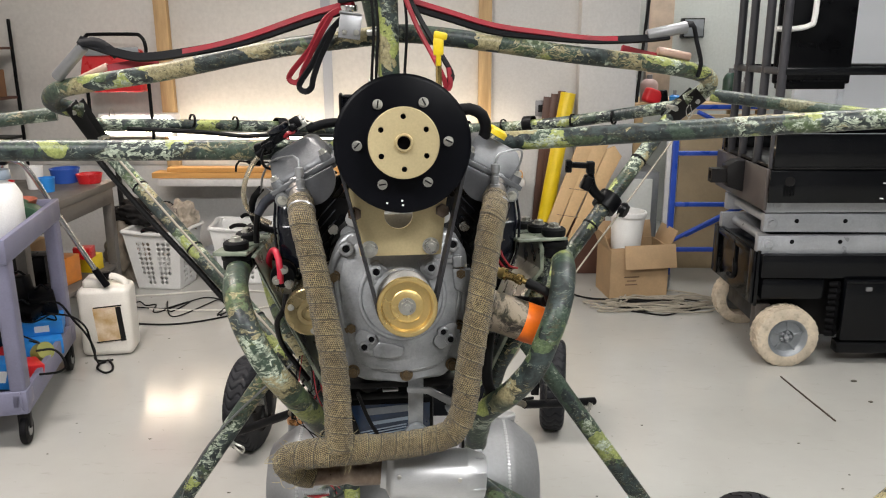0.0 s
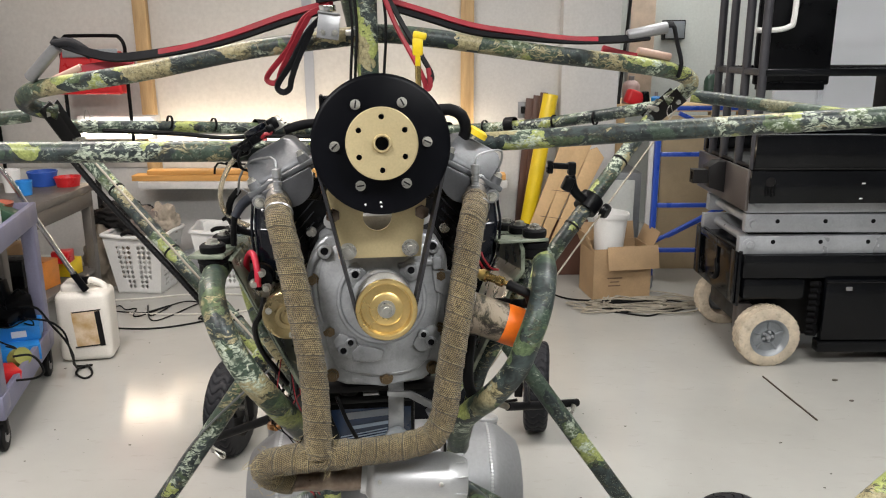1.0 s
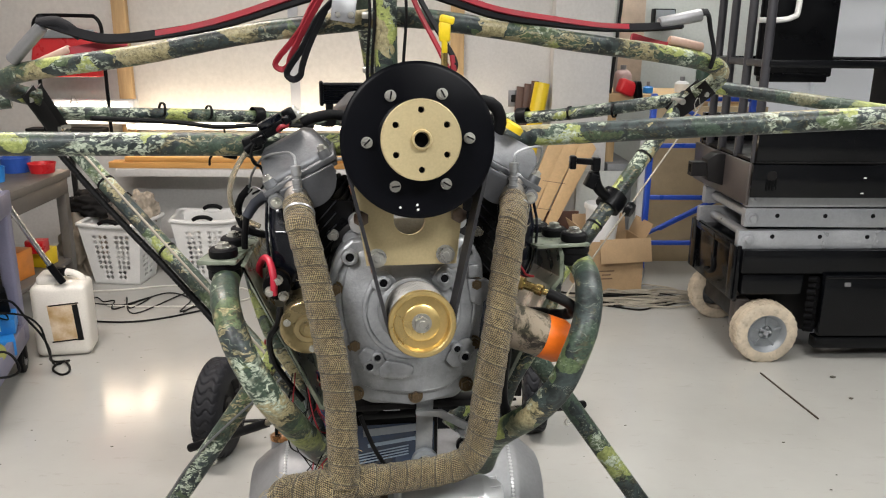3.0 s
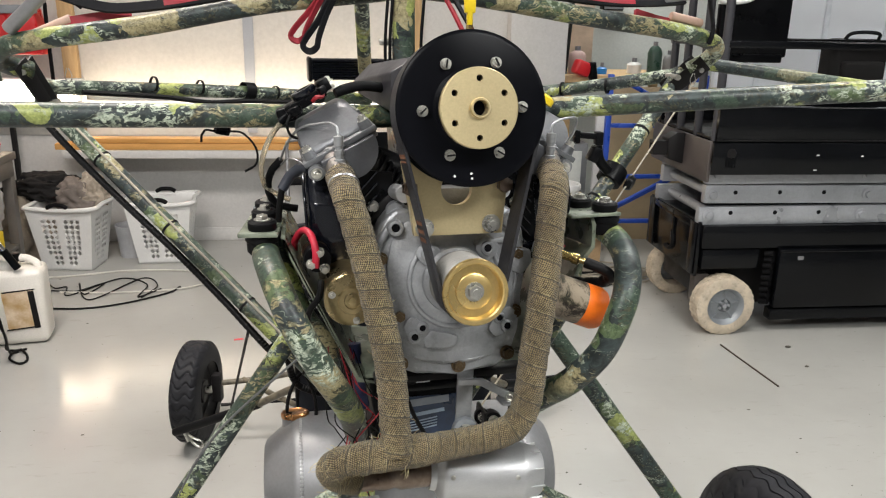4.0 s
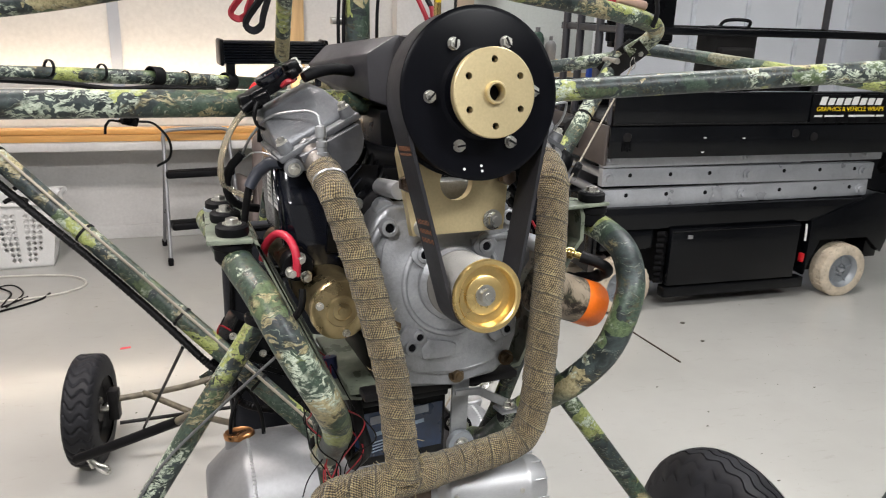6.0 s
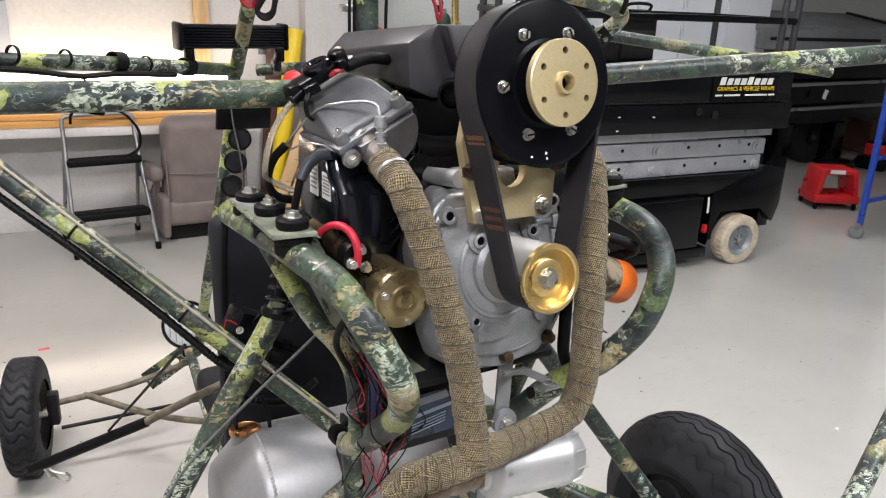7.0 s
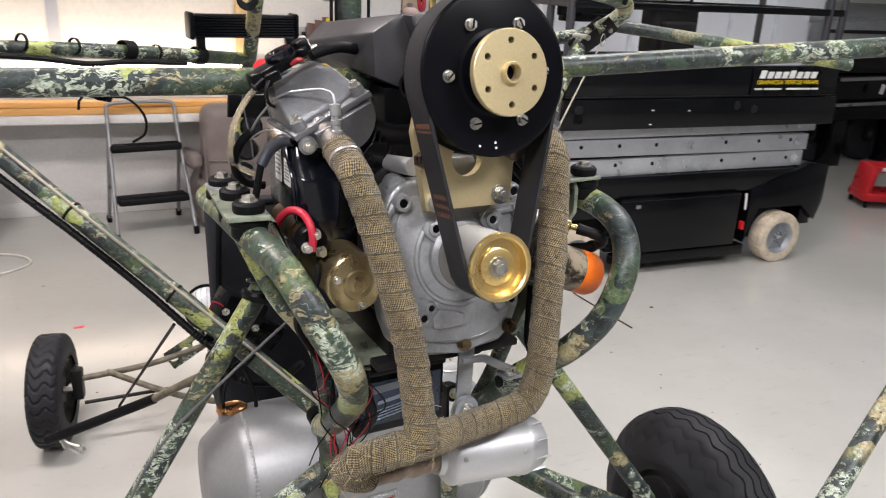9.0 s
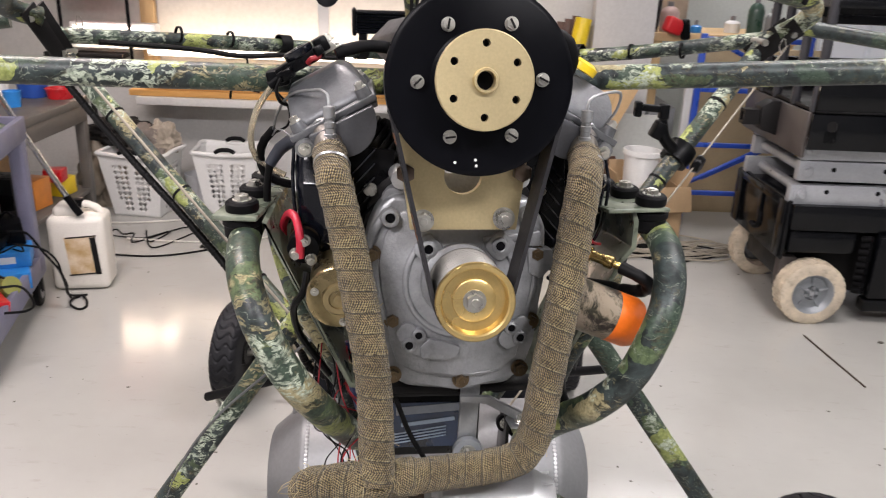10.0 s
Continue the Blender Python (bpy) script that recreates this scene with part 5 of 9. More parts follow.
# paint dots on the pulley edge
for dx, dz in ((-0.003, -0.086), (-0.002, -0.0925), (-0.026, -0.089)):
    drv("paint_dot", cyl((dx, 0.0398, HZ + dz), (dx, 0.0392, HZ + dz), 0.0017, seg=10), LABEL_WHITE, "white paint mark", pulley)

# small pulley
prof = [(0.0, 0.010), (0.009, 0.010), (0.024, 0.010), (0.0255, 0.011), (0.0255, 0.015), (0.0375, 0.015), (0.039, 0.002), (0.041, 0.0), (0.0455, 0.0), (0.0470, 0.002), (0.0470, 0.008)]
small = drv("drive_pulley", lathe(prof, (0.001, 0.034, CZ), (0, 1, 0), 72), GOLD_BRIGHT, "bright gold anodised drive pulley")
ribs = [(0.0470, 0.0082)]
for k in range(24):
    ribs += [(0.0458, 0.0085 + k * 0.0034), (0.0440, 0.0098 + k * 0.0034), (0.0440, 0.0106 + k * 0.0034), (0.0458, 0.0116 + k * 0.0034)]
ribs += [(0.0465, 0.0915), (0.0, 0.093)]
drv("ribbed_drum", lathe(ribs, (0.001, 0.034, CZ), (0, 1, 0), 64), DRUM, "ribbed dull alloy drum", small)
drv("crank_bolt", hexbolt((0.001, 0.044, CZ), (0, -1, 0), 0.0095, 0.008), STEEL, "plated hex bolt", small)

# belt round both pulleys
R1, R2 = 0.1035, 0.0470
dist = HZ - CZ
ang = math.asin((R1 - R2) / dist)
loop = []
for k in range(49):
    a = -ang + (math.pi + 2 * ang) * k / 48
    loop.append((R1 * math.cos(a), HZ + R1 * math.sin(a)))
for k in range(33):
    a = math.pi + ang + (math.pi - 2 * ang) * k / 32
    loop.append((R2 * math.cos(a), CZ + R2 * math.sin(a)))
bm = bmesh.new()
cxz = [(0, HZ)] * 49 + [(0, CZ)] * 33
rows = []
for (x, z), (cx, cz) in zip(loop, cxz):
    d = Vector((x - cx, z - cz)).normalized()
    o = Vector((x, z))
    i = o - d * 0.0045
    rows.append([bm.verts.new((p.x, y, p.y)) for p, y in ((i, 0.0450), (o, 0.0450), (o, 0.0925), (i, 0.0925))])
for a, b in zip(rows, rows[1:] + rows[:1]):
    for k in range(4):
        bm.faces.new((a[k], a[(k + 1) % 4], b[(k + 1) % 4], b[k]))
belt = drv("drive_belt", bm, BELT, "wide black ribbed drive belt")
pl0 = Vector((loop[48][0], 0.0, loop[48][1]))
pl1 = Vector((loop[49][0], 0.0, loop[49][1]))
for f, n, w in ((0.165, 12, 0.006), (0.195, 12, 0.003), (0.55, 8, 0.006), (0.60, 8, 0.006), (0.65, 8, 0.006)):
    p = pl0.lerp(pl1, f)
    bm = bmesh.new()
    for k in range(n):
        box((0.0005, 0.0012, w), (p.x - 0.0004, 0.050 + 0.038 * k / n, p.z), (0, -math.degrees(ang), 0), 0, bm)
    drv("belt_print", bm, mat("faded_belt_print", (0.15, 0.062, 0.030), 0.6), "faded print of plain bars", belt)

# cylinders, heads, rocker covers
for s in (-1, 1):
    ax = Vector((s * 0.72, 0, 0.69))
    base = Vector((s * 0.055, 0.235, 1.245))
    fins = [(0.0, 0.0), (0.042, 0.0)]
    for k in range(11):
        h, r = 0.010 + 0.0105 * k, 0.052 - 0.0004 * k
        fins += [(0.042, h), (r, h), (r, h + 0.004), (0.042, h + 0.004)]
    barrel = eng("cylinder_barrel", lathe(fins + [(0.042, 0.125), (0.0, 0.125)], base, ax, 36), BLACK_PLASTIC, "black finned cylinder barrel")
    u, out = Vector((-s * 0.88, 0, 0.477)), Vector((s * 0.477, 0, 0.88))
    c = Vector((s * 0.160, 0, 1.3605))
    # loaf-shaped cover: a low skirt, a long sloping front and a small crown
    bm, rings = bmesh.new(), []
    for u0, u1, y0, y1, h in ((-0.055, 0.055, 0.200, 0.316, 0.004), (-0.054, 0.053, 0.205, 0.314, 0.014), (-0.047, 0.044, 0.240, 0.308, 0.042), (-0.040, 0.032, 0.254, 0.302, 0.051)):
        rings.append([bm.verts.new(c + u * uu + out * h + Vector((0, y, 0))) for uu, y in ((u0, y0), (u1, y0), (u1, y1), (u0, y1))])
    for ra, rb in zip(rings, rings[1:]):
        for k in range(4):
            bm.faces.new((ra[k], ra[(k + 1) % 4], rb[(k + 1) % 4], rb[k]))
    bm.faces.new(rings[0][::-1]), bm.faces.new(rings[-1])
    bevel_new(bm, [v for r in rings for v in r], 0.0035, 2)
    cov = eng("rocker_cover", bm, ALU_COVER, "cast aluminium rocker cover")
    # flange of the cover, square to the cylinder, and the machined head below it
    p = c + Vector((0, 0.250, 0))
    eng("cover_flange", box((0.122, 0.132, 0.009), p, (0, s * 28.5, 0), 0.002), ALU_COVER, "", cov)
    eng("head_joint", box((0.116, 0.126, 0.008), p - out * 0.0085, (0, s * 28.5, 0), 0.001), HEAD_DARK, "", cov)
    for uu, y in ((-0.046, 0.197), (0.048, 0.197), (-0.046, 0.304), (0.048, 0.304)):
        q = c + u * uu + Vector((0, y, 0)) + out * 0.0045
        eng("bolt_boss", lathe([(0, 0), (0.0105, 0), (0.009, 0.012), (0, 0.012)], q, out, 20), ALU_COVER, "", cov)
        eng("cover_bolt", hexbolt(q + out * 0.0115, out, 0.0055, 0.006), STEEL, "", cov)
    # half-round machined end plate that hangs below the flange
    cx, cz, R = 0.150, 1.358, 0.0445
    arc = [(s * (cx + R * math.cos(t)), cz + R * math.sin(t)) for t in (radians(d) for d in range(0, 360, 6))]
    arc = [(x, z) for x, z in arc if (x - c.x) * out.x + (z - c.z) * out.z < -0.003]
    arc.sort(key=lambda q: math.atan2(-((q[0] - s * cx) * out.x + (q[1] - cz) * out.z) - 0.001, (q[0] - s * cx) * u.x + (q[1] - cz) * u.z))
    eng("head_disc", prism(arc, 0.170, 0.186, 0.0016), HEAD_DARK, "half-round machined end plate of the head", cov)
    eng("head_block", box((0.075, 0.10, 0.055), (s * 0.150, 0.262, 1.335), (0, s * 46, 0), 0.008), BLACK_PLASTIC, "", cov)
    eng("fin_bolt", hexbolt((s * 0.113, 0.178, 1.270), (0, -1, 0), 0.0062, 0.006), STEEL, "", cov)
    eng("fin_shield", box((0.062, 0.006, 0.125), (s * 0.118, 0.184, 1.262), (0, s * -6, 0), 0.002), BLACK_PLASTIC, "black finned side shield", cov)
    for k in range(6):
        eng("shield_fin", box((0.050, 0.007, 0.0022), (s * 0.124, 0.178, 1.215 + 0.018 * k), (0, s * 48, 0), 0.0), BLACK_GLOSS, "", cov)
    # moulded cooling shroud on the outer side
    bm, rings = bmesh.new(), []
    for z, xo, xi, yf in ((1.334, 0.209, 0.186, 0.232), (1.300, 0.211, 0.160, 0.215), (1.272, 0.211, 0.132, 0.190), (1.215, 0.207, 0.116, 0.187), (1.185, 0.196, 0.112, 0.190), (1.166, 0.172, 0.112, 0.200)):
        rings.append([bm.verts.new(p) for p in ((s * xo, yf + 0.010, z), (s * (xo - 0.010), yf, z), (s * xi, yf - 0.004, z), (s * xi, 0.335, z), (s * xo, 0.335, z))])
    for ra, rb in zip(rings, rings[1:]):
        for k in range(5):
            bm.faces.new((ra[k], ra[(k + 1) % 5], rb[(k + 1) % 5], rb[k]))
    bm.faces.new(rings[0][::-1]), bm.faces.new(rings[-1])
    bevel_new(bm, [v for r in rings for v in r], 0.0035, 2)
    sh = eng("cooling_shroud", bm, BLACK_GLOSS, "glossy black moulded cooling shroud")
    eng("shroud_lip", tube([(s * 0.2125, 0.238, 1.336), (s * 0.214, 0.222, 1.300), (s * 0.214, 0.198, 1.272), (s * 0.2095, 0.196, 1.215), (s * 0.198, 0.199, 1.185)], 0.0024, 8), BLACK_GLOSS, "", sh)
    # exhaust flange
    port = Vector((s * 0.172, 0.200, 1.332))
    eng("exhaust_stub", tube([(s * 0.172, 0.225, 1.345), (s * 0.170, 0.198, 1.340), (s * 0.166, 0.174, 1.330), (s * 0.162, 0.146, 1.317)], 0.0188, 24), STUB, "bare steel exhaust stub")
    bm = prism([(-0.036, 0), (-0.028, -0.011), (0.0, -0.024), (0.028, -0.011), (0.036, 0), (0.028, 0.011), (0.0, 0.024), (-0.028, 0.011)], -0.004, 0.004, 0.002)
    bm.transform(pose(s * 0.170, 0.196, 1.338, 14, s * 28, 0))
    eng("exhaust_flange", bm, STEEL_RAW, "heat-tinted exhaust flange")
    for du in (-0.030, 0.030):
        q = Vector((s * (0.170 + du * 0.88), 0.190, 1.338 - du * 0.48))
        eng("flange_ear", lathe([(0, 0), (0.0115, 0), (0.0125, 0.002), (0.0125, 0.008), (0, 0.009)], q, (0, -1, -0.2), 24), ALU_CAST)
        eng("flange_nut", hexbolt(q + Vector((0, -0.008, -0.0015)), (0, -1, -0.2), 0.0058, 0.007), STEEL)
    # sensor in the header and its braided lead
    eng("exhaust_sensor", lathe([(0, 0), (0.0085, 0), (0.0085, 0.007), (0.0065, 0.008), (0.0065, 0.014), (0.0075, 0.015), (0.0075, 0.021), (0.0058, 0.022), (0.0058, 0.026), (0.0075, 0.027), (0.0075, 0.041), (0, 0.043)], (s * 0.163, 0.164, 1.338), (s * 0.04, 0.08, 1), 14), STEEL_RAW, "steel exhaust gas probe")
    pts = [(-0.1645, 0.168, 1.380), (-0.166, 0.172, 1.391), (-0.172, 0.182, 1.395), (-0.182, 0.200, 1.394), (-0.215, 0.238, 1.382), (-0.236, 0.262, 1.354), (-0.246, 0.292, 1.322)]
    if s > 0:
        pts = [(0.1645, 0.168, 1.380), (0.167, 0.170, 1.392), (0.179, 0.172, 1.399), (0.205, 0.180, 1.402), (0.214, 0.188, 1.395), (0.212, 0.195, 1.375), (0.205, 0.205, 1.358)]
    eng("probe_lead", tube(pts, 0.0020, 8, 0.006), STEEL_RAW, "braided steel probe lead")
# ignition parts on the left-hand cover
coil_at = pose(-0.201, 0.276, 1.412, 0, -28.5, 0)


def on_coil(name, bm, material, label="", parent=None):
    bm.transform(coil_at)
    return part(name, bm, material, parent or engine, label)


coil = on_coil("ignition_coil", box((0.070, 0.040, 0.016), (0, 0, 0.008), bev=0.004, bm=box((0.030, 0.030, 0.024), (-0.036, -0.002, 0.004), (0, 14, 0), 0.005)), BLACK_PLASTIC, "black ignition coil on the cover")
on_coil("coil_ring", lathe([(0.0105, 0), (0.0195, 0), (0.0205, 0.002), (0.0205, 0.008), (0.0185, 0.010), (0.0125, 0.010), (0.0105, 0.006)], (0.004, -0.002, 0.016), (0, 0, 1), 28, closed=True), BLACK_GLOSS, "", coil)
on_coil("coil_dial", lathe([(0, 0), (0.0105, 0), (0.010, 0.004), (0, 0.005)], (0.004, -0.002, 0.016), (0, 0, 1), 20), HEAD_DARK, "", coil)
on_coil("coil_plug", box((0.018, 0.022, 0.020), (0.036, -0.006, 0.016), (0, 0, 12), 0.003, bm=box((0.012, 0.014, 0.012), (0.030, -0.022, 0.012), (0, 0, 20), 0.002)), BLACK_PLASTIC, "", coil)
on_coil("coil_plug", box((0.022, 0.016, 0.014), (-0.022, -0.024, 0.004), (0, 0, -15), 0.003, bm=cyl((-0.050, -0.012, 0.0), (-0.030, -0.012, 0.004), 0.0075, seg=14)), BLACK_PLASTIC, "", coil)
on_coil("coil_bracket", box((0.030, 0.012, 0.003), (0.046, 0.010, 0.003), (0, 0, 10), 0.001, bm=box((0.012, 0.012, 0.012), (0.046, 0.010, 0.008), (0, 0, 10), 0.002)), STEEL, "plated steel bracket", coil)
on_coil("coil_bolt", hexbolt((0.046, 0.010, 0.014), (0, 0, 1), 0.0058, 0.007), STEEL, "", coil)
on_coil("red_lead", tube([(0.010, -0.018, 0.004), (0.018, -0.024, 0.007), (0.026, -0.022, 0.004), (0.030, -0.016, 0.006)], 0.0035, 8, 0.004), RED_WIRE, "", coil)
for dy in (0.0, 0.006):
    on_coil("coil_wire", tube([(-0.030, -0.026 - dy, 0.004), (-0.042, -0.030 - dy, -0.006), (-0.046, -0.026 - dy, -0.022), (-0.040, -0.02, -0.034)], 0.0022, 6, 0.005), CABLE, "", coil)
eng("coil_hose", tube([(-0.158, 0.285, 1.430), (-0.135, 0.290, 1.437), (-0.110, 0.300, 1.440), (-0.080, 0.310, 1.436)], 0.0085, 12), RUBBER, "black rubber hose")
eng("breather_hose", tube([(-0.231, 0.268, 1.398), (-0.253, 0.272, 1.374), (-0.268, 0.276, 1.347), (-0.276, 0.281, 1.318), (-0.276, 0.290, 1.298), (-0.272, 0.302, 1.280), (-0.258, 0.305, 1.268), (-0.232, 0.300, 1.256)], 0.0044, 12), CLEAR_HOSE, "clear plastic hose")
eng("plug_lead", tube([(-0.246, 0.236, 1.291), (-0.251, 0.240, 1.262), (-0.253, 0.250, 1.227), (-0.246, 0.262, 1.204), (-0.225, 0.270, 1.198)], 0.0052, 10), CABLE, "black spark plug lead")
eng("vent_hose", tube([(-0.245, 0.291, 1.324), (-0.259, 0.297, 1.308), (-0.267, 0.304, 1.283), (-0.262, 0.310, 1.257), (-0.245, 0.318, 1.242), (-0.22, 0.32, 1.236)], 0.0062, 12), RUBBER, "black rubber vent hose")
eng("plug_boot", tube([(-0.205, 0.222, 1.324), (-0.218, 0.236, 1.320), (-0.233, 0.240, 1.308), (-0.247, 0.236, 1.287)], 0.0092, 14, radius_at=lambda u, a: 0.0092 - 0.05 * max(0.0, u - 0.03)), mat("grey_blue_boot", (0.022, 0.026, 0.038), 0.45), "dark grey-blue rubber plug boot")
eng("fine_wire", tube([(-0.212, 0.205, 1.330), (-0.222, 0.215, 1.336), (-0.236, 0.245, 1.334), (-0.246, 0.280, 1.318)], 0.0012, 6), STEEL_RAW)
for k, (x, y, z, w, h) in enumerate(((-0.2119, 0.272, 1.281, 0.028, 0.050), (-0.2119, 0.230, 1.276, 0.028, 0.036))):
    lab = eng("warning_label", box((0.0008, w, h), (x, y, z), bev=0), LABEL_WHITE, "white printed warning label")
    bm = bmesh.new()
    for r in range(6):
        box((0.0006, w * (0.8 if r % 2 else 0.65), 0.0024), (x - 0.0006, y, z + h * 0.36 - r * h * 0.13), bm=bm)
    part("print_bars", bm, LABEL_GREY, lab)
# right-hand cover: oil filler and breather elbow
eng("oil_filler", lathe([(0, 0), (0.020, 0), (0.020, 0.010), (0.012, 0.014), (0, 0.014)], (0.178, 0.26, 1.418), (0.5, 0, 0.85), 24), YELLOW, "yellow oil filler cap")
eng("breather_elbow", tube([(0.10, 0.25, 1.462), (0.13, 0.245, 1.466), (0.152, 0.245, 1.455), (0.160, 0.25, 1.430), (0.155, 0.255, 1.41)], 0.0105, 14), RUBBER, "black ribbed breather elbow")
eng("elbow_clamp", cyl((0.095, 0.25, 1.462), (0.112, 0.25, 1.463), 0.0125, seg=18), STEEL)

# air box in the V
front = [(-0.068, 1.400), (-0.073, 1.464), (-0.030, 1.490), (0.060, 1.490), (0.112, 1.470), (0.118, 1.400), (0.070, 1.385), (-0.030, 1.385)]
rear = [(-0.100, 1.414), (-0.108, 1.433), (-0.078, 1.464), (0.060, 1.474), (0.112, 1.458), (0.118, 1.400), (0.070, 1.385), (-0.050, 1.385)]
bm = bmesh.new()
lo, hi = [bm.verts.new((x, 0.262, z)) for x, z in front], [bm.verts.new((x, 0.466, z)) for x, z in rear]
bm.faces.new(lo), bm.faces.new(hi[::-1])
for k in range(len(lo)):
    bm.faces.new((lo[k], hi[k], hi[(k + 1) % len(lo)], lo[(k + 1) % len(lo)]))
bevel_new(bm, lo + hi, 0.0035, 2)
ab = eng("air_box", bm, AIRBOX, "angular black plastic air box")
eng("air_box_rib", prism([(-0.026, 1.489), (-0.020, 1.489), (0.006, 1.425), (0.000, 1.425)], 0.235, 0.2615, 0.001), AIRBOX, "", ab)
eng("air_box_base", prism([(0.062, 1.384), (0.045, 1.29), (-0.045, 1.29), (-0.050, 1.384)], 0.27, 0.45, 0.004), BLACK_PLASTIC, "", ab)
eng("air_intake", lathe([(0.017, 0), (0.021, 0), (0.021, 0.05), (0.017, 0.05), (0.0165, 0.02), (0, 0.018)], (-0.038, 0.195, 1.397), (0.55, 0.83, 0), 32), BLACK_PLASTIC, "round black air intake", ab)
eng("intake_manifold", tube([(-0.10, 0.25, 1.33), (-0.05, 0.23, 1.315), (0.05, 0.23, 1.315), (0.10, 0.25, 1.33)], 0.022, 16), BLACK_PLASTIC)
eng("block_upper", box((0.15, 0.18, 0.09), (0, 0.29, 1.27), bev=0.012), BLACK_PLASTIC)

# starter motor and solenoid
starter = eng("starter_motor", lathe([(0, 0), (0.034, 0), (0.0405, 0.003), (0.0418, 0.006), (0.0418, 0.012), (0.039, 0.014), (0.039, 0.15), (0, 0.15)], (-0.154, 0.108, 1.145), (0, 1, 0), 44), ZINC, "yellow-zinc starter motor")
part("end_cap", lathe([(0, 0), (0.006, 0), (0.0065, 0.002), (0.012, 0.003), (0.013, 0.001), (0.020, 0.001), (0.022, 0.004)], (-0.154, 0.104, 1.145), (0, 1, 0), 32), ZINC, starter)
for a in (40, 160, 280):
    part("cap_screw", hexbolt((-0.154 + 0.032 * math.cos(radians(a)), 0.108, 1.145 + 0.032 * math.sin(radians(a))), (0, -1, 0), 0.0038, 0.004), STEEL, starter)
sol = eng("solenoid", lathe([(0, 0), (0.020, 0), (0.021, 0.003), (0.021, 0.02), (0.0185, 0.022), (0.0185, 0.11), (0, 0.11)], (-0.200, 0.155, 1.196), (0, 1, 0), 28), BLACK_PLASTIC, "bronze starter solenoid with plated studs")
eng("solenoid_can", cyl((-0.200, 0.178, 1.196), (-0.200, 0.29, 1.196), 0.0205, seg=28), BRONZE, "", sol)
for x, z in ((-0.210, 1.190), (-0.190, 1.182), (-0.198, 1.208)):
    part("terminal_stud", hexbolt((x, 0.155, z), (0, -1, 0), 0.0055, 0.009), STEEL, sol)
eng("starter_cable", tube([(-0.204, 0.150, 1.186), (-0.203, 0.149, 1.208), (-0.206, 0.158, 1.226), (-0.212, 0.177, 1.234), (-0.221, 0.200, 1.229), (-0.230, 0.222, 1.208), (-0.232, 0.235, 1.185)], 0.0056, 12, 0.004), RED_RUBBER, "red rubber battery cable boot")
eng("ground_wire", tube([(-0.196, 0.152, 1.165), (-0.20, 0.145, 1.14), (-0.215, 0.16, 1.11), (-0.21, 0.2, 1.05), (-0.17, 0.21, 0.98)], 0.005, 8), CABLE)

# oil filter and pressure sender
filt = eng("oil_filter", lathe([(0, 0), (0.034, 0.0), (0.0355, 0.004), (0.0355, 0.010), (0.034, 0.012), (0.034, 0.074)], (0.132, 0.104, 1.148), (0.92, -0.07, -0.345), 44), CAMO_BARK, "bark-camouflage oil filter with an orange end")
part("filter_rim", lathe([(0.0345, 0.0), (0.0362, 0.002), (0.0362, 0.011), (0.0345, 0.013)], (0.132, 0.104, 1.148), (0.92, -0.07, -0.345), 44), ALU, filt, "bare metal rim")
fa = Vector((0.92, -0.07, -0.345)).normalized()
p0 = Vector((0.132, 0.104, 1.148))
part("filter_band", lathe([(0.0342, 0.074), (0.0342, 0.102), (0.031, 0.110), (0.020, 0.113), (0, 0.113)], p0, fa, 44), ORANGE, filt, "bright orange dome end")
snd = eng("pressure_sender", lathe([(0, 0), (0.008, 0), (0.008, 0.012), (0.0105, 0.012), (0.0105, 0.022), (0.007, 0.024), (0.007, 0.044), (0.009, 0.044), (0.009, 0.054), (0.005, 0.056), (0.005, 0.066), (0, 0.066)], (0.165, 0.158, 1.194), (0.767, -0.62, -0.17), 20), BRASS, "brass pressure sender")
part("sender_body", cyl((0.148, 0.172, 1.198), (0.167, 0.157, 1.1935), 0.0125, seg=20, bev=0.002), ALU, snd)
eng("sender_hose", tube([(0.2155, 0.117, 1.182), (0.233, 0.100, 1.177), (0.247, 0.094, 1.168), (0.250, 0.110, 1.153), (0.234, 0.142, 1.138), (0.20, 0.20, 1.125)], 0.009, 12, 0.004, radius_at=lambda u, a: 0.009 + 0.0009 * math.sin(u * 1400)), CABLE, "black ribbed hose")
for k, (dx, dz) in enumerate(((0, 0), (0.006, 0.003), (0.012, -0.002))):
    eng("sensor_wire", tube([(0.165 + dx, 0.20, 1.235 + dz), (0.17 + dx, 0.18, 1.215 + dz), (0.182 + dx, 0.18, 1.195), (0.20 + dx, 0.2, 1.185)], 0.002, 6), RED_WIRE if k != 1 else CABLE)

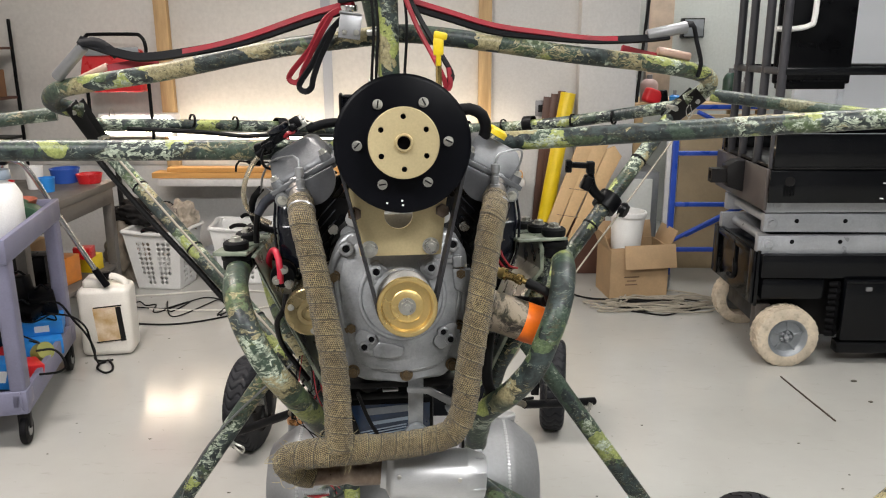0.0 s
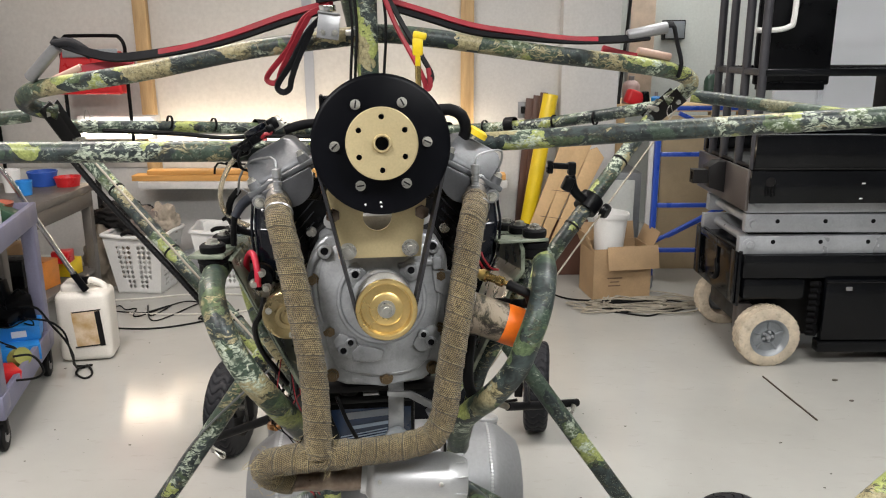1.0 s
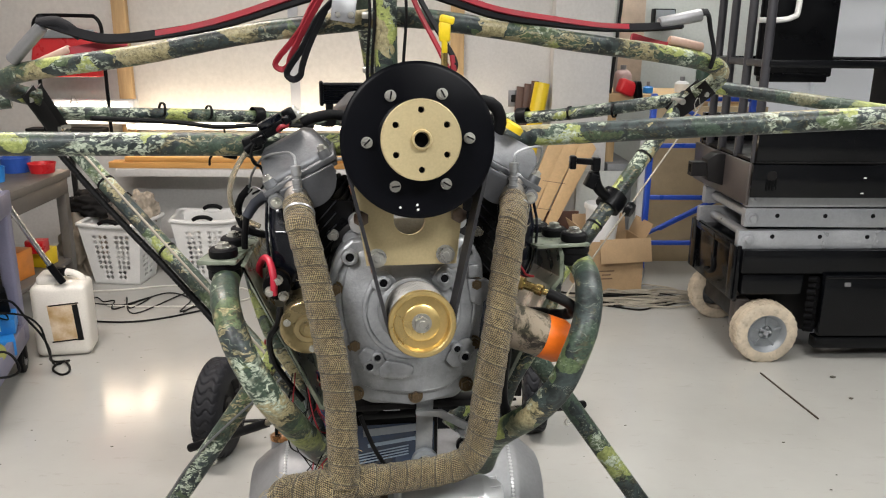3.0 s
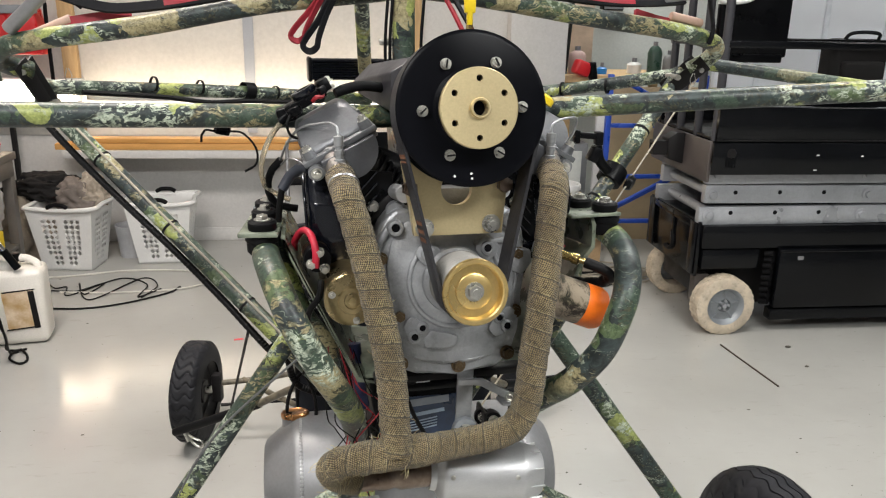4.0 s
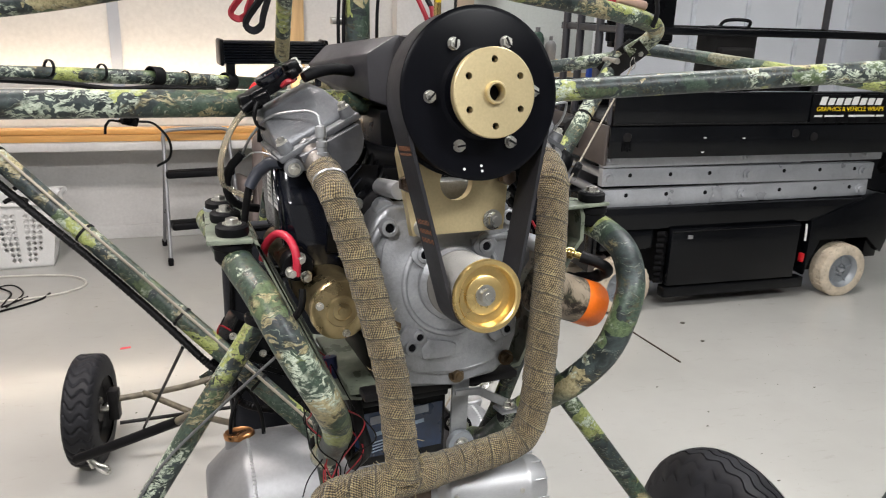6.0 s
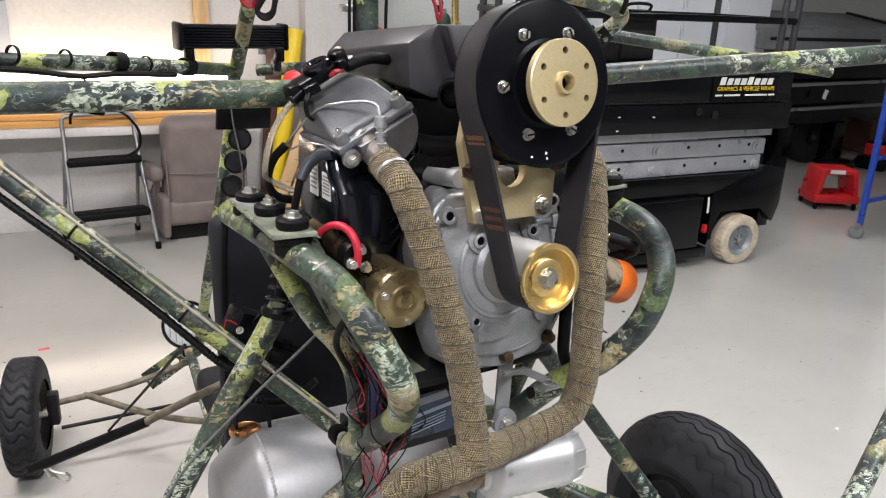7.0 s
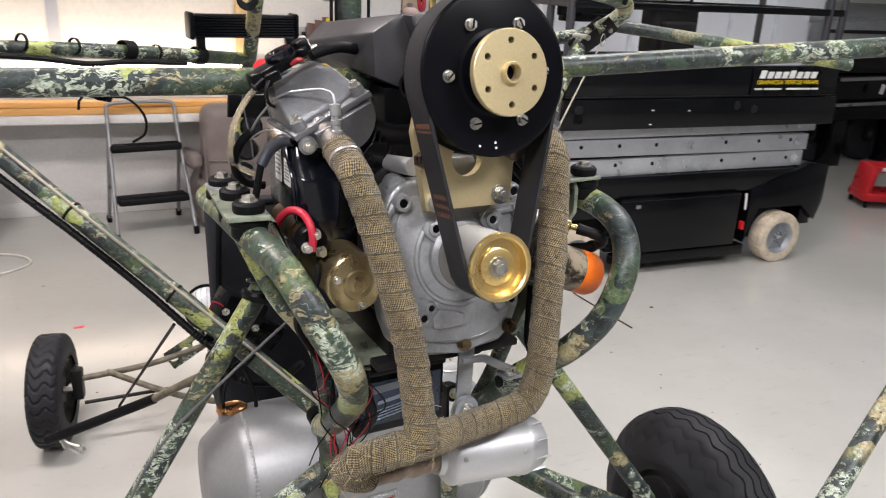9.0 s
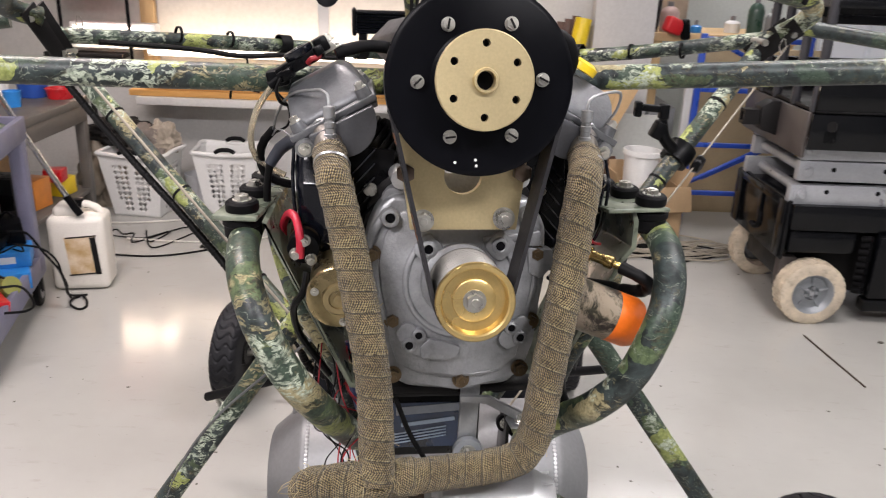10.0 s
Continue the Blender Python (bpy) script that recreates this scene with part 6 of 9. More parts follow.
# engine mounts, each side: the right-hand one is turned in and falls towards the front of the trike
def engine_mount(plate_at, plate_size, plate_turn, web, y0, y1, dx, dz, bushes):
    t = thing("engine_mount", "olive steel engine mount bracket with three rubber bushings", "engine mount", group="engine mounts")
    part("mount_plate", box(plate_size, plate_at, plate_turn, 0.002), OLIVE, t)
    bm = prism(web, y0, y1, 0.001)
    for v in bm.verts:
        f = max(0.0, (v.co.z - 0.98) / 0.27) * (v.co.y - y0)
        v.co.x += dx * f
        v.co.z += dz * f
    part("mount_web", bm, OLIVE, t, "folded olive sheet web")
    for x, y, z in bushes:
        bm = lathe([(0, 0), (0.020, 0), (0.0215, 0.003), (0.0215, 0.012), (0.018, 0.015), (0, 0.015)], (x, y, z + 0.004), (0, 0, 1), 28)
        bush = part("top_bushing", bm, RUBBER, t)
        part("bushing_bolt", hexbolt((x, y, z + 0.018), (0, 0, 1), 0.0085, 0.006), STEEL, bush)
        bm = lathe([(0, 0), (0.019, 0), (0.024, 0.006), (0.024, 0.020), (0.026, 0.022), (0.026, 0.030), (0, 0.030)], (x, y, z - 0.034), (0, 0, 1), 28)
        part("lower_bushing", bm, RUBBER, t)


engine_mount((-0.287, 0.275, 1.226), (0.058, 0.27, 0.007), (-4.5, 0, -3),
             [(-0.262, 1.228), (-0.255, 1.226), (-0.249, 1.195), (-0.150, 0.985), (-0.118, 0.980), (-0.118, 0.986), (-0.147, 0.991), (-0.243, 1.197)], 0.155, 0.385, 0, 0,
             [(-0.288, 0.170 + 0.098 * k, 1.2342 - 0.0076 * k) for k in range(3)])
mount = [o for o in bpy.data.objects if o.name == "engine_mount"][0]
part("pale_washer", lathe([(0.0095, 0), (0.0240, 0), (0.0250, 0.0025), (0.0240, 0.0055), (0.0095, 0.0055)], (-0.288, 0.366, 1.2215), (0, 0, 1), 28, closed=True), LIFT_RIM, mount, "pale grey washer")
engine_mount((0.226, 0.288, 1.2285), (0.090, 0.225, 0.006), (-8.5, 0, 8),
             [(0.231, 1.244), (0.238, 1.244), (0.245, 1.228), (0.246, 1.188), (0.231, 1.170), (0.150, 0.985), (0.118, 0.980), (0.118, 0.986), (0.147, 0.991), (0.226, 1.174), (0.240, 1.190), (0.239, 1.226)], 0.186, 0.37, -0.14, -0.15,
             [(0.264 - 0.0125 * k, 0.205 + 0.085 * k, 1.2425 - 0.0128 * k) for k in range(3)])

# exhaust: wrapped headers, collector and silencer
exhaust = thing("exhaust_system", "tan fabric-wrapped exhaust pipes leading to a brushed silencer", "exhaust", ENGINE)


def wrapped(u, a):
    turn = (u + 0.196 * 0.0207 * a) / 0.0255
    return 0.0210 + 0.0016 * (turn % 1.0) ** 0.8


hl = [(-0.1640, 0.158, 1.322), (-0.1615, 0.134, 1.311), (-0.1580, 0.114, 1.298), (-0.1481, 0.095, 1.260), (-0.1388, 0.077, 1.220), (-0.1303, 0.061, 1.180), (-0.1226, 0.047, 1.140), (-0.1155, 0.033, 1.100), (-0.1108, 0.020, 1.060), (-0.1092, 0.009, 1.020), (-0.108, -0.002, 0.980), (-0.107, -0.008, 0.952)]
hr = [(0.1625, 0.155, 1.322), (0.158, 0.128, 1.312), (0.150, 0.104, 1.298), (0.1402, 0.085, 1.260), (0.1324, 0.070, 1.220), (0.1252, 0.057, 1.180), (0.1168, 0.045, 1.140), (0.1085, 0.034, 1.100), (0.101, 0.024, 1.060), (0.096, 0.018, 1.022), (0.089, 0.016, 0.990), (0.072, 0.016, 0.962),
      (0.035, 0.020, 0.948), (0.0, 0.022, 0.942), (-0.05, 0.012, 0.944), (-0.107, 0.000, 0.948), (-0.146, 0.004, 0.944), (-0.176, 0.012, 0.938), (-0.195, 0.024, 0.924), (-0.195, 0.040, 0.902), (-0.178, 0.050, 0.884), (-0.155, 0.054, 0.876)]
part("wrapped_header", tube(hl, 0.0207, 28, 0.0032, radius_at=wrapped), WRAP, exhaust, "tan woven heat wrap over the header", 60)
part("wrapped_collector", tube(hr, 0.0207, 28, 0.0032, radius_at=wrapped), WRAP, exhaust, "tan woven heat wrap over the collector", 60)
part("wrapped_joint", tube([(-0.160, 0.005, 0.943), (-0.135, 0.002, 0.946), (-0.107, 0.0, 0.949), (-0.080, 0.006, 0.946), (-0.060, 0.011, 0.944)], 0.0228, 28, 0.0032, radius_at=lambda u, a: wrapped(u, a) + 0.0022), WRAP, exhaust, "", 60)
rng = random.Random(8)
bm = bmesh.new()
spots = [hl[-1], hl[-2]] + hr[15:21]
for k in range(230):
    if k < 130:
        c, lim = Vector(rng.choice(spots)), 0.035
    else:
        path = rng.choice((hl, hr))
        q = rng.randrange(1, len(path) - 1)
        c, lim = Vector(path[q]).lerp(Vector(path[q + 1]), rng.random()), 0.016
    v = Vector((rng.uniform(-1, 1), rng.uniform(-1, 0.3), rng.uniform(-1, 1))).normalized()
    side = v.cross(Vector((rng.uniform(-1, 1), rng.uniform(-1, 1), rng.uniform(-1, 1)))).normalized()
    p0, n = c + v * 0.0215, rng.uniform(0.006, lim) * 0.6
    tube([p0, p0 + v * n * 0.4 + side * n * 0.5, p0 + v * n * 0.5 + side * n], 0.0004, 3, 0.004, bm=bm)
tagged(part("frayed_fibre", bm, mat("frayed_fibre", (0.40, 0.33, 0.18), 0.8), exhaust), kind="stuff")
for s in (-1, 1):
    part("wrap_clamp", lathe([(0.0222, 0), (0.0230, 0), (0.0230, 0.004), (0.0222, 0.004)], (s * 0.1610, 0.137, 1.3135), (0.05 * s, -0.85, -0.5), 28, closed=True), STEEL_RAW, exhaust, "steel hose clamp")
MUF0, MUFA = Vector((-0.037, 0.074, 0.864)), Vector((0.190, -0.010, -0.016)).normalized()
muf = part("silencer", lathe([(0.0, -0.0055), (0.0268, -0.0055), (0.0291, 0.0036), (0.0412, 0.0109), (0.0452, 0.0146), (0.0461, 0.0182), (0.0461, 0.1365), (0.0473, 0.1383), (0.0473, 0.1429), (0.0389, 0.1693), (0.0358, 0.1734), (0.0304, 0.1734), (0.0286, 0.1638), (0.0, 0.162)], MUF0, MUFA, 56), ALU, exhaust, "brushed aluminium silencer can")
for h, a in ((0.024, 70), (0.126, 70), (0.024, 140), (0.126, 140)):
    v = Vector((0, -math.sin(radians(a)), math.cos(radians(a))))
    part("rivet", lathe([(0, 0), (0.004, 0), (0.0035, 0.002), (0, 0.003)], MUF0 + MUFA * h + v * 0.0459, v, 12), STEEL, muf)
for k in range(10):
    a = 2 * math.pi * k / 10
    c = MUF0 + MUFA * 0.1575
    part("end_rib", box((0.027, 0.0022, 0.004), (c.x, c.y + 0.0431 * math.cos(a), c.z + 0.0431 * math.sin(a)), (math.degrees(a) + 90, 0, 0), 0.0008), ALU, muf)
part("tail_pipe", tube([(-0.165, 0.054, 0.878), (-0.13, 0.060, 0.875), (-0.10, 0.067, 0.871), (-0.03, 0.074, 0.866)], 0.021, 24, radius_at=lambda u, a: 0.0195 + (0.004 if u > 0.075 else 0.0) + (0.003 if 0.04 < u < 0.05 else 0)), STAIN, exhaust, "heat-stained bare steel pipe")
c = [Vector((-0.172 + 0.00038 * k, 0.018 + 0.0042 * math.cos(k * 0.7), 0.866 + 0.0042 * math.sin(k * 0.7))) for k in range(115)]
part("retaining_spring", tube(c, 0.0010, 6, smooth=False), STEEL_RAW, exhaust, "small coil spring")
part("spring_wire", tube([(-0.165, 0.022, 0.859), (-0.148, 0.020, 0.856), (-0.13, 0.022, 0.859)], 0.0028, 8), RED_WIRE, exhaust)
# hanger straps below the sump
hang = thing("exhaust_hanger", "flat grey steel hanger straps with rubber washers", "hanger", ENGINE)
part("hanger_strap", box((0.026, 0.005, 0.115), (0.020, 0.105, 0.965), (0, 1, 0), 0.001), STEEL_RAW, hang)
part("hanger_arm", prism([(0.005, 1.005), (0.040, 1.000), (0.092, 0.968), (0.098, 0.972), (0.096, 0.980), (0.045, 1.010), (0.005, 1.012)], 0.085, 0.091, 0.0), STEEL_RAW, hang)
part("arm_foot", box((0.034, 0.026, 0.006), (0.088, 0.085, 0.970), (0, 6, 8), 0.002), STEEL_RAW, hang)
part("rubber_washer", lathe([(0, 0), (0.020, 0), (0.021, 0.003), (0.020, 0.010), (0, 0.010)], (0.020, 0.102, 0.920), (0, -1, 0), 28), LIFT_RIM, hang, "grey rubber washer")
part("hanger_bolt", hexbolt((0.020, 0.092, 0.920), (0, -1, 0), 0.008, 0.008), STEEL, hang)
part("foot_bolt", hexbolt((0.090, 0.085, 0.973), (0, 0, 1), 0.007, 0.007), STEEL, hang)
part("hanger_beam", box((0.24, 0.03, 0.012), (0.0, 0.13, 1.006), bev=0.003), LIFT_DARK, hang)

# battery, fuel tank, wiring
t = thing("battery", "black battery with a blue striped label between the rails", "battery", ENGINE)
part("battery_case", box((0.165, 0.11, 0.11), (-0.02, 0.30, 0.865), (0, 0, 0), 0.006), BLACK_PLASTIC, t)
lab = part("battery_label", box((0.150, 0.0012, 0.080), (-0.02, 0.2440, 0.868)), BATTERY_BLUE, t, "dark blue label with pale stripes")
bm = bmesh.new()
for k in range(4):
    box((0.09, 0.0008, 0.0022), (-0.035, 0.2428, 0.842 + 0.0055 * k), (0, -9, 0), 0, bm)
box((0.085, 0.0008, 0.007), (-0.02, 0.2428, 0.874), (0, -7, 0), 0, bm)
part("label_stripes", bm, mat("pale_blue_print", (0.35, 0.45, 0.6), 0.4), lab)
part("label_mesh", box((0.10, 0.0008, 0.014), (-0.02, 0.2428, 0.897), (0, -4, 0)), mat("grey_mesh_print", (0.25, 0.28, 0.33), 0.4), lab)
part("battery_top", box((0.17, 0.115, 0.016), (-0.02, 0.30, 0.926), bev=0.004), BLACK_PLASTIC, t)
for x in (-0.075, 0.04):
    part("battery_post", cyl((x, 0.285, 0.934), (x, 0.285, 0.955), 0.012, seg=16), BLACK_GLOSS if x < 0 else RED_RUBBER, t)
part("battery_strap", box((0.03, 0.12, 0.006), (-0.02, 0.30, 0.938), bev=0.002), STEEL_RAW, t)
tank = thing("fuel_tank", "welded cylindrical aluminium fuel tank with a copper-coloured cap", "fuel tank")
prof = [(0, 0.0), (0.085, 0.0), (0.095, 0.004), (0.142, 0.060), (0.149, 0.070), (0.149, 0.555), (0.144, 0.565), (0.095, 0.620), (0.085, 0.624), (0, 0.624)]
body = part("tank_body", lathe(prof, (-0.325, 0.53, 0.570), (1, 0, 0), 72), ALU_TANK, tank)
for h in (0.078, 0.547):
    bm = bmesh.new()
    n = 120
    for k in range(n):
        a = 2 * math.pi * k / n
        c = Vector((-0.325 + h, 0.53 + 0.1492 * math.cos(a), 0.570 + 0.1492 * math.sin(a)))
        lathe([(0, 0), (0.0040, 0.0), (0.0030, 0.0010), (0, 0.0013)], c, (0, math.cos(a), math.sin(a)), 6, bm)
    part("weld_bead", bm, ALU, body, "rippled weld bead")
for x in (-0.259, 0.225):
    neck = part("filler_neck", lathe([(0.038, 0), (0.028, 0.010), (0.027, 0.034), (0, 0.034)], (x, 0.560, 0.680), (0, 0.2, 1), 32), ALU_TANK, tank)
    part("filler_cap", lathe([(0, 0), (0.029, 0), (0.030, 0.003), (0.030, 0.009), (0.027, 0.012), (0.024, 0.010), (0, 0.010)], (x, 0.567, 0.709), (0, 0.2, 1), 36), COPPER if x < 0 else ALU, neck, "copper-coloured filler cap" if x < 0 else "")
part("vent_hose", tube([(-0.215, 0.54, 0.69), (-0.215, 0.57, 0.75), (-0.24, 0.59, 0.80), (-0.268, 0.58, 0.76), (-0.275, 0.565, 0.72), (-0.262, 0.565, 0.715)], 0.004, 8), CABLE, tank)
for s in (-1, 1):
    part("tank_clamp", lathe([(0.0, 0), (0.015, 0), (0.016, 0.004), (0.016, 0.014), (0, 0.014)], (s * 0.115, 0.40, 0.775), (0, -1, 0.2), 24), RUBBER, tank)
    part("clamp_bolt", hexbolt((s * 0.115, 0.387, 0.778), (0, -1, 0.2), 0.007, 0.006), STEEL, tank)
wires = thing("wiring_loom", "loose red and black wires hanging beside the battery", "wiring")
rng = random.Random(4)
for k in range(12):
    x, y = -0.178 + 0.0045 * k, 0.17 + rng.uniform(-0.02, 0.06)
    pts = [(x - 0.02, y + 0.05, 1.02)] + [(x + rng.uniform(-0.03, 0.03), y + rng.uniform(-0.03, 0.03), 0.98 - 0.05 * j) for j in range(5)]
    part("loose_wire", tube(pts, 0.0011, 6, 0.008), RED_WIRE if k % 2 else CABLE, wires)
part("loom_sleeve", tube([(-0.12, 0.20, 1.0), (-0.115, 0.19, 0.93), (-0.10, 0.20, 0.87), (-0.11, 0.24, 0.82)], 0.010, 10), CABLE, wires)
part("blue_hose", tube([(-0.15, 0.23, 1.02), (-0.145, 0.22, 0.96), (-0.135, 0.24, 0.90)], 0.011, 12), mat("navy_hose", (0.02, 0.03, 0.10), 0.5), wires)
part("drain_hose", tube([(0.146, 0.14, 1.09), (0.140, 0.13, 1.041), (0.142, 0.13, 0.998), (0.155, 0.13, 0.963), (0.147, 0.14, 0.93), (0.11, 0.17, 0.91)], 0.0100, 12), CABLE, wires, "thick black hose")
part("lever_rod", tube([(-0.085, 0.10, 1.00), (-0.066, 0.095, 0.95), (-0.045, 0.095, 0.91)], 0.0035, 8), CABLE, wires)

# ---- scissor lift ----


def rbox(name, x0, x1, y0, y1, z0, z1, material, parent, bev=0.004, label=""):
    return part(name, room_box(x0, x1, y0, y1, z0, z1, bev=bev), material, parent, label)


lift = thing("scissor_lift", "black and grey electric scissor lift, folded down, with pale non-marking tyres", "scissor lift", ROOM)
rbox("chassis", 1.575, 3.40, 2.60, 3.28, 0.450, 0.570, LIFT_BLACK, lift, 0.008)
rbox("chassis_end", 1.556, 1.574, 2.62, 3.27, 0.300, 0.585, LIFT_BLACK, lift, 0.004, "scuffed black end plate")
for y0, y1, z0, z1 in ((2.63, 2.70, 0.31, 0.58), (2.90, 2.93, 0.40, 0.58), (3.18, 3.26, 0.31, 0.58), (2.70, 3.18, 0.545, 0.58)):
    rbox("end_rib", 1.544, 1.555, y0, y1, z0, z1, LIFT_BLACK, lift, 0.003)
rbox("chassis_core", 1.74, 3.30, 2.75, 3.13, 0.10, 0.448, LIFT_DARK, lift, 0.01)
side = rbox("battery_door", 1.985, 2.795, 2.575, 2.62, 0.135, 0.45, LIFT_BLACK, lift, 0.006, "flat black side door")
part("door_latch", room_box(2.08, 2.11, 2.568, 2.576, 0.395, 0.415, bev=0.002), GREY_TUBE, side)
part("door_seam", room_box(1.985, 2.795, 2.571, 2.5745, 0.435, 0.4385), LIFT_DARK, side)
rbox("pothole_guard", 1.98, 2.88, 2.585, 2.65, 0.065, 0.125, LIFT_BLACK, lift, 0.004)
rbox("cross_member", 1.62, 1.74, 2.70, 3.16, 0.16, 0.448, LIFT_DARK, lift, 0.01)
rbox("wheel_cover", 1.585, 1.90, 2.61, 2.74, 0.335, 0.448, LIFT_BLACK, lift, 0.02)
part("end_cover", prism([(2.88, 0.455), (2.88, 0.13), (2.95, 0.345), (3.28, 0.345), (3.40, 0.24), (3.44, 0.36), (3.44, 0.58), (3.30, 0.60), (2.88, 0.455)][:-1], 2.59, 2.72, 0.006), LIFT_BLACK, lift)
rbox("end_wall", 3.33, 3.42, 2.64, 3.24, 0.20, 0.58, LIFT_BLACK, lift, 0.008)
part("end_notch", tube([(1.553, 2.92, 0.47), (1.552, 2.90, 0.40), (1.552, 2.94, 0.36), (1.553, 3.00, 0.36)], 0.012, 10), RUBBER, lift, "dark hose loop on the end plate")
rbox("end_step", 1.585, 1.66, 2.66, 2.72, 0.14, 0.30, LIFT_END, lift, 0.006)
bm = bmesh.new()
for k in range(9):
    z = 0.16 + 0.032 * k
    cyl((1.93 + 0.006 * (k % 2), 2.62, z), (1.955, 2.585, z + 0.01), 0.016, seg=10, bm=bm)
tagged(part("hydraulic_hose", bm, RUBBER, lift, "bundle of black hydraulic fittings"), kind="stuff")
rbox("red_switch", 2.83, 2.85, 2.57, 2.60, 0.22, 0.27, RED_PLASTIC, lift, 0.004, "red emergency switch")
part("pull_cord", tube([(2.835, 2.58, 0.44), (2.836, 2.575, 0.40), (2.838, 2.575, 0.345)], 0.006, 8), LABEL_WHITE, lift, "small white pull cord")


def lift_wheel(x, y, out):
    """Solid pale tyre with a spoked grey rim; out is the side that faces outwards."""
    m = Vector((x, y, 0.152))
    prof = [(0.098, -0.050), (0.140, -0.052), (0.151, -0.046), (0.1525, -0.03), (0.1525, 0.03), (0.151, 0.046), (0.140, 0.052), (0.098, 0.050)]
    tyre = part("wheel", lathe(prof, m, (0, out, 0), 56, closed=True), LIFT_TYRE, lift, "cream non-marking tyre, scuffed")
    bm = bmesh.new()
    for k in range(30):
        a = 2 * math.pi * k / 30
        for row in (-1, 1):
            box((0.017, 0.036, 0.006), (x + 0.1525 * math.cos(a + 0.05 * row), y + row * 0.024, 0.152 + 0.1525 * math.sin(a + 0.05 * row)), (0, 90 - math.degrees(a), 0), 0, bm)
    tagged(part("tread_block", bm, LIFT_TYRE, tyre), kind="stuff")
    rim = part("rim", lathe([(0, 0.010), (0.030, 0.012), (0.036, 0.030), (0.060, 0.020), (0.078, 0.022), (0.090, 0.046), (0.098, 0.050), (0.0985, 0.048)], m, (0, out, 0), 40), LIFT_RIM, tyre, "grey cast rim")
    for k in range(5):
        a = 2 * math.pi * k / 5 + 0.3
        part("rim_web", box((0.052, 0.012, 0.012), (x + 0.062 * math.cos(a), y + out * 0.024, 0.152 + 0.062 * math.sin(a)), (0, -math.degrees(a), 0), 0.003), LIFT_RIM, rim)
    bm = bmesh.new()
    for k in range(5):
        a = 2 * math.pi * k / 5
        hexbolt((x + 0.024 * math.cos(a), y + out * 0.022, 0.152 + 0.024 * math.sin(a)), (0, out, 0), 0.006, 0.010, bm=bm)
    cyl((x, y + out * 0.01, 0.152), (x, y + out * 0.04, 0.152), 0.012, seg=16, bm=bm)
    part("wheel_nut", bm, LIFT_GREY, rim)


for x in (1.722, 3.128):
    lift_wheel(x, 2.61, -1)
    lift_wheel(x, 3.24, 1)
# folded scissor arms
for k, z in enumerate((0.618, 0.722, 0.826)):
    for y in (2.655, 3.20):
        tilt = (-0.4, 0.2, -0.3)[k]
        arm = part("scissor_arm", box((1.70 if k < 2 else 1.74, 0.045, 0.092), (2.405 + 0.02 * k, y, z), (0, tilt, 0), 0.004), LIFT_GREY, lift, "grey steel scissor arm")
        if y < 3:
            for j in range(7):
                # black discs on the uncut face stand for the dark of the arm's holes
                part("arm_hole_disc", cyl((1.72 + 0.235 * j + 0.012 * k, y - 0.0222, z + 0.012), (1.72 + 0.235 * j + 0.012 * k, y - 0.0236, z + 0.012), 0.011, seg=14), BLACK_PLASTIC, arm)
            for x in (1.60 + 0.01 * k, 2.42 + 0.02 * (k % 2), 3.20):
                part("pivot_pin", lathe([(0, 0), (0.030, 0), (0.030, 0.006), (0.018, 0.008), (0.016, 0.020), (0, 0.021)], (x, y - 0.0225, z), (0, -1, 0), 20), LIFT_GREY, arm)
    for x in (1.635,):
        part("cross_shaft", tube([(x, 2.66, z), (x, 3.20, z)], 0.024, 16, smooth=False), LIFT_GREY, lift, "grey cross shaft")
# platform
rbox("deck_skirt", 1.545, 3.33, 2.536, 2.547, 0.842, 0.996, LIFT_BLACK, lift, 0.003)
rbox("deck_frame", 1.555, 3.33, 2.548, 3.30, 0.891, 0.995, LIFT_BLACK, lift, 0.005)
rbox("deck_side", 1.56, 3.315, 2.545, 2.60, 0.998, 1.165, LIFT_BLACK, lift, 0.005)
rbox("deck_rear_side", 1.56, 3.315, 3.25, 3.30, 0.998, 1.165, LIFT_BLACK, lift, 0.005)
rbox("deck_floor", 1.56, 3.315, 2.60, 3.25, 1.0, 1.015, LIFT_DARK, lift, 0.002)
rbox("deck_end", 1.535, 1.553, 2.56, 3.29, 0.80, 1.00, LIFT_END, lift, 0.006, "dark deck end frame with its brownish reflection in the colour")
rbox("deck_seam", 1.56, 3.315, 2.5405, 2.5445, 1.005, 1.010, LIFT_DARK, lift, 0.0)
for x, z in ((2.62, 0.955), (2.74, 0.935)):
    part("deck_plug", cyl((x, 2.537, z), (x, 2.531, z), 0.022, seg=20), LIFT_DARK, lift)
bm = bmesh.new()
for j in range(4):
    room_box(1.612 + 0.014 * j, 1.620 + 0.014 * j, 2.532, 2.537, 0.875 + 0.004 * (j % 2), 0.925, bm)
part("vent_boss", lathe([(0, 0), (0.024, 0), (0.022, 0.003), (0, 0.003)], (1.638, 2.536, 0.945), (0, -1, 0), 20), LIFT_DARK, lift)
for x, z in ((2.07, 0.935), (2.065, 0.862), (2.30, 0.93)):
    rbox("paint_chip", x, x + 0.016, 2.5345, 2.5355, z, z + 0.006, LABEL_WHITE, lift, 0)
part("vent_slot", bm, BLACK_PLASTIC, lift)
bm = bmesh.new()
room_box(1.375, 1.534, 2.86, 2.92, 0.885, 0.898, bm), room_box(1.375, 1.534, 2.86, 2.92, 0.942, 0.955, bm)
room_box(1.375, 1.534, 2.86, 2.873, 0.898, 0.942, bm), room_box(1.375, 1.534, 2.907, 2.92, 0.898, 0.942, bm)
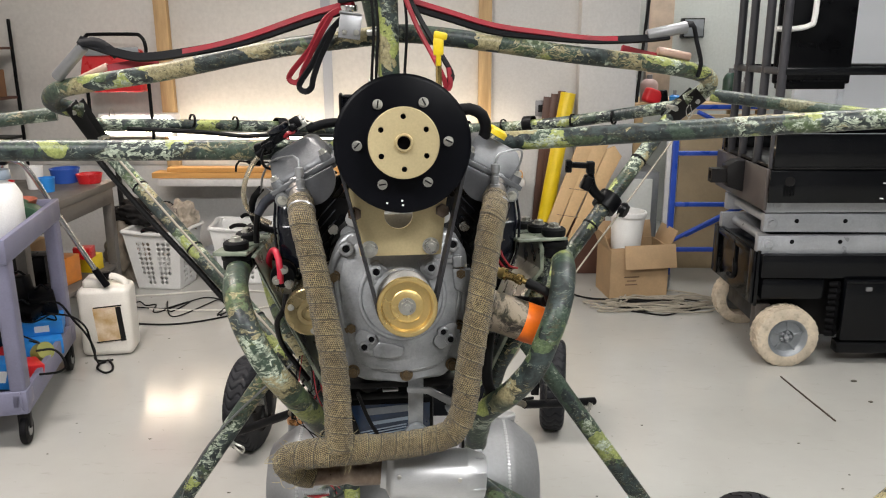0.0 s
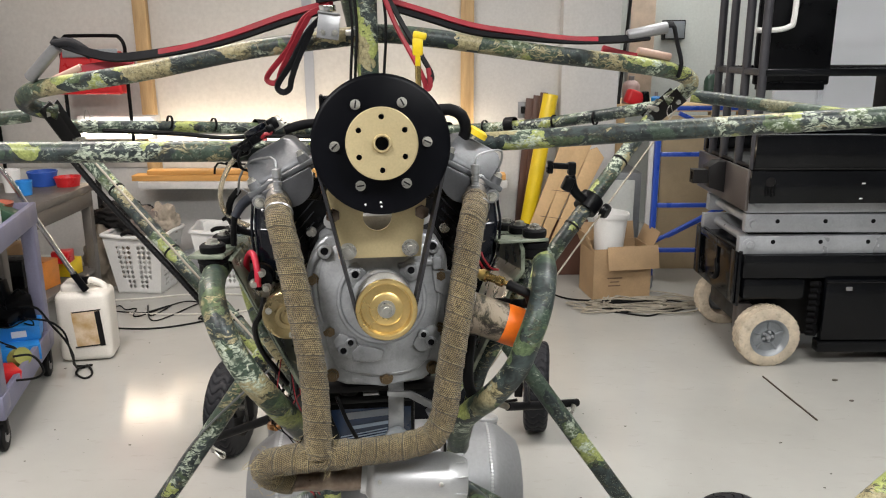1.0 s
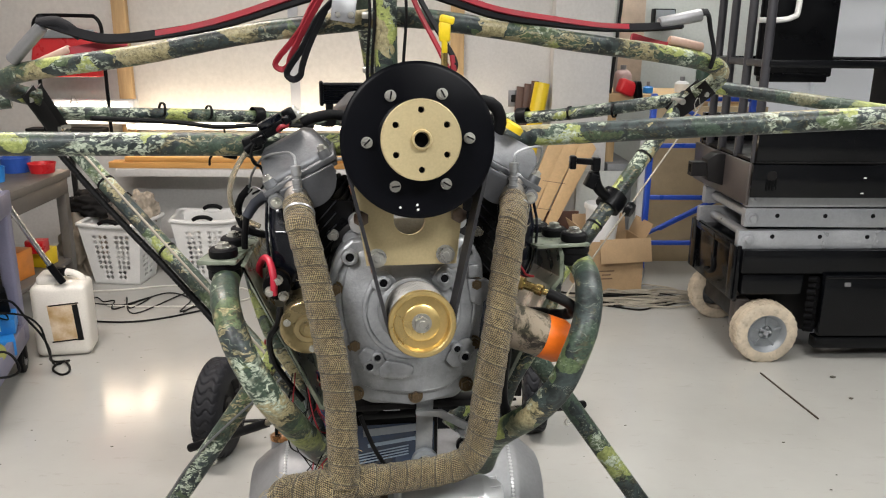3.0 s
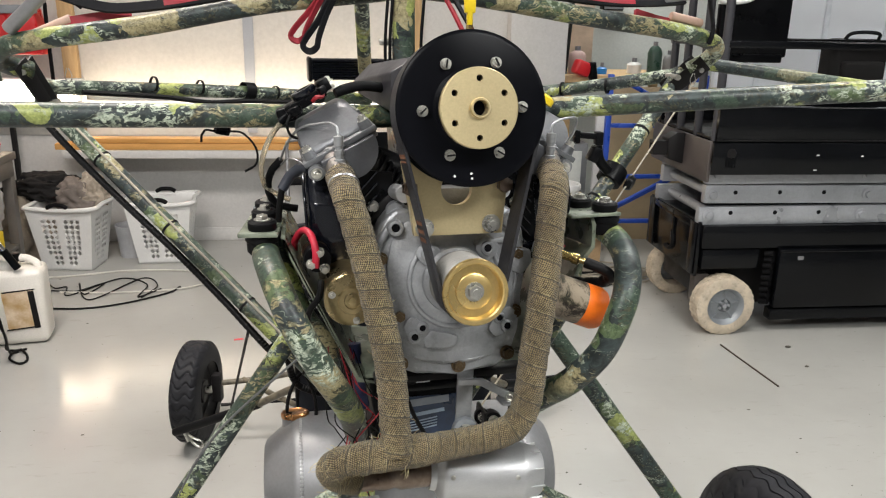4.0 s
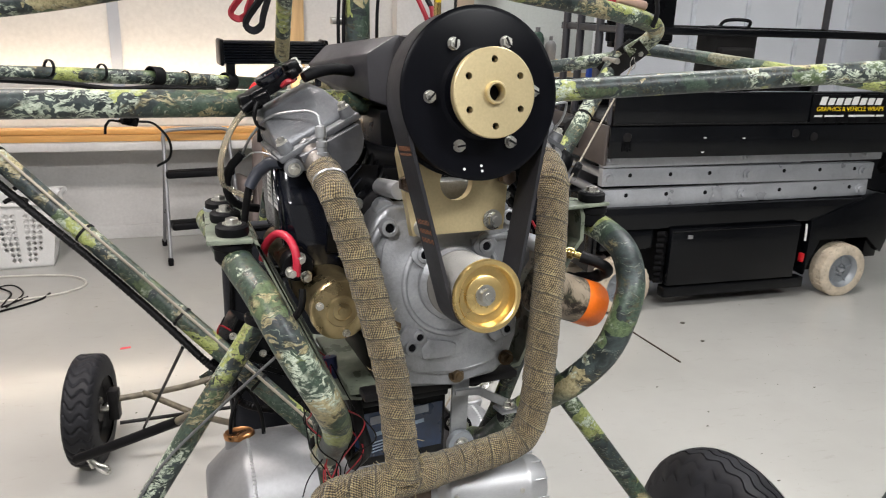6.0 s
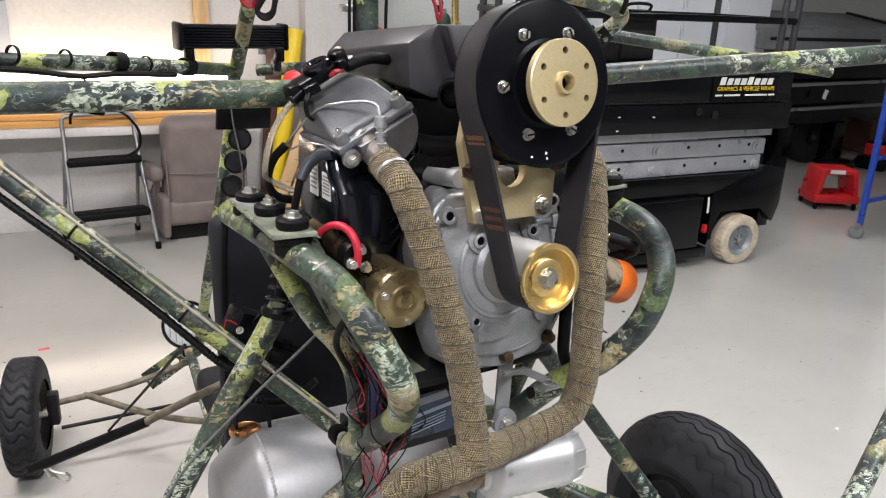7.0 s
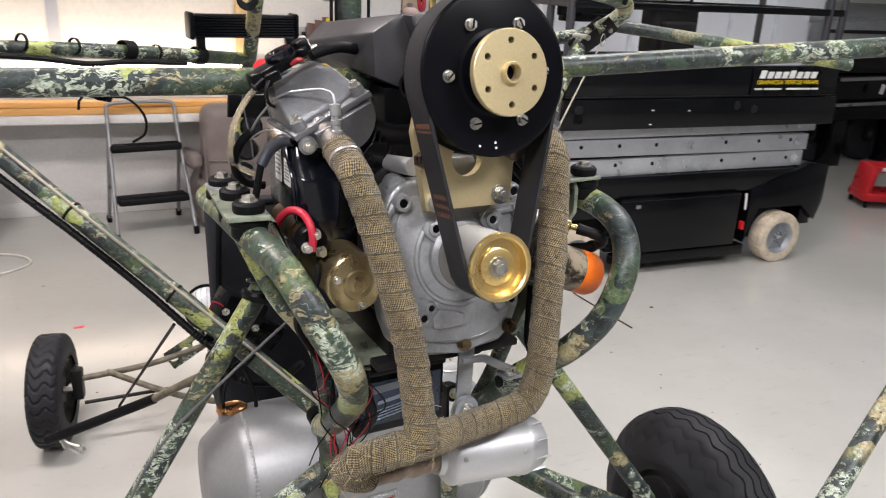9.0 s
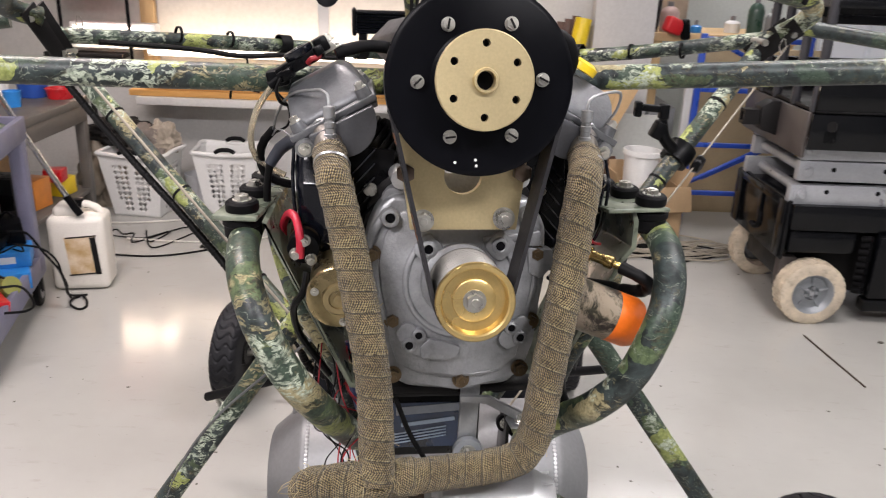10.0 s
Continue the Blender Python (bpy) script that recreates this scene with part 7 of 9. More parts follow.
part("hitch_socket", bm, LIFT_DARK, lift, "square dark steel socket")
part("hitch_bracket", prism([(1.455, 0.865), (1.445, 0.97), (1.49, 1.00), (1.534, 1.00), (1.534, 0.84)], 2.845, 2.935, 0.003), LIFT_DARK, lift)
# guard rails
for x, y in ((1.57, 3.173), (1.57, 3.003), (1.57, 2.79), (1.57, 2.586), (3.30, 2.585), (3.30, 3.22), (3.20, 2.585)):
    part("rail_post", cyl((x, y, 1.0), (x, y, 2.14), 0.0205, seg=20), RAIL_GREY, lift, "dark grey guard rail post")
for y in (2.585, 3.22):
    for z in (1.45, 2.10):
        part("guard_rail", box((1.75, 0.036, 0.036), (2.44, y, z), bev=0.006), LIFT_BLACK, lift)
part("end_rail", box((0.030, 0.62, 0.034), (1.57, 2.90, 1.45), bev=0.010), RAIL_GREY, lift)
part("end_rail", box((0.030, 0.62, 0.034), (3.30, 2.90, 1.45), bev=0.006), LIFT_DARK, lift)
ctrl = thing("control_case", "flat black control case with a pale bent handle", "control case", ROOM)
part("case_body", room_box(1.60, 1.955, 2.735, 2.79, 1.385, 2.05, bev=0.01), BLACK_PLASTIC, ctrl)
part("case_lower", room_box(1.62, 1.93, 2.725, 2.80, 1.360, 1.400, bev=0.006), BLACK_PLASTIC, ctrl)
part("case_handle", tube([(1.565, 2.70, 1.64), (1.65, 2.69, 1.64), (1.715, 2.69, 1.655), (1.735, 2.69, 1.70), (1.735, 2.69, 2.0)], 0.013, 12), LABEL_WHITE, ctrl, "bent pale grey handle")
sign = thing("advert_sign", "black sign panel with white and yellow printed bars", "sign", ROOM)
part("sign_plate", room_box(2.70, 3.19, 2.536, 2.5425, 1.005, 1.155, bev=0.002), BLACK_PLASTIC, sign)
bm = bmesh.new()
for k in range(8):
    x = 2.765 + 0.051 * k
    prism([(x - 0.024, 1.100), (x + 0.014, 1.100), (x + 0.024, 1.143 if k in (0, 4) else 1.136), (x - 0.014, 1.143 if k in (0, 4) else 1.136)], 2.5335, 2.5355, 0.0, bm=bm)
part("white_print", bm, LABEL_WHITE, sign, "slanting white block shapes")
part("yellow_print", lettering("GRAPHICS & VEHICLE WRAPS", 0.033, pose(2.945, 2.5345, 1.078)), YELLOW, sign, "yellow printed words")
bm = bmesh.new()
for x, w in ((2.745, 0.05), (2.845, 0.12), (3.025, 0.17), (3.145, 0.05)):
    box((w, 0.002, 0.010), (x, 2.5345, 1.043), bm=bm)
part("white_line", bm, LABEL_WHITE, sign, "small white printed bars")

# ---- left-hand side: cart, bench, jug, baskets ----
CARTM = pose(-1.525, 1.80, 0, 0, 0, 10.3)
cart = thing("utility_cart", "grey-blue two-shelf plastic utility cart loaded with tools", "utility cart", CARTM)


def tray(z0, z1, name):
    bm = bmesh.new()
    room_box(-0.48, 0.0, 0.0, 0.86, z0, z0 + 0.03, bm, 0.01)
    for x0, x1, y0, y1 in ((-0.48, -0.455, 0, 0.86), (-0.025, 0.0, 0, 0.86), (-0.455, -0.025, 0, 0.025), (-0.455, -0.025, 0.835, 0.86)):
        room_box(x0, x1, y0, y1, z0 + 0.012, z1, bm, 0.005)
    return part(name, bm, CART, cart)


tray(0.765, 0.865, "upper_tray")
tray(0.145, 0.245, "lower_tray")
for x, y in ((-0.45, 0.05), (-0.035, 0.05), (-0.45, 0.81), (-0.035, 0.81)):
    bm = box((0.062, 0.085, 0.56), (x, y, 0.50), bev=0.016, seg=3)
    box((0.075, 0.10, 0.09), (x, y, 0.205), bev=0.02, bm=bm)
    part("cart_leg", bm, CART, cart)
    c = part("caster", cyl((x - 0.014, y, 0.060), (x + 0.014, y, 0.060), 0.060, seg=28, bev=0.008), RUBBER, cart, "dark rubber caster")
    part("caster_hub", cyl((x - 0.017, y, 0.060), (x + 0.017, y, 0.060), 0.026, seg=20), GREY_TUBE, c)
    part("caster_fork", box((0.05, 0.03, 0.075), (x, y, 0.105), bev=0.006), LIFT_DARK, c)
spray = thing("sprayer_bottle", "white plastic sprayer bottle with a grey collar and black pump", "sprayer", CARTM)
part("bottle", lathe([(0, 0), (0.085, 0), (0.092, 0.01), (0.092, 0.17), (0.07, 0.215), (0.045, 0.225), (0.045, 0.24), (0, 0.24)], (-0.125, 0.415, 0.797), (0, 0, 1), 36), WHITE_PLASTIC, spray)
part("collar", cyl((-0.125, 0.415, 1.036), (-0.125, 0.415, 1.075), 0.060, 0.055, seg=28, bev=0.004), mat("grey_blue_collar", (0.22, 0.27, 0.33), 0.5), spray)
part("pump_head", box((0.09, 0.04, 0.03), (-0.115, 0.415, 1.108), bev=0.008, bm=cyl((-0.125, 0.415, 1.075), (-0.125, 0.415, 1.10), 0.02, seg=16)), BLACK_PLASTIC, spray)
t = thing("green_notebook", "dark green box leaning on the cart's upper shelf", "box", CARTM)
part("box", box((0.10, 0.16, 0.055), (-0.085, 0.66, 0.850), (0, 32, 12), 0.004), mat("dark_green_card", (0.018, 0.06, 0.03), 0.5), t)
t = thing("red_pan", "shallow red and tan pan on the cart", "pan", CARTM)
part("pan", lathe([(0, 0), (0.085, 0), (0.10, 0.03), (0.104, 0.03), (0.09, -0.004), (0, -0.004)], (-0.17, 0.75, 0.855), (0, 0, 1), 36), mat("terracotta_pan", (0.34, 0.10, 0.06), 0.5), t)
part("pan_base", cyl((-0.17, 0.75, 0.796), (-0.17, 0.75, 0.853), 0.07, seg=24), CLOTH, t)
for nm, at, rot, size, mtl, lab in (("hand_tool", (-0.36, 0.12, 0.805), (0, 0, 35), (0.20, 0.025, 0.02), BLACK_PLASTIC, "black hand tool lying on the cart"),
                                    ("hand_tool", (-0.22, 0.16, 0.805), (0, 0, 70), (0.16, 0.02, 0.018), STEEL_RAW, "steel spanner lying on the cart"),
                                    ("hand_tool", (-0.30, 0.20, 0.805), (0, 0, 12), (0.22, 0.02, 0.018), STEEL_RAW, "steel bar lying on the cart")):
    t = thing(nm, lab, "tool", CARTM)
    part("tool_body", box(size, at, rot, 0.006), mtl, t)
for at, rot, size, mtl, lab, nm in (((-0.105, 0.62, 0.215), (0, 0, 18), (0.19, 0.16, 0.075), CYAN_CARD, "blue printed carton on the lower shelf", "blue_carton"),
                                    ((-0.10, 0.70, 0.292), (4, 0, 8), (0.18, 0.14, 0.070), CYAN_CARD, "blue printed carton stacked on another", "blue_carton"),
                                    ((-0.15, 0.17, 0.27), (0, 14, 22), (0.15, 0.12, 0.11), CYAN_CARD, "light blue carton with a white square label", "blue_carton"),
                                    ((-0.085, 0.28, 0.225), (0, 10, 30), (0.13, 0.13, 0.08), RED_PLASTIC, "red plastic case on the lower shelf", "red_case"),
                                    ((-0.30, 0.20, 0.25), (0, 0, 5), (0.16, 0.30, 0.14), BLACK_PLASTIC, "black tool case on the lower shelf", "tool_case"),
                                    ((-0.32, 0.58, 0.24), (0, 0, -8), (0.20, 0.34, 0.12), BLACK_PLASTIC, "black tool case on the lower shelf", "tool_case"),
                                    ((-0.20, 0.42, 0.22), (0, 0, 40), (0.10, 0.16, 0.09), RED_PLASTIC, "red power tool body on the lower shelf", "power_tool")):
    t = thing(nm, lab, "carton" if "carton" in nm else "case", CARTM)
    b = part("body", box(size, at, rot, 0.005), mtl, t)
    if mtl is CYAN_CARD:
        off = pose(*at, *rot) @ Vector((0, -size[1] / 2 - 0.001, 0))
        part("label_patch", box((size[0] * 0.35, 0.001, size[2] * 0.45), off, rot), LABEL_WHITE, b, "white label patch")
# invented filler cases at random places, added to darken the lower shelf
rng = random.Random(31)
for k in range(9):
    sx, sy, sz = rng.uniform(0.06, 0.14), rng.uniform(0.06, 0.16), rng.uniform(0.05, 0.14)
    x, y = rng.uniform(-0.38, -0.10), rng.uniform(0.08, 0.78)
    t = thing("tool_case", "small filler case added to darken the clutter on the cart", "case", CARTM)
    part("case_body", box((sx, sy, sz), (x, y, 0.30 + sz / 2 + 0.04 * (k % 3)), (rng.uniform(-15, 15), rng.uniform(-15, 15), rng.uniform(0, 90)), 0.008), (BLACK_PLASTIC, LIFT_DARK, BLACK_PLASTIC, RED_PLASTIC)[k % 4], t)
    part("case_grip", tube([(x - 0.03, y, 0.30 + sz + 0.04 * (k % 3)), (x, y, 0.325 + sz + 0.04 * (k % 3)), (x + 0.03, y, 0.30 + sz + 0.04 * (k % 3))], 0.006, 8), BLACK_PLASTIC, t)
for k in (0, 3):
    t = thing("charger_lead", "thin black charger lead among the clutter on the cart", "cable", CARTM)
    pts = [(-0.2, 0.2 + 0.1 * k, 0.40), (-0.10, 0.22 + 0.1 * k, 0.42 - 0.02 * k), (-0.03, 0.26 + 0.11 * k, 0.37), (-0.02, 0.32 + 0.1 * k, 0.33), (-0.07, 0.36 + 0.1 * k, 0.33)]
    part("lead_cord", tube(pts, 0.0035, 8), CABLE, t)
t = thing("green_cup", "green and dark round tin on the lower shelf", "tin", CARTM)
part("tin", lathe([(0, 0), (0.04, 0), (0.045, 0.02), (0.04, 0.06), (0, 0.06)], (-0.06, 0.43, 0.24), (0.6, -0.5, 0.4), 24), mat("olive_yellow_tin", (0.24, 0.25, 0.06), 0.35), t)
t = thing("extension_cord", "black power cord hanging from the cart to the floor", "cord")
part("cord", tube([(-1.732, 2.45, 0.405), (-1.652, 2.45, 0.398), (-1.605, 2.47, 0.308), (-1.565, 2.50, 0.22), (-1.562, 2.56, 0.12), (-1.60, 2.65, 0.03), (-1.575, 2.685, 0.007), (-1.534, 2.695, 0.007), (-1.572, 2.66, 0.012), (-1.575, 2.60, 0.007), (-1.543, 2.555, 0.007), (-1.506, 2.53, 0.007), (-1.488, 2.56, 0.007), (-1.511, 2.63, 0.007), (-1.55, 2.68, 0.014)], 0.0055, 8), CABLE, t)
part("cord_strand", tube([(-1.70, 2.42, 0.36), (-1.60, 2.44, 0.335), (-1.545, 2.45, 0.279), (-1.537, 2.47, 0.20), (-1.548, 2.52, 0.12), (-1.58, 2.63, 0.02), (-1.56, 2.67, 0.006)], 0.0050, 8), CABLE, t)
part("cord_branch", tube([(-1.55, 1.97, 0.35), (-1.498, 2.0, 0.344), (-1.464, 2.0, 0.316), (-1.45, 2.0, 0.268), (-1.485, 2.0, 0.241), (-1.56, 1.99, 0.236)], 0.005, 8), CABLE, t)
t = thing("chrome_wand", "bent chrome wand standing in the jug", "wand")
part("wand", tube([(-1.555, 2.76, 0.40), (-1.70, 2.70, 0.74), (-1.80, 2.66, 0.985), (-1.845, 2.64, 1.045), (-1.90, 2.63, 1.05), (-1.93, 2.63, 0.99), (-1.935, 2.63, 0.93)], 0.013, 12), CHROME, t)
part("wand_grip", tube([(-1.545, 2.765, 0.385), (-1.59, 2.745, 0.48)], 0.018, 12), BLACK_PLASTIC, t)

JUGM = pose(-1.585, 2.845, 0, 0, 0, 6) @ Matrix.Scale(1.1, 4)
jug = thing("plastic_jug", "translucent white plastic jug with an orange label, on the floor", "jug", JUGM)
bm = box((0.235, 0.165, 0.335), (0, 0, 0.1705), bev=0.03, seg=4)
part("jug_body", bm, JUG, jug)
bm = box((0.10, 0.12, 0.05), (-0.04, 0, 0.352), bev=0.018, seg=3)
tube([(-0.02, 0, 0.345), (0.03, 0, 0.375), (0.085, 0, 0.35), (0.09, 0, 0.32)], 0.016, 12, bm=bm)
part("jug_shoulder", bm, JUG, jug)
part("jug_cap", cyl((0.0, 0.0, 0.360), (0.0, 0.0, 0.398), 0.028, seg=20, bev=0.004), BLACK_PLASTIC, jug)
lab = part("jug_label", box((0.125, 0.0015, 0.175), (0.02, -0.0835, 0.165), (0, -4, 0)), mat("orange_print", (0.70, 0.42, 0.14), 0.5, 0, 0.35, 14, c2=(0.78, 0.66, 0.50)), jug, "faded orange printed label")
part("label_edge", box((0.024, 0.001, 0.17), (0.072, -0.0848, 0.163), (0, -4, 0), bm=box((0.127, 0.001, 0.006), (0.02, -0.0848, 0.250), (0, -4, 0), bm=box((0.127, 0.001, 0.006), (0.02, -0.0848, 0.080), (0, -4, 0)))), LIFT_DARK, lab)


def basket(m, label):
    """A tapered laundry basket whose walls are pierced by diamond holes."""
    b = thing("laundry_basket", label, "basket", m, group="laundry baskets")
    H, b0, b1, t0, t1 = 0.40, 0.145, 0.12, 0.200, 0.165

    def at(side, u, v):
        z = v * H
        w, d = b0 + (t0 - b0) * v, b1 + (t1 - b1) * v
        return {0: (u * w, -d, z), 1: (w, u * d, z), 2: (-u * w, d, z), 3: (-w, -u * d, z)}[side]
    bm = bmesh.new()
    nu, nv = 11, 12
    for side in range(4):
        for i in range(nu):
            for j in range(nv):
                u0, u1, v0, v1 = -1 + 2 * i / nu, -1 + 2 * (i + 1) / nu, j / nv, (j + 1) / nv
                um, vm = (u0 + u1) / 2, (v0 + v1) / 2
                ring = [(u0, v0), (um, v0), (u1, v0), (u1, vm), (u1, v1), (um, v1), (u0, v1), (u0, vm)]
                out = [bm.verts.new(at(side, *q)) for q in ring]
                hole = 1 <= j < nv - 2 and i in (2, 3, 4, 6, 7, 8) and not (i in (2, 8) and j < 3)
                if hole:
                    k = 0.46
                    du, dv = (u1 - u0) * k, (v1 - v0) * k
                    inn = [(um - du / 2, vm - dv / 2), (um, vm - dv), (um + du / 2, vm - dv / 2), (um + du, vm), (um + du / 2, vm + dv / 2), (um, vm + dv), (um - du / 2, vm + dv / 2), (um - du, vm)]
                    iv = [bm.verts.new(at(side, *q)) for q in inn]
                    for a in range(8):
                        c = (a + 1) % 8
                        bm.faces.new((out[a], out[c], iv[c], iv[a]))
                else:
                    bm.faces.new(out)
    bm.faces.new([bm.verts.new(p) for p in ((-b0, -b1, 0.004), (b0, -b1, 0.004), (b0, b1, 0.004), (-b0, b1, 0.004))])
    bmesh.ops.remove_doubles(bm, verts=bm.verts, dist=0.0005)
    ob = part("basket_wall", bm, WHITE_PLASTIC, b)
    md = ob.modifiers.new("wall", "SOLIDIFY")
    md.thickness = 0.004
    pts = [(-t0, -t1, H), (0, -t1 - 0.004, H - 0.012), (t0, -t1, H), (t0 + 0.004, 0, H), (t0, t1, H), (0, t1 + 0.004, H - 0.012), (-t0, t1, H), (-t0 - 0.004, 0, H), (-t0, -t1, H)]
    part("rim", tube(pts, 0.014, 10, 0.02), WHITE_PLASTIC, b)
    for y in (-t1 - 0.004, t1 + 0.004):
        part("handle_grip", tube([(-0.06, y, H + 0.004), (-0.03, y, H + 0.022), (0.03, y, H + 0.022), (0.06, y, H + 0.004)], 0.014, 10, flat=0.8), RUBBER, b, "black rubber grip")
    return b


basket(ROOM @ pose(-1.895, 3.93, 0, 0, 0, -6), "white plastic laundry basket heaped with dark clothes")
basket(ROOM @ pose(-1.375, 4.05, 0, 0, 0, 3), "white plastic laundry basket, empty")
t = thing("storage_tub", "small translucent grey tub between the baskets", "tub", ROOM @ pose(-1.60, 4.12, 0))
part("tub", lathe([(0, 0), (0.075, 0), (0.095, 0.20), (0.098, 0.20), (0.098, 0.21), (0.09, 0.21), (0, 0.012)], (0, 0, 0), (0, 0, 1), 28), mat("grey_tub", (0.42, 0.43, 0.45), 0.4), t)


def heap(name, label, at, size, material, seed, parent=None):
    """A crumpled pile of cloth."""
    bm = bmesh.new()
    bmesh.ops.create_icosphere(bm, subdivisions=5, radius=1.0)
    for v in bm.verts:
        p = v.co.copy()
        d = noise.fractal(p * 1.6 + Vector((seed, 0, 0)), 0.9, 2.1, 4) * 0.30
        fold = abs(noise.noise(p * 3.2 + Vector((0, seed, 0)))) * 0.30
        v.co = Vector((p.x * size[0], p.y * size[1], p.z * size[2])) * (1 + d - fold)
    lo = min(v.co.z for v in bm.verts)
    for v in bm.verts:
        v.co.z = max(v.co.z, -size[2] * 0.75)
    bmesh.ops.translate(bm, verts=bm.verts, vec=(at[0], at[1], at[2]))
    t = thing(name, label, "cloth", ROOM)
    part("cloth", bm, material, t, sharp=80)


heap("dust_sheet", "crumpled tan dust sheet hanging beside the bench", (-2.20, 4.06, 0.21), (0.15, 0.15, 0.29), CLOTH, 1.0)
heap("dark_jacket", "dark crumpled jacket piled on the sheet", (-2.06, 4.05, 0.47), (0.22, 0.14, 0.10), CLOTH_DARK, 5.0)
heap("grey_towel", "grey-brown towel piled in the basket", (-1.86, 3.98, 0.42), (0.15, 0.11, 0.13), mat("grey_brown_towel", (0.20, 0.17, 0.15), 0.9, 0, 0.35, 12), 9.0)
heap("tan_towel", "tan towel draped over the basket edge", (-1.77, 3.99, 0.45), (0.10, 0.09, 0.12), CLOTH, 12.0)

BENCHM = ROOM
bench = thing("workbench", "grey steel workbench with cluttered top and lower shelf", "workbench", BENCHM)
part("bench_top", room_box(-3.15, -2.085, 2.60, 3.72, 0.71, 0.755, bev=0.004), GREY_BENCH, bench)
part("bench_apron", room_box(-2.125, -2.09, 2.64, 3.68, 0.62, 0.709, bev=0.003), GREY_BENCH, bench)
for x, y in ((-2.12, 2.65), (-2.12, 3.66), (-3.10, 2.65), (-3.10, 3.66)):
    part("bench_leg", box((0.055, 0.055, 0.71), (x, y, 0.355), bev=0.004), GREY_BENCH, bench)
part("bench_shelf", room_box(-3.12, -2.10, 2.63, 3.69, 0.20, 0.225, bev=0.003), GREY_BENCH, bench)
for x0, y0, sx, sy, sz, z, mtl, nm, lab in ((-2.22, 3.50, 0.14, 0.13, 0.10, 0.226, YELLOW, "yellow_carton", "yellow carton on the bench shelf"), (-2.18, 3.40, 0.10, 0.10, 0.07, 0.33, RED_PLASTIC, "red_carton", "red and orange carton on the bench shelf"),
                                            (-2.24, 3.24, 0.14, 0.14, 0.16, 0.226, mat("orange_carton_print", (0.62, 0.22, 0.04), 0.5), "orange_carton", "orange carton on the bench shelf"), (-2.30, 3.05, 0.18, 0.16, 0.22, 0.226, BLACK_PLASTIC, "black_case", "black case on the bench shelf"),
                                            (-2.35, 2.84, 0.16, 0.2, 0.14, 0.226, mat("maroon_case", (0.14, 0.02, 0.03), 0.5), "maroon_case", "maroon case on the bench shelf"), (-2.6, 3.4, 0.25, 0.3, 0.2, 0.226, CARDBOARD, "carton", "brown carton on the bench shelf")):
    t = thing(nm, lab, "box", ROOM)
    part("carton_body", box((sx, sy, sz), (x0, y0, z + sz / 2), (0, 0, 10 * math.sin(x0 * 40)), 0.004), mtl, t)
    part("carton_lid", box((sx * 0.98, sy * 0.3, 0.002), (x0, y0 - sy * 0.2, z + sz + 0.001), (0, 0, 10 * math.sin(x0 * 40))), mtl, t)
for x0, y0, r, h, mtl, nm, lab in ((-2.19, 3.60, 0.075, 0.055, RED_PLASTIC, "red_bowl", "round red plastic bowl on the bench"), (-2.35, 3.62, 0.085, 0.085, BLUE_PLASTIC, "blue_bowl", "round blue plastic bowl on the bench"),
                                   (-2.42, 3.40, 0.05, 0.13, WHITE_PLASTIC, "white_tub", "white plastic tub on the bench"), (-2.30, 3.30, 0.045, 0.08, CYAN_CARD, "blue_tin", "blue and white tin on the bench"),
                                   (-2.55, 3.25, 0.06, 0.16, LABEL_WHITE, "white_bottle", "white bottle on the bench"), (-2.40, 3.05, 0.05, 0.10, RED_PLASTIC, "red_tin", "red tin on the bench")):
    t = thing(nm, lab, "container", ROOM)
    part("bowl", lathe([(0, 0), (r * 0.85, 0), (r, h), (r * 0.95, h), (r * 0.8, 0.008), (0, 0.008)], (x0, y0, 0.756), (0, 0, 1), 28), mtl, t)
    part("bowl_rim", lathe([(r * 0.96, h - 0.004), (r * 1.03, h - 0.004), (r * 1.03, h + 0.003), (r * 0.96, h + 0.003)], (x0, y0, 0.756), (0, 0, 1), 28, closed=True), mtl, t)
rack = thing("shelf_rack", "black wire shelving rack with boxes against the wall", "shelving", ROOM)
for x, y in ((-2.98, 3.95), (-2.98, 4.35), (-3.55, 3.95), (-3.55, 4.35)):
    part("rack_post", cyl((x, y, 0), (x, y, 1.75), 0.012, seg=10), BLACK_PLASTIC, rack)
for z in (0.30, 0.62, 0.95, 1.22, 1.55):
    part("rack_shelf", room_box(-3.55, -2.98, 3.95, 4.35, z, z + 0.018, bev=0.002), BROWN_BOARD if z > 1 else LIFT_DARK, rack)
t = thing("brown_carton", "brown carton on the rack", "box", ROOM)
part("carton_body", room_box(-3.36, -3.0, 3.97, 4.25, 1.239, 1.42, bev=0.004), mat("brown_carton_card", (0.22, 0.11, 0.05), 0.7), t)
part("carton_tape", room_box(-3.22, -3.16, 3.968, 4.252, 1.4205, 1.422), CABLE_TAN, t)

worklight = thing("work_light", "red portable work lamp with a black tube frame, switched on", "work lamp", ROOM)
part("lamp_hood", prism([(-2.40, 1.55), (-2.05, 1.55), (-2.02, 1.27), (-2.46, 1.27)], 4.14, 4.30, 0.02, seg=3), RED_PLASTIC, worklight, "red lamp hood")
part("tube_frame", tube([(-2.42, 4.20, 0.9), (-2.42, 4.20, 1.45), (-2.42, 4.20, 1.58), (-2.39, 4.20, 1.635), (-2.34, 4.20, 1.645), (-2.08, 4.20, 1.645), (-2.03, 4.20, 1.635), (-2.00, 4.20, 1.58), (-2.00, 4.20, 1.45), (-2.00, 4.20, 0.9)], 0.012, 12), BLACK_PLASTIC, worklight, "bent black tube frame")
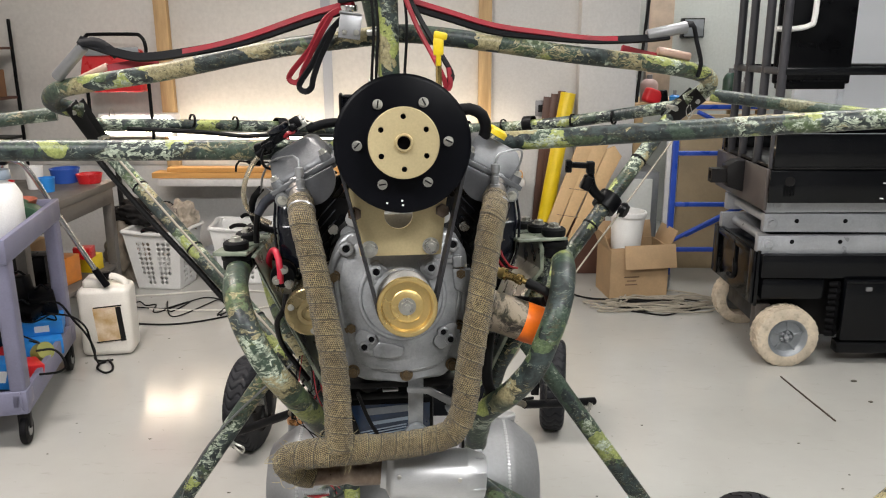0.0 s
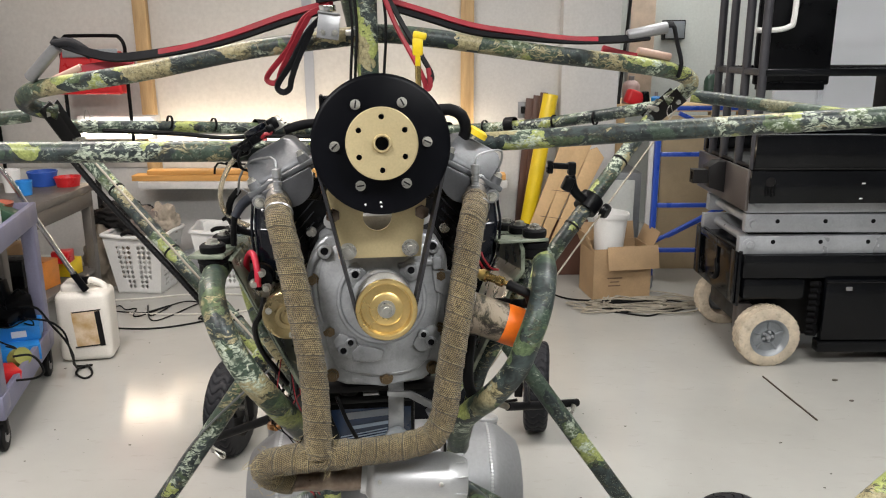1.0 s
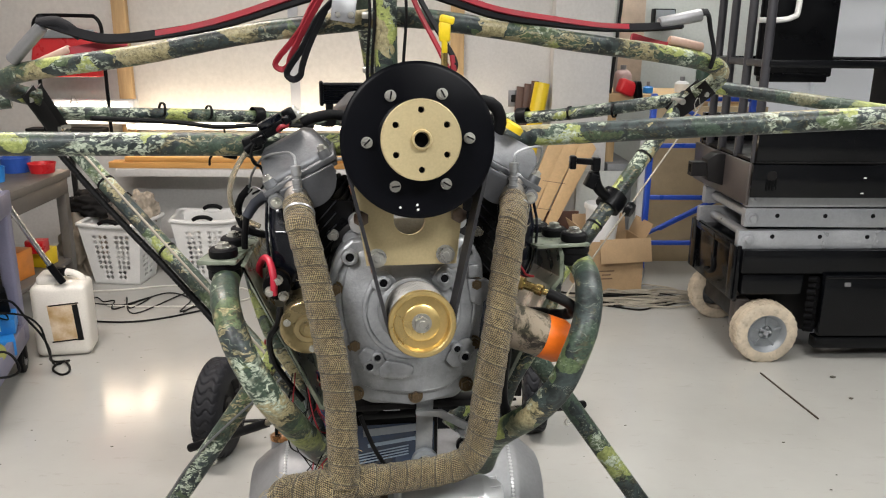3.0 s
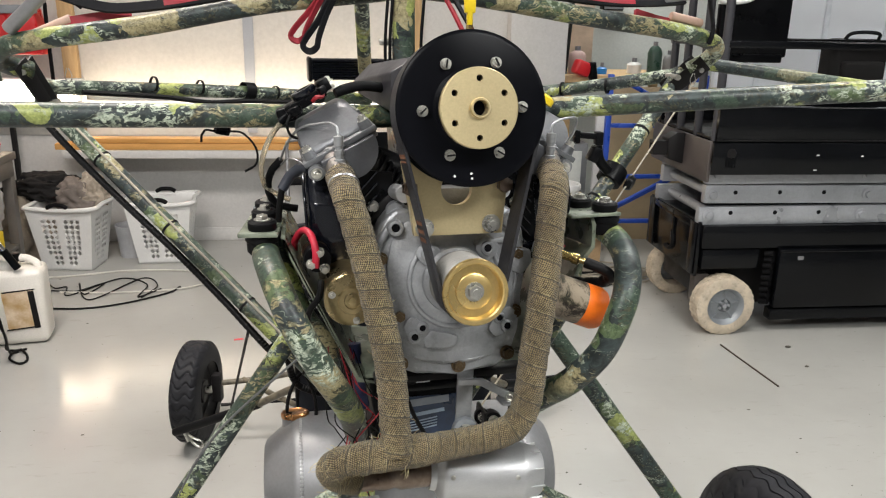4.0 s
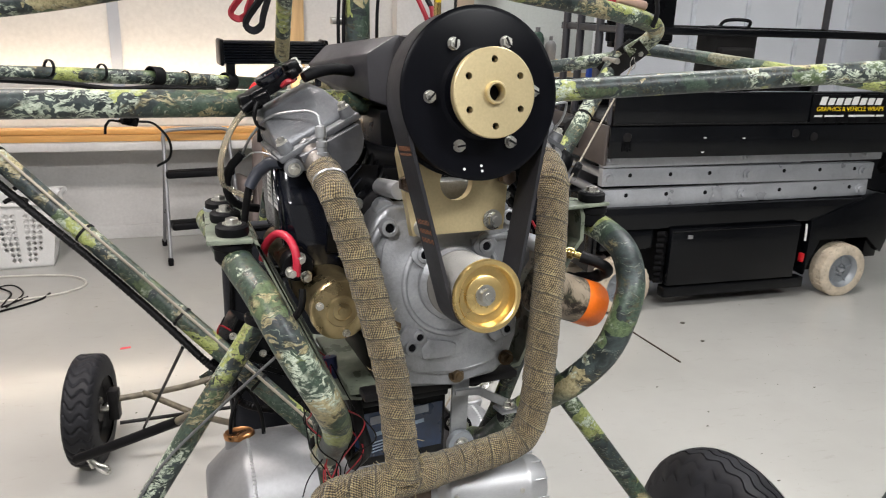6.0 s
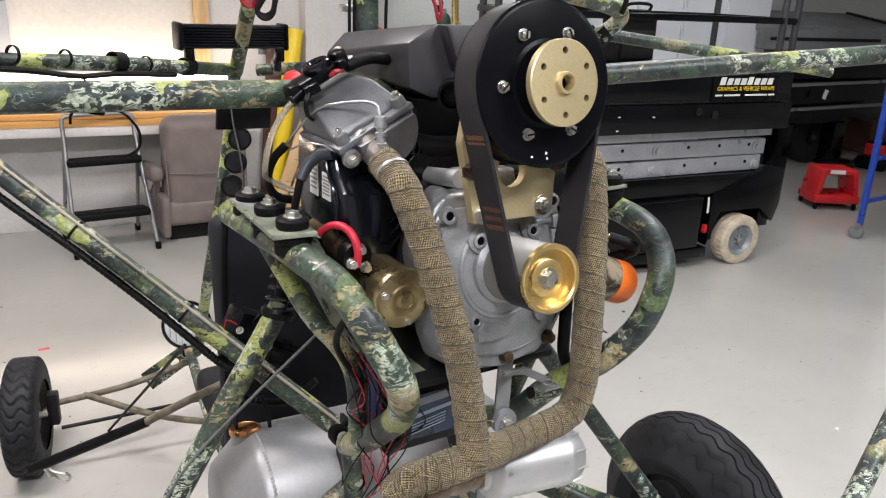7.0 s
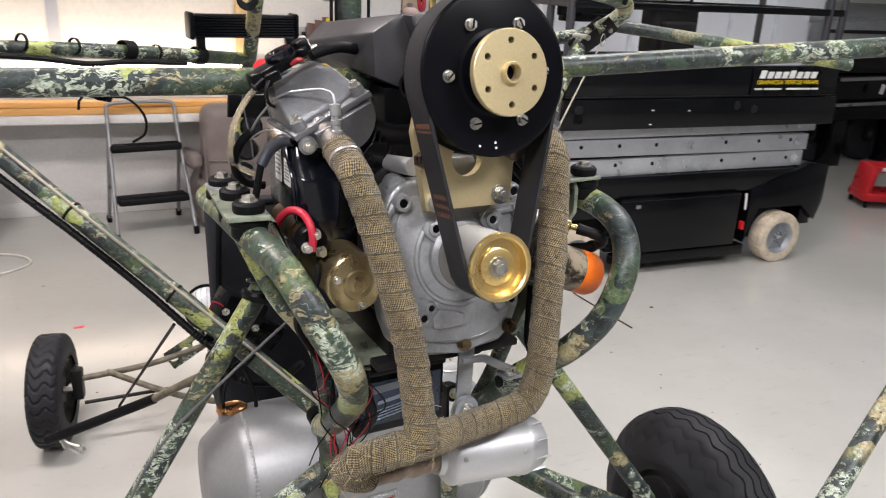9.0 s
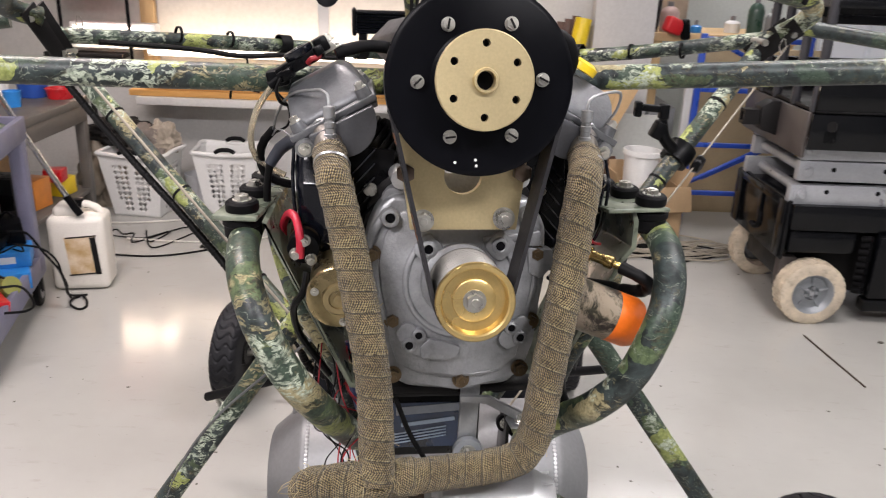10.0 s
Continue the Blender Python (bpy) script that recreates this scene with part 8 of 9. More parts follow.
part("brand_bar", box((0.36, 0.012, 0.05), (-2.20, 4.128, 1.535), (0, -1, 0), 0.004), LIFT_RIM, worklight, "grey plate with plain print bar")
part("lamp_face", room_box(-2.37, -1.89, 4.24, 4.26, 0.985, 1.095, bev=0.004), LAMP_HOT, worklight, "lit lamp glass")
part("lamp_case", room_box(-2.40, -1.86, 4.262, 4.36, 0.96, 1.12, bev=0.008), WHITE_PLASTIC, worklight)
part("lamp_stand", box((0.5, 0.12, 0.03), (-2.33, 4.31, 0.915), bev=0.004, bm=box((0.03, 0.03, 0.9), (-2.33, 4.33, 0.45), bev=0.004)), LIFT_DARK, worklight)

# cables on the floor
cords = thing("floor_cables", "black and white cables lying loose on the floor", "cable")
part("white_cable", tube([(-2.3, 3.80, 0.006), (-1.7, 3.78, 0.006), (-1.3, 3.86, 0.006), (-0.9, 3.80, 0.006), (-0.78, 3.62, 0.006), (-0.95, 3.48, 0.006), (-1.3, 3.46, 0.006), (-1.6, 3.50, 0.006)], 0.006, 8, 0.03), CABLE_WHITE, cords)
rng = random.Random(11)
for k in range(2):
    pts, x, y = [], -1.75, 3.62
    for j in range(12):
        pts.append((x, y, 0.006 + 0.004 * (j % 2)))
        x += rng.uniform(-0.10, 0.22)
        y = 3.50 + rng.uniform(-0.16, 0.20)
        x = min(max(x, -1.75), -1.05)
    part("black_cable", tube(pts, 0.0042, 8, 0.02), CABLE, cords)
part("black_cable", tube([(-1.65, 3.25, 0.006), (-1.4, 3.22, 0.006), (-1.2, 3.28, 0.006), (-1.0, 3.42, 0.006), (-0.95, 3.52, 0.006)], 0.0055, 8, 0.02), CABLE, cords)

# ---- step stool, armchair ----
STEPM = ROOM @ pose(-0.385, 4.08, 0, 0, 0, 9)
step = thing("step_stool", "folding grey steel step stool with black treads", "step stool", STEPM)
for x in (-0.20, 0.20):
    part("front_leg", tube([(x * 1.12, -0.22, 0.012), (x * 1.0, -0.04, 0.50), (x * 0.96, 0.02, 0.68)], 0.012, 12), GREY_TUBE, step)
    part("rear_leg", tube([(x * 1.05, 0.20, 0.012), (x * 1.0, 0.04, 0.45), (x * 0.98, 0.0, 0.60)], 0.011, 12), GREY_TUBE, step)
    for y in (-0.22, 0.20):
        part("foot", box((0.03, 0.035, 0.045), (x * (1.12 if y < 0 else 1.05), y, 0.0226), bev=0.006), RUBBER, step)
part("top_handle", tube([(-0.192, 0.02, 0.68), (-0.19, 0.03, 0.73), (-0.15, 0.035, 0.765), (0.15, 0.035, 0.765), (0.19, 0.03, 0.73), (0.192, 0.02, 0.68)], 0.012, 12), GREY_TUBE, step)
for z, y in ((0.51, -0.03), (0.22, -0.13)):
    part("tread", box((0.40, 0.16 if z < 0.4 else 0.12, 0.045), (0, y, z), (-6, 0, 0), 0.014, seg=3), RUBBER, step, "black ribbed tread")
CHAIRM = ROOM @ pose(0.17, 4.02, 0, 0, 0, 6)
chair = thing("armchair", "taupe upholstered vehicle armchair with a folded armrest", "armchair", CHAIRM)
part("seat_back", box((0.50, 0.17, 0.60), (0.01, 0.02, 0.475), (6, 0, 0), 0.080, seg=6), TAN_LEATHER, chair)
part("pocket_pad", box((0.30, 0.035, 0.045), (0.02, -0.050, 0.675), (6, 0, 0), 0.016, seg=4), TAN_LEATHER, chair, "padded seam across the back")
part("back_seam", tube([(-0.21, -0.068, 0.44), (0.02, -0.082, 0.43), (0.24, -0.068, 0.44)], 0.004, 8), TAN_LEATHER, chair)
part("piping", tube([(-0.225, -0.062, 0.30), (-0.225, -0.030, 0.62), (-0.19, -0.018, 0.71), (-0.13, -0.012, 0.745), (0.15, -0.012, 0.745), (0.21, -0.018, 0.71), (0.245, -0.030, 0.62), (0.245, -0.062, 0.30)], 0.0045, 8), TAN_LEATHER, chair)
part("seat_base", box((0.53, 0.42, 0.16), (0, 0.16, 0.185), bev=0.04, seg=4), TAN_LEATHER, chair)
part("side_skirt", box((0.05, 0.30, 0.26), (-0.245, 0.08, 0.18), (4, 0, 0), 0.02, seg=3), TAN_LEATHER, chair)
part("armrest", box((0.085, 0.34, 0.105), (-0.290, 0.10, 0.425), (-6, 0, 3), 0.040, seg=5), TAN_LEATHER, chair, "rounded armrest pad")
part("arm_bracket", box((0.030, 0.07, 0.22), (-0.262, 0.08, 0.32), (10, 0, 0), 0.010, seg=3), TAN_LEATHER, chair)
part("seat_frame", room_box(-0.21, 0.22, 0.04, 0.33, 0.0, 0.11, bev=0.006), LIFT_DARK, chair)

# ---- boards leaning in the corner ----
t = thing("plywood_sheet", "orange plywood sheet leaning against the wall", "plywood", ROOM)
for k, (a0, a1, b0, b1) in enumerate(((0.520, 0.614, 0.880, 0.967), (0.616, 0.694, 0.969, 1.066), (0.696, 0.775, 1.068, 1.150))):
    top = (0.945, 0.940, 0.895)[k]
    part("plank", prism([(a0 + 0.03, 0.004), (a1, 0.004), (b1 + 0.02, top - 0.05 * (k == 2)), (b1 - 0.03, top + 0.02), (b0, top)], 4.10 + 0.001 * k, 4.122 + 0.001 * k, 0.0015), PLY, t)
for z in (0.30, 0.44, 0.62):
    x = 0.55 + 0.42 * z
    part("dark_seam", box((0.15, 0.002, 0.003), (x + 0.09, 4.0995, z), (0, 8, 0), 0), BROWN_BOARD, t, "dark glue line across the planks")
# upright dark brown sheet that fills the dark area behind the box
t2 = thing("dark_brown_sheet", "dark brown flat sheet standing on the floor behind the box", "board", ROOM)
part("sheet", room_box(0.80, 1.10, 4.20, 4.22, 0.004, 0.40, bev=0.002), BROWN_BOARD, t2)
t2 = thing("melamine_board", "light grey flat melamine board leaning on the column", "board", ROOM)
part("sheet", box((0.34, 0.014, 0.66), (1.262, 4.30, 0.331), (-2, 0.6, 0), 0.002), GREY_WALL, t2)
t = thing("yellow_tube", "tall yellow plastic tube leaning in the corner", "tube", ROOM)
part("tube_body", cyl((0.618, 4.20, 0.0), (0.829, 4.32, 1.25), 0.052, seg=24, bev=0.004), YELLOW, t)
for k, (x, h) in enumerate(((0.655, 1.22), (0.705, 1.24), (0.75, 1.26))):
    t = thing("brown_board", "dark brown board leaning against the wall", "board", ROOM, group="brown boards")
    part("board", box((0.05, 0.02, h), (x, 4.42 - 0.012 * k, h / 2), (0, 4, 0), 0.002), BROWN_BOARD, t)
t = thing("wall_switch", "small grey wall socket plate", "socket", ROOM)
part("socket_plate", room_box(0.62, 0.69, YB - 0.012, YB, 1.08, 1.19, bev=0.003), GREY_TUBE, t)
part("socket_slot", room_box(0.64, 0.67, YB - 0.014, YB - 0.0125, 1.11, 1.16), LIFT_DARK, t)

# ---- cardboard box, bucket, blue scaffold frames ----
BOXM = ROOM @ pose(1.21, 3.80, 0, 0, 0, 8)
cb = thing("cardboard_box", "open brown cardboard box with folded-out flaps", "cardboard box", BOXM)
bm = bmesh.new()
for x0, x1, y0, y1 in ((-0.19, -0.184, -0.14, 0.14), (0.184, 0.19, -0.14, 0.14), (-0.184, 0.184, -0.14, -0.134), (-0.184, 0.184, 0.134, 0.14)):
    room_box(x0, x1, y0, y1, 0.0, 0.33, bm)
room_box(-0.184, 0.184, -0.134, 0.134, 0.001, 0.008, bm)
part("box_wall", bm, CARDBOARD, cb)
part("front_flap", box((0.34, 0.005, 0.15), (0.06, -0.165, 0.275), (-16, 0, 3), 0.001), CARDBOARD, cb)
part("side_flap", box((0.005, 0.26, 0.13), (0.215, 0.0, 0.37), (0, 24, 0), 0.001), CARDBOARD, cb)
part("side_flap", box((0.005, 0.26, 0.13), (-0.215, 0.0, 0.37), (0, -24, 0), 0.001), CARDBOARD, cb)
part("rear_flap", box((0.36, 0.005, 0.14), (0.0, 0.165, 0.37), (-20, 0, 0), 0.001), CARDBOARD, cb)
bm = bmesh.new()
for k, w in enumerate((0.10, 0.06, 0.08)):
    box((w, 0.001, 0.008), (-0.05, -0.1408, 0.14 - 0.025 * k), bm=bm)
part("box_print", bm, mat("box_print_brown", (0.16, 0.10, 0.06), 0.8), cb, "faint printed bars")
bk = thing("bucket", "white plastic bucket standing in the cardboard box", "bucket", BOXM)
part("bucket_wall", lathe([(0, 0.0), (0.080, 0.0), (0.108, 0.42), (0.114, 0.42), (0.114, 0.43), (0.104, 0.43), (0.077, 0.01), (0, 0.01)], (-0.06, -0.01, 0.115), (0.03, 0, 1), 36), WHITE_PLASTIC, bk)
part("bucket_rim", lathe([(0.110, 0.40), (0.118, 0.40), (0.118, 0.425), (0.110, 0.425)], (-0.06, -0.01, 0.115), (0.03, 0, 1), 36, closed=True), WHITE_PLASTIC, bk)
part("bucket_stand", room_box(-0.16, 0.05, -0.10, 0.09, 0.009, 0.113, bev=0.004), CARDBOARD, bk)
t = thing("tan_cable_coil", "tangle of tan and black cable on the floor by the box", "cable")
rng = random.Random(3)
for k in range(11):
    pts = []
    cx, cy, rx, ry = 1.50 + rng.uniform(-0.06, 0.18), 3.42 + rng.uniform(-0.08, 0.08), rng.uniform(0.14, 0.40), rng.uniform(0.05, 0.20)
    for j in range(15):
        a = 2 * math.pi * j / 13 + k
        pts.append((cx + rx * math.cos(a) * rng.uniform(0.6, 1.25), cy + ry * math.sin(a) * rng.uniform(0.5, 1.3), 0.007 + 0.005 * (k % 4)))
    part("cable_turn", tube(pts, 0.0050, 8, 0.02), CABLE_TAN if k % 4 else CABLE, t)
part("black_lead", tube([(0.95, 3.9, 0.006), (1.1, 3.60, 0.006), (1.35, 3.48, 0.02), (1.7, 3.45, 0.006), (1.95, 3.4, 0.006)], 0.006, 8, 0.03), CABLE, t)


def scaffold(m, label, width=0.62, braced=True):
    s = thing("scaffold_frame", label, "scaffold frame", m, group="scaffold frames")
    for x in (0.0, width):
        part("upright", box((0.036, 0.036, 1.12), (x, 0, 0.66), bev=0.005), BLUE_PAINT, s)
        part("caster_stem", cyl((x, 0, 0.09), (x, 0, 0.12), 0.014, seg=12), GREY_TUBE, s)
        c = part("caster_wheel", cyl((x - 0.016, 0.015, 0.050), (x + 0.016, 0.015, 0.050), 0.050, seg=24, bev=0.006), LIFT_RIM, s, "grey caster wheel")
        part("caster_fork", box((0.05, 0.04, 0.05), (x, 0.005, 0.088), bev=0.005), GREY_TUBE, c)
    for z in (0.27, 0.57, 0.90, 1.19):
        part("rung", box((width - 0.036, 0.028, 0.028), (width / 2, 0, z), bev=0.005), BLUE_PAINT, s)
    for za, zb in ((0.33, 0.57), (0.95, 1.16)) if braced else ():
        pts = [(0.02, 0, za), (width * 0.75, 0, zb)] if za < 0.5 else [(width * 0.2, 0, zb), (width * 0.9, 0, za)]
        part("brace", tube(pts, 0.014, 10, smooth=False), BLUE_PAINT, s)
    if braced:
        part("cross_bar", tube([(0.10, 0.004, 0.36), (width * 0.9, 0.004, 0.60)], 0.012, 10, smooth=False), BLUE_PAINT, s)
    return s


scaffold(ROOM @ pose(1.455, 3.86, 0), "blue steel rolling scaffold frame on casters")
scaffold(ROOM @ pose(4.40, 2.70, 0, 0, 0, 8), "blue steel rolling scaffold frame standing by the white trailer", braced=False)

# ---- far corner: tables, panels, wall things ----
tab = thing("corner_table", "pale wooden table crowded with bottles and parts", "table", ROOM)
part("table_top", room_box(1.31, 2.25, 4.45, 5.15, 1.12, 1.17, bev=0.004), PLY, tab)
for x, y in ((1.35, 4.50), (2.21, 4.50), (1.35, 5.10), (2.21, 5.10)):
    part("table_leg", box((0.06, 0.06, 1.12), (x, y, 0.56), bev=0.004), PINE, tab)
t = thing("hardboard_sheet", "tan board panel leaning behind the scaffold frame", "panel", ROOM)
part("panel_sheet", room_box(1.62, 2.40, 4.36, 4.39, 0.0, 1.10, bev=0.003), mat("tan_hardboard", (0.36, 0.28, 0.17), 0.6, 0, 0.15, 3, grime=0.2), t)
t = thing("white_board", "narrow white board beside the tan panel", "panel", ROOM)
part("panel_sheet", room_box(1.53, 1.61, 4.33, 4.36, 0.0, 1.0, bev=0.003), WHITE_PLASTIC, t)
t = thing("grey_cabinet", "low grey cabinet under the corner table", "cabinet", ROOM)
part("cabinet_body", room_box(1.32, 1.50, 4.38, 4.95, 0.005, 0.70, bev=0.006), mat("mid_grey_paint", (0.25, 0.26, 0.27), 0.5), t)
part("cabinet_door", room_box(1.335, 1.485, 4.374, 4.379, 0.03, 0.67, bev=0.002), mat("mid_grey_paint", (0.25, 0.26, 0.27), 0.5), t)
for x, y, r, h, mtl, nm, lab in ((1.44, 4.60, 0.06, 0.16, mat("pink_mesh", (0.50, 0.36, 0.33), 0.6), "mesh_basket", "pale pink mesh basket on the table"), (2.02, 4.62, 0.05, 0.20, mat("dark_green_can", (0.03, 0.07, 0.05), 0.35), "green_cylinder", "dark green gas cylinder on the table"),
                                 (1.62, 4.58, 0.035, 0.05, CYAN_CARD, "blue_tin", "small blue tin on the table"), (1.90, 4.70, 0.05, 0.08, WHITE_PLASTIC, "white_pot", "white plastic pot on the table"), (2.12, 4.60, 0.04, 0.14, LABEL_GREY, "grey_bottle", "grey bottle on the table")):
    t = thing(nm, lab, "container", ROOM)
    part("body", lathe([(0, 0), (r, 0), (r * 1.05, h * 0.75), (r * 0.8, h * 0.92), (r * 0.4, h), (0, h)], (x, y, 1.171), (0, 0, 1), 24), mtl, t)
    part("top", cyl((x, y, 1.171 + h), (x, y, 1.171 + h + 0.03), r * 0.35, seg=14), GREY_TUBE, t)
t = thing("red_tool", "red and black power tool under the table edge", "tool", ROOM)
part("tool_body", box((0.12, 0.08, 0.10), (1.42, 4.41, 1.22), (0, 20, 15), 0.02, seg=3), RED_PLASTIC, t)
part("tool_grip", box((0.05, 0.06, 0.13), (1.50, 4.41, 1.20), (0, -10, 15), 0.015, seg=3), BLACK_PLASTIC, t)
t = thing("black_pole", "thin black pole leaning in the corner", "pole", ROOM)
part("pole", cyl((1.20, 4.28, 0.0), (1.44, 4.72, 2.0), 0.012, seg=10), LIFT_DARK, t)
part("pole_tip", cyl((1.44, 4.72, 2.0), (1.447, 4.733, 2.06), 0.016, seg=10), RUBBER, t)
t = thing("door_frame", "pale wooden door leaning at the far wall", "door", ROOM)
part("door_leaf", room_box(1.62, 1.82, 5.50, 5.55, 1.171, 2.6, bev=0.004), mat("pale_door", (0.58, 0.46, 0.36), 0.5), t)
part("door_edge", room_box(1.60, 1.619, 5.49, 5.56, 1.171, 2.6, bev=0.003), GREY_TUBE, t)
t = thing("wall_box", "dark grey electrical box on the far wall", "electrical box", ROOM)
part("box_body", room_box(1.98, 2.16, YB2 - 0.10, YB2 - 0.001, 1.62, 1.78, bev=0.005), LIFT_DARK, t)
part("box_lid", room_box(1.99, 2.15, YB2 - 0.112, YB2 - 0.101, 1.63, 1.77, bev=0.003), LIFT_RIM, t)
t = thing("white_trailer", "white ribbed enclosed trailer body parked behind the lift", "trailer", ROOM)
part("trailer_side", room_box(2.45, 5.2, 4.55, 4.60, 0.45, 2.9, bev=0.01), mat("trailer_white", (0.78, 0.81, 0.86), 0.4, 0, 0.04, 2), t)
for k in range(5):
    part("side_rib", room_box(2.75 + 0.48 * k, 2.79 + 0.48 * k, 4.535, 4.5495, 0.46, 2.88, bev=0.004), mat("trailer_white_rib", (0.72, 0.76, 0.82), 0.4), t)
part("trailer_frame", room_box(2.45, 5.2, 4.53, 4.62, 0.33, 0.449, bev=0.006), LIFT_DARK, t)
part("trailer_wheel", cyl((3.4, 4.60, 0.29), (3.4, 4.80, 0.29), 0.29, seg=36, bev=0.03), TYRE, t)
part("trailer_wheel", cyl((4.5, 4.60, 0.29), (4.5, 4.80, 0.29), 0.29, seg=36, bev=0.03), TYRE, t)
t = thing("black_backpack", "black bags hanging on the lift's far rail", "bag", ROOM)
part("bag", box((0.36, 0.16, 0.34), (2.70, 3.33, 1.30), (0, 0, 4), 0.05, seg=4), CLOTH_DARK, t)
part("bag_pocket", box((0.26, 0.05, 0.18), (2.70, 3.235, 1.26), (0, 0, 4), 0.02, seg=3), CLOTH_DARK, t)
part("bag_strap", tube([(2.60, 3.30, 1.44), (2.62, 3.25, 1.50), (2.78, 3.25, 1.50), (2.80, 3.30, 1.44)], 0.010, 8), WEB_BLACK, t)
t = thing("black_trailer", "black flatbed trailer frame with silver rails and loose parts", "trailer", ROOM)
GREY_TOP = mat("weathered_grey_panel", (0.20, 0.21, 0.22), 0.4, 0.1, 0.2, 3, 60, 0.1, grime=0.3)
part("trailer_bed", room_box(5.05, 7.1, 4.55, 5.35, 0.88, 1.10, bev=0.01), LIFT_BLACK, t)
part("trailer_front", room_box(5.35, 7.05, 4.62, 5.3, 0.44, 0.86, bev=0.01), LIFT_BLACK, t)
part("under_frame", room_box(5.2, 6.9, 4.95, 5.25, 0.30, 0.438, bev=0.01), LIFT_DARK, t)
for x in (5.62, 6.32):
    part("trailer_wheel", lathe([(0.10, -0.08), (0.25, -0.085), (0.275, -0.06), (0.28, 0.0), (0.275, 0.06), (0.25, 0.085), (0.10, 0.08)], (x, 4.86, 0.28), (0, 1, 0), 36, closed=True), TYRE, t)
    part("wheel_rim", lathe([(0, 0.02), (0.04, 0.03), (0.06, 0.01), (0.10, 0.05), (0.105, 0.06)], (x, 4.86, 0.28), (0, -1, 0), 28), LIFT_DARK, t)
for z in (0.83, 0.60):
    part("silver_rail", box((1.42, 0.03, 0.03), (6.25, 4.53, z + 0.012), (0, -1.2, 0), 0.006), GREY_TUBE, t)
part("trailer_top", box((1.95, 0.75, 0.05), (6.02, 4.90, 1.40), (9, 0, 0), 0.008), GREY_TOP, t, "weathered grey flat panel")
part("top_edge", prism([(5.05, 1.16), (7.05, 1.13), (7.08, 1.30), (7.0, 1.40), (5.05, 1.32)], 4.46, 4.52, 0.006), GREY_TOP, t, "weathered grey side panel")
part("edge_slot", room_box(5.15, 6.6, 4.454, 4.4595, 1.235, 1.265), LIFT_DARK, t)
part("top_rim", box((0.06, 0.78, 0.16), (7.06, 4.88, 1.36), (9, 0, 0), 0.01), LIFT_DARK, t)
for x in (5.75, 6.5):
    part("trailer_leg", box((0.16, 0.2, 0.44), (x, 4.72, 0.22), bev=0.01), LIFT_BLACK, t)
part("white_tag", box((0.05, 0.004, 0.09), (6.05, 4.512, 0.74), (0, 15, 0)), LABEL_WHITE, t, "small white paper tag")
for x, y, z, sx, sy, sz, mtl, nm, lab in ((6.88, 4.42, 0.121, 0.24, 0.20, 0.13, RED_PLASTIC, "red_toolbox", "red plastic toolbox on a low black box"), (7.30, 4.40, 0.121, 0.20, 0.16, 0.14, YELLOW, "yellow_case", "yellow plastic case on a low black box"),
                                          (7.32, 4.42, 0.0, 0.34, 0.30, 0.10, BLACK_PLASTIC, "black_creeper", "low black box on the floor"), (6.2, 4.30, 0.0, 0.22, 0.18, 0.12, LIFT_DARK, "dark_crate", "small dark crate on the floor by the trailer"),
                                          (6.88, 4.42, 0.0, 0.40, 0.30, 0.10, BLACK_PLASTIC, "black_creeper", "low black box on the floor")):
    t = thing(nm, lab, "box", ROOM)
    part("body", box((sx, sy, sz), (x, y, z + sz / 2 + 0.001), (0, 0, 14), 0.02, seg=3), mtl, t)
    part("lid", box((sx * 0.9, sy * 0.9, 0.02), (x, y, z + sz + 0.011), (0, 0, 14), 0.006), BLACK_PLASTIC, t)
STOOLM = ROOM @ pose(4.98, 3.44, 0, 0, 0, -24) @ Matrix.Scale(0.87, 4)
st = thing("roller_stool", "red plastic mechanic's roller stool with a storage tray", "stool", STOOLM)
part("stool_seat", prism([(-0.16, -0.13), (0.16, -0.13), (0.16, 0.13), (-0.16, 0.13)], 0.32, 0.375, 0.015, plane="xy", seg=3), RED_PLASTIC, st)
part("stool_tray", prism([(-0.21, -0.17), (0.21, -0.17), (0.21, 0.17), (-0.21, 0.17)], 0.06, 0.135, 0.015, plane="xy", seg=3), RED_PLASTIC, st)
for x in (-1, 1):
    part("stool_side", prism([(x * 0.215, 0.06), (x * 0.165, 0.37), (x * 0.115, 0.37), (x * 0.165, 0.06)], -0.15, 0.15, 0.01), RED_PLASTIC, st)
    for y in (-0.14, 0.14):
        part("stool_caster", cyl((x * 0.18 - 0.01, y, 0.030), (x * 0.18 + 0.01, y, 0.030), 0.030, seg=18, bev=0.004), RUBBER, st)
part("stool_sticker", box((0.14, 0.0015, 0.035), (-0.02, -0.1315, 0.348)), LABEL_WHITE, st, "white sticker with plain bars")
t = thing("white_trailer_ramp", "white trailer door with red and white reflector tape", "trailer door", ROOM)
part("door_panel", prism([(4.34, 0.02), (5.9, -0.0 + 0.02), (5.9, 2.4), (4.37, 2.4)], 2.30, 2.36, 0.006), mat("bright_white_panel", (0.80, 0.79, 0.80), 0.4, 0, 0.03), t)
part("tape_red", box((0.07, 0.002, 0.035), (4.46, 2.2985, 0.165), (0, 8, 0)), RED_PLASTIC, t, "red reflector tape")
part("tape_white", box((0.07, 0.002, 0.035), (4.47, 2.2985, 0.115), (0, 8, 0)), LABEL_WHITE, t)
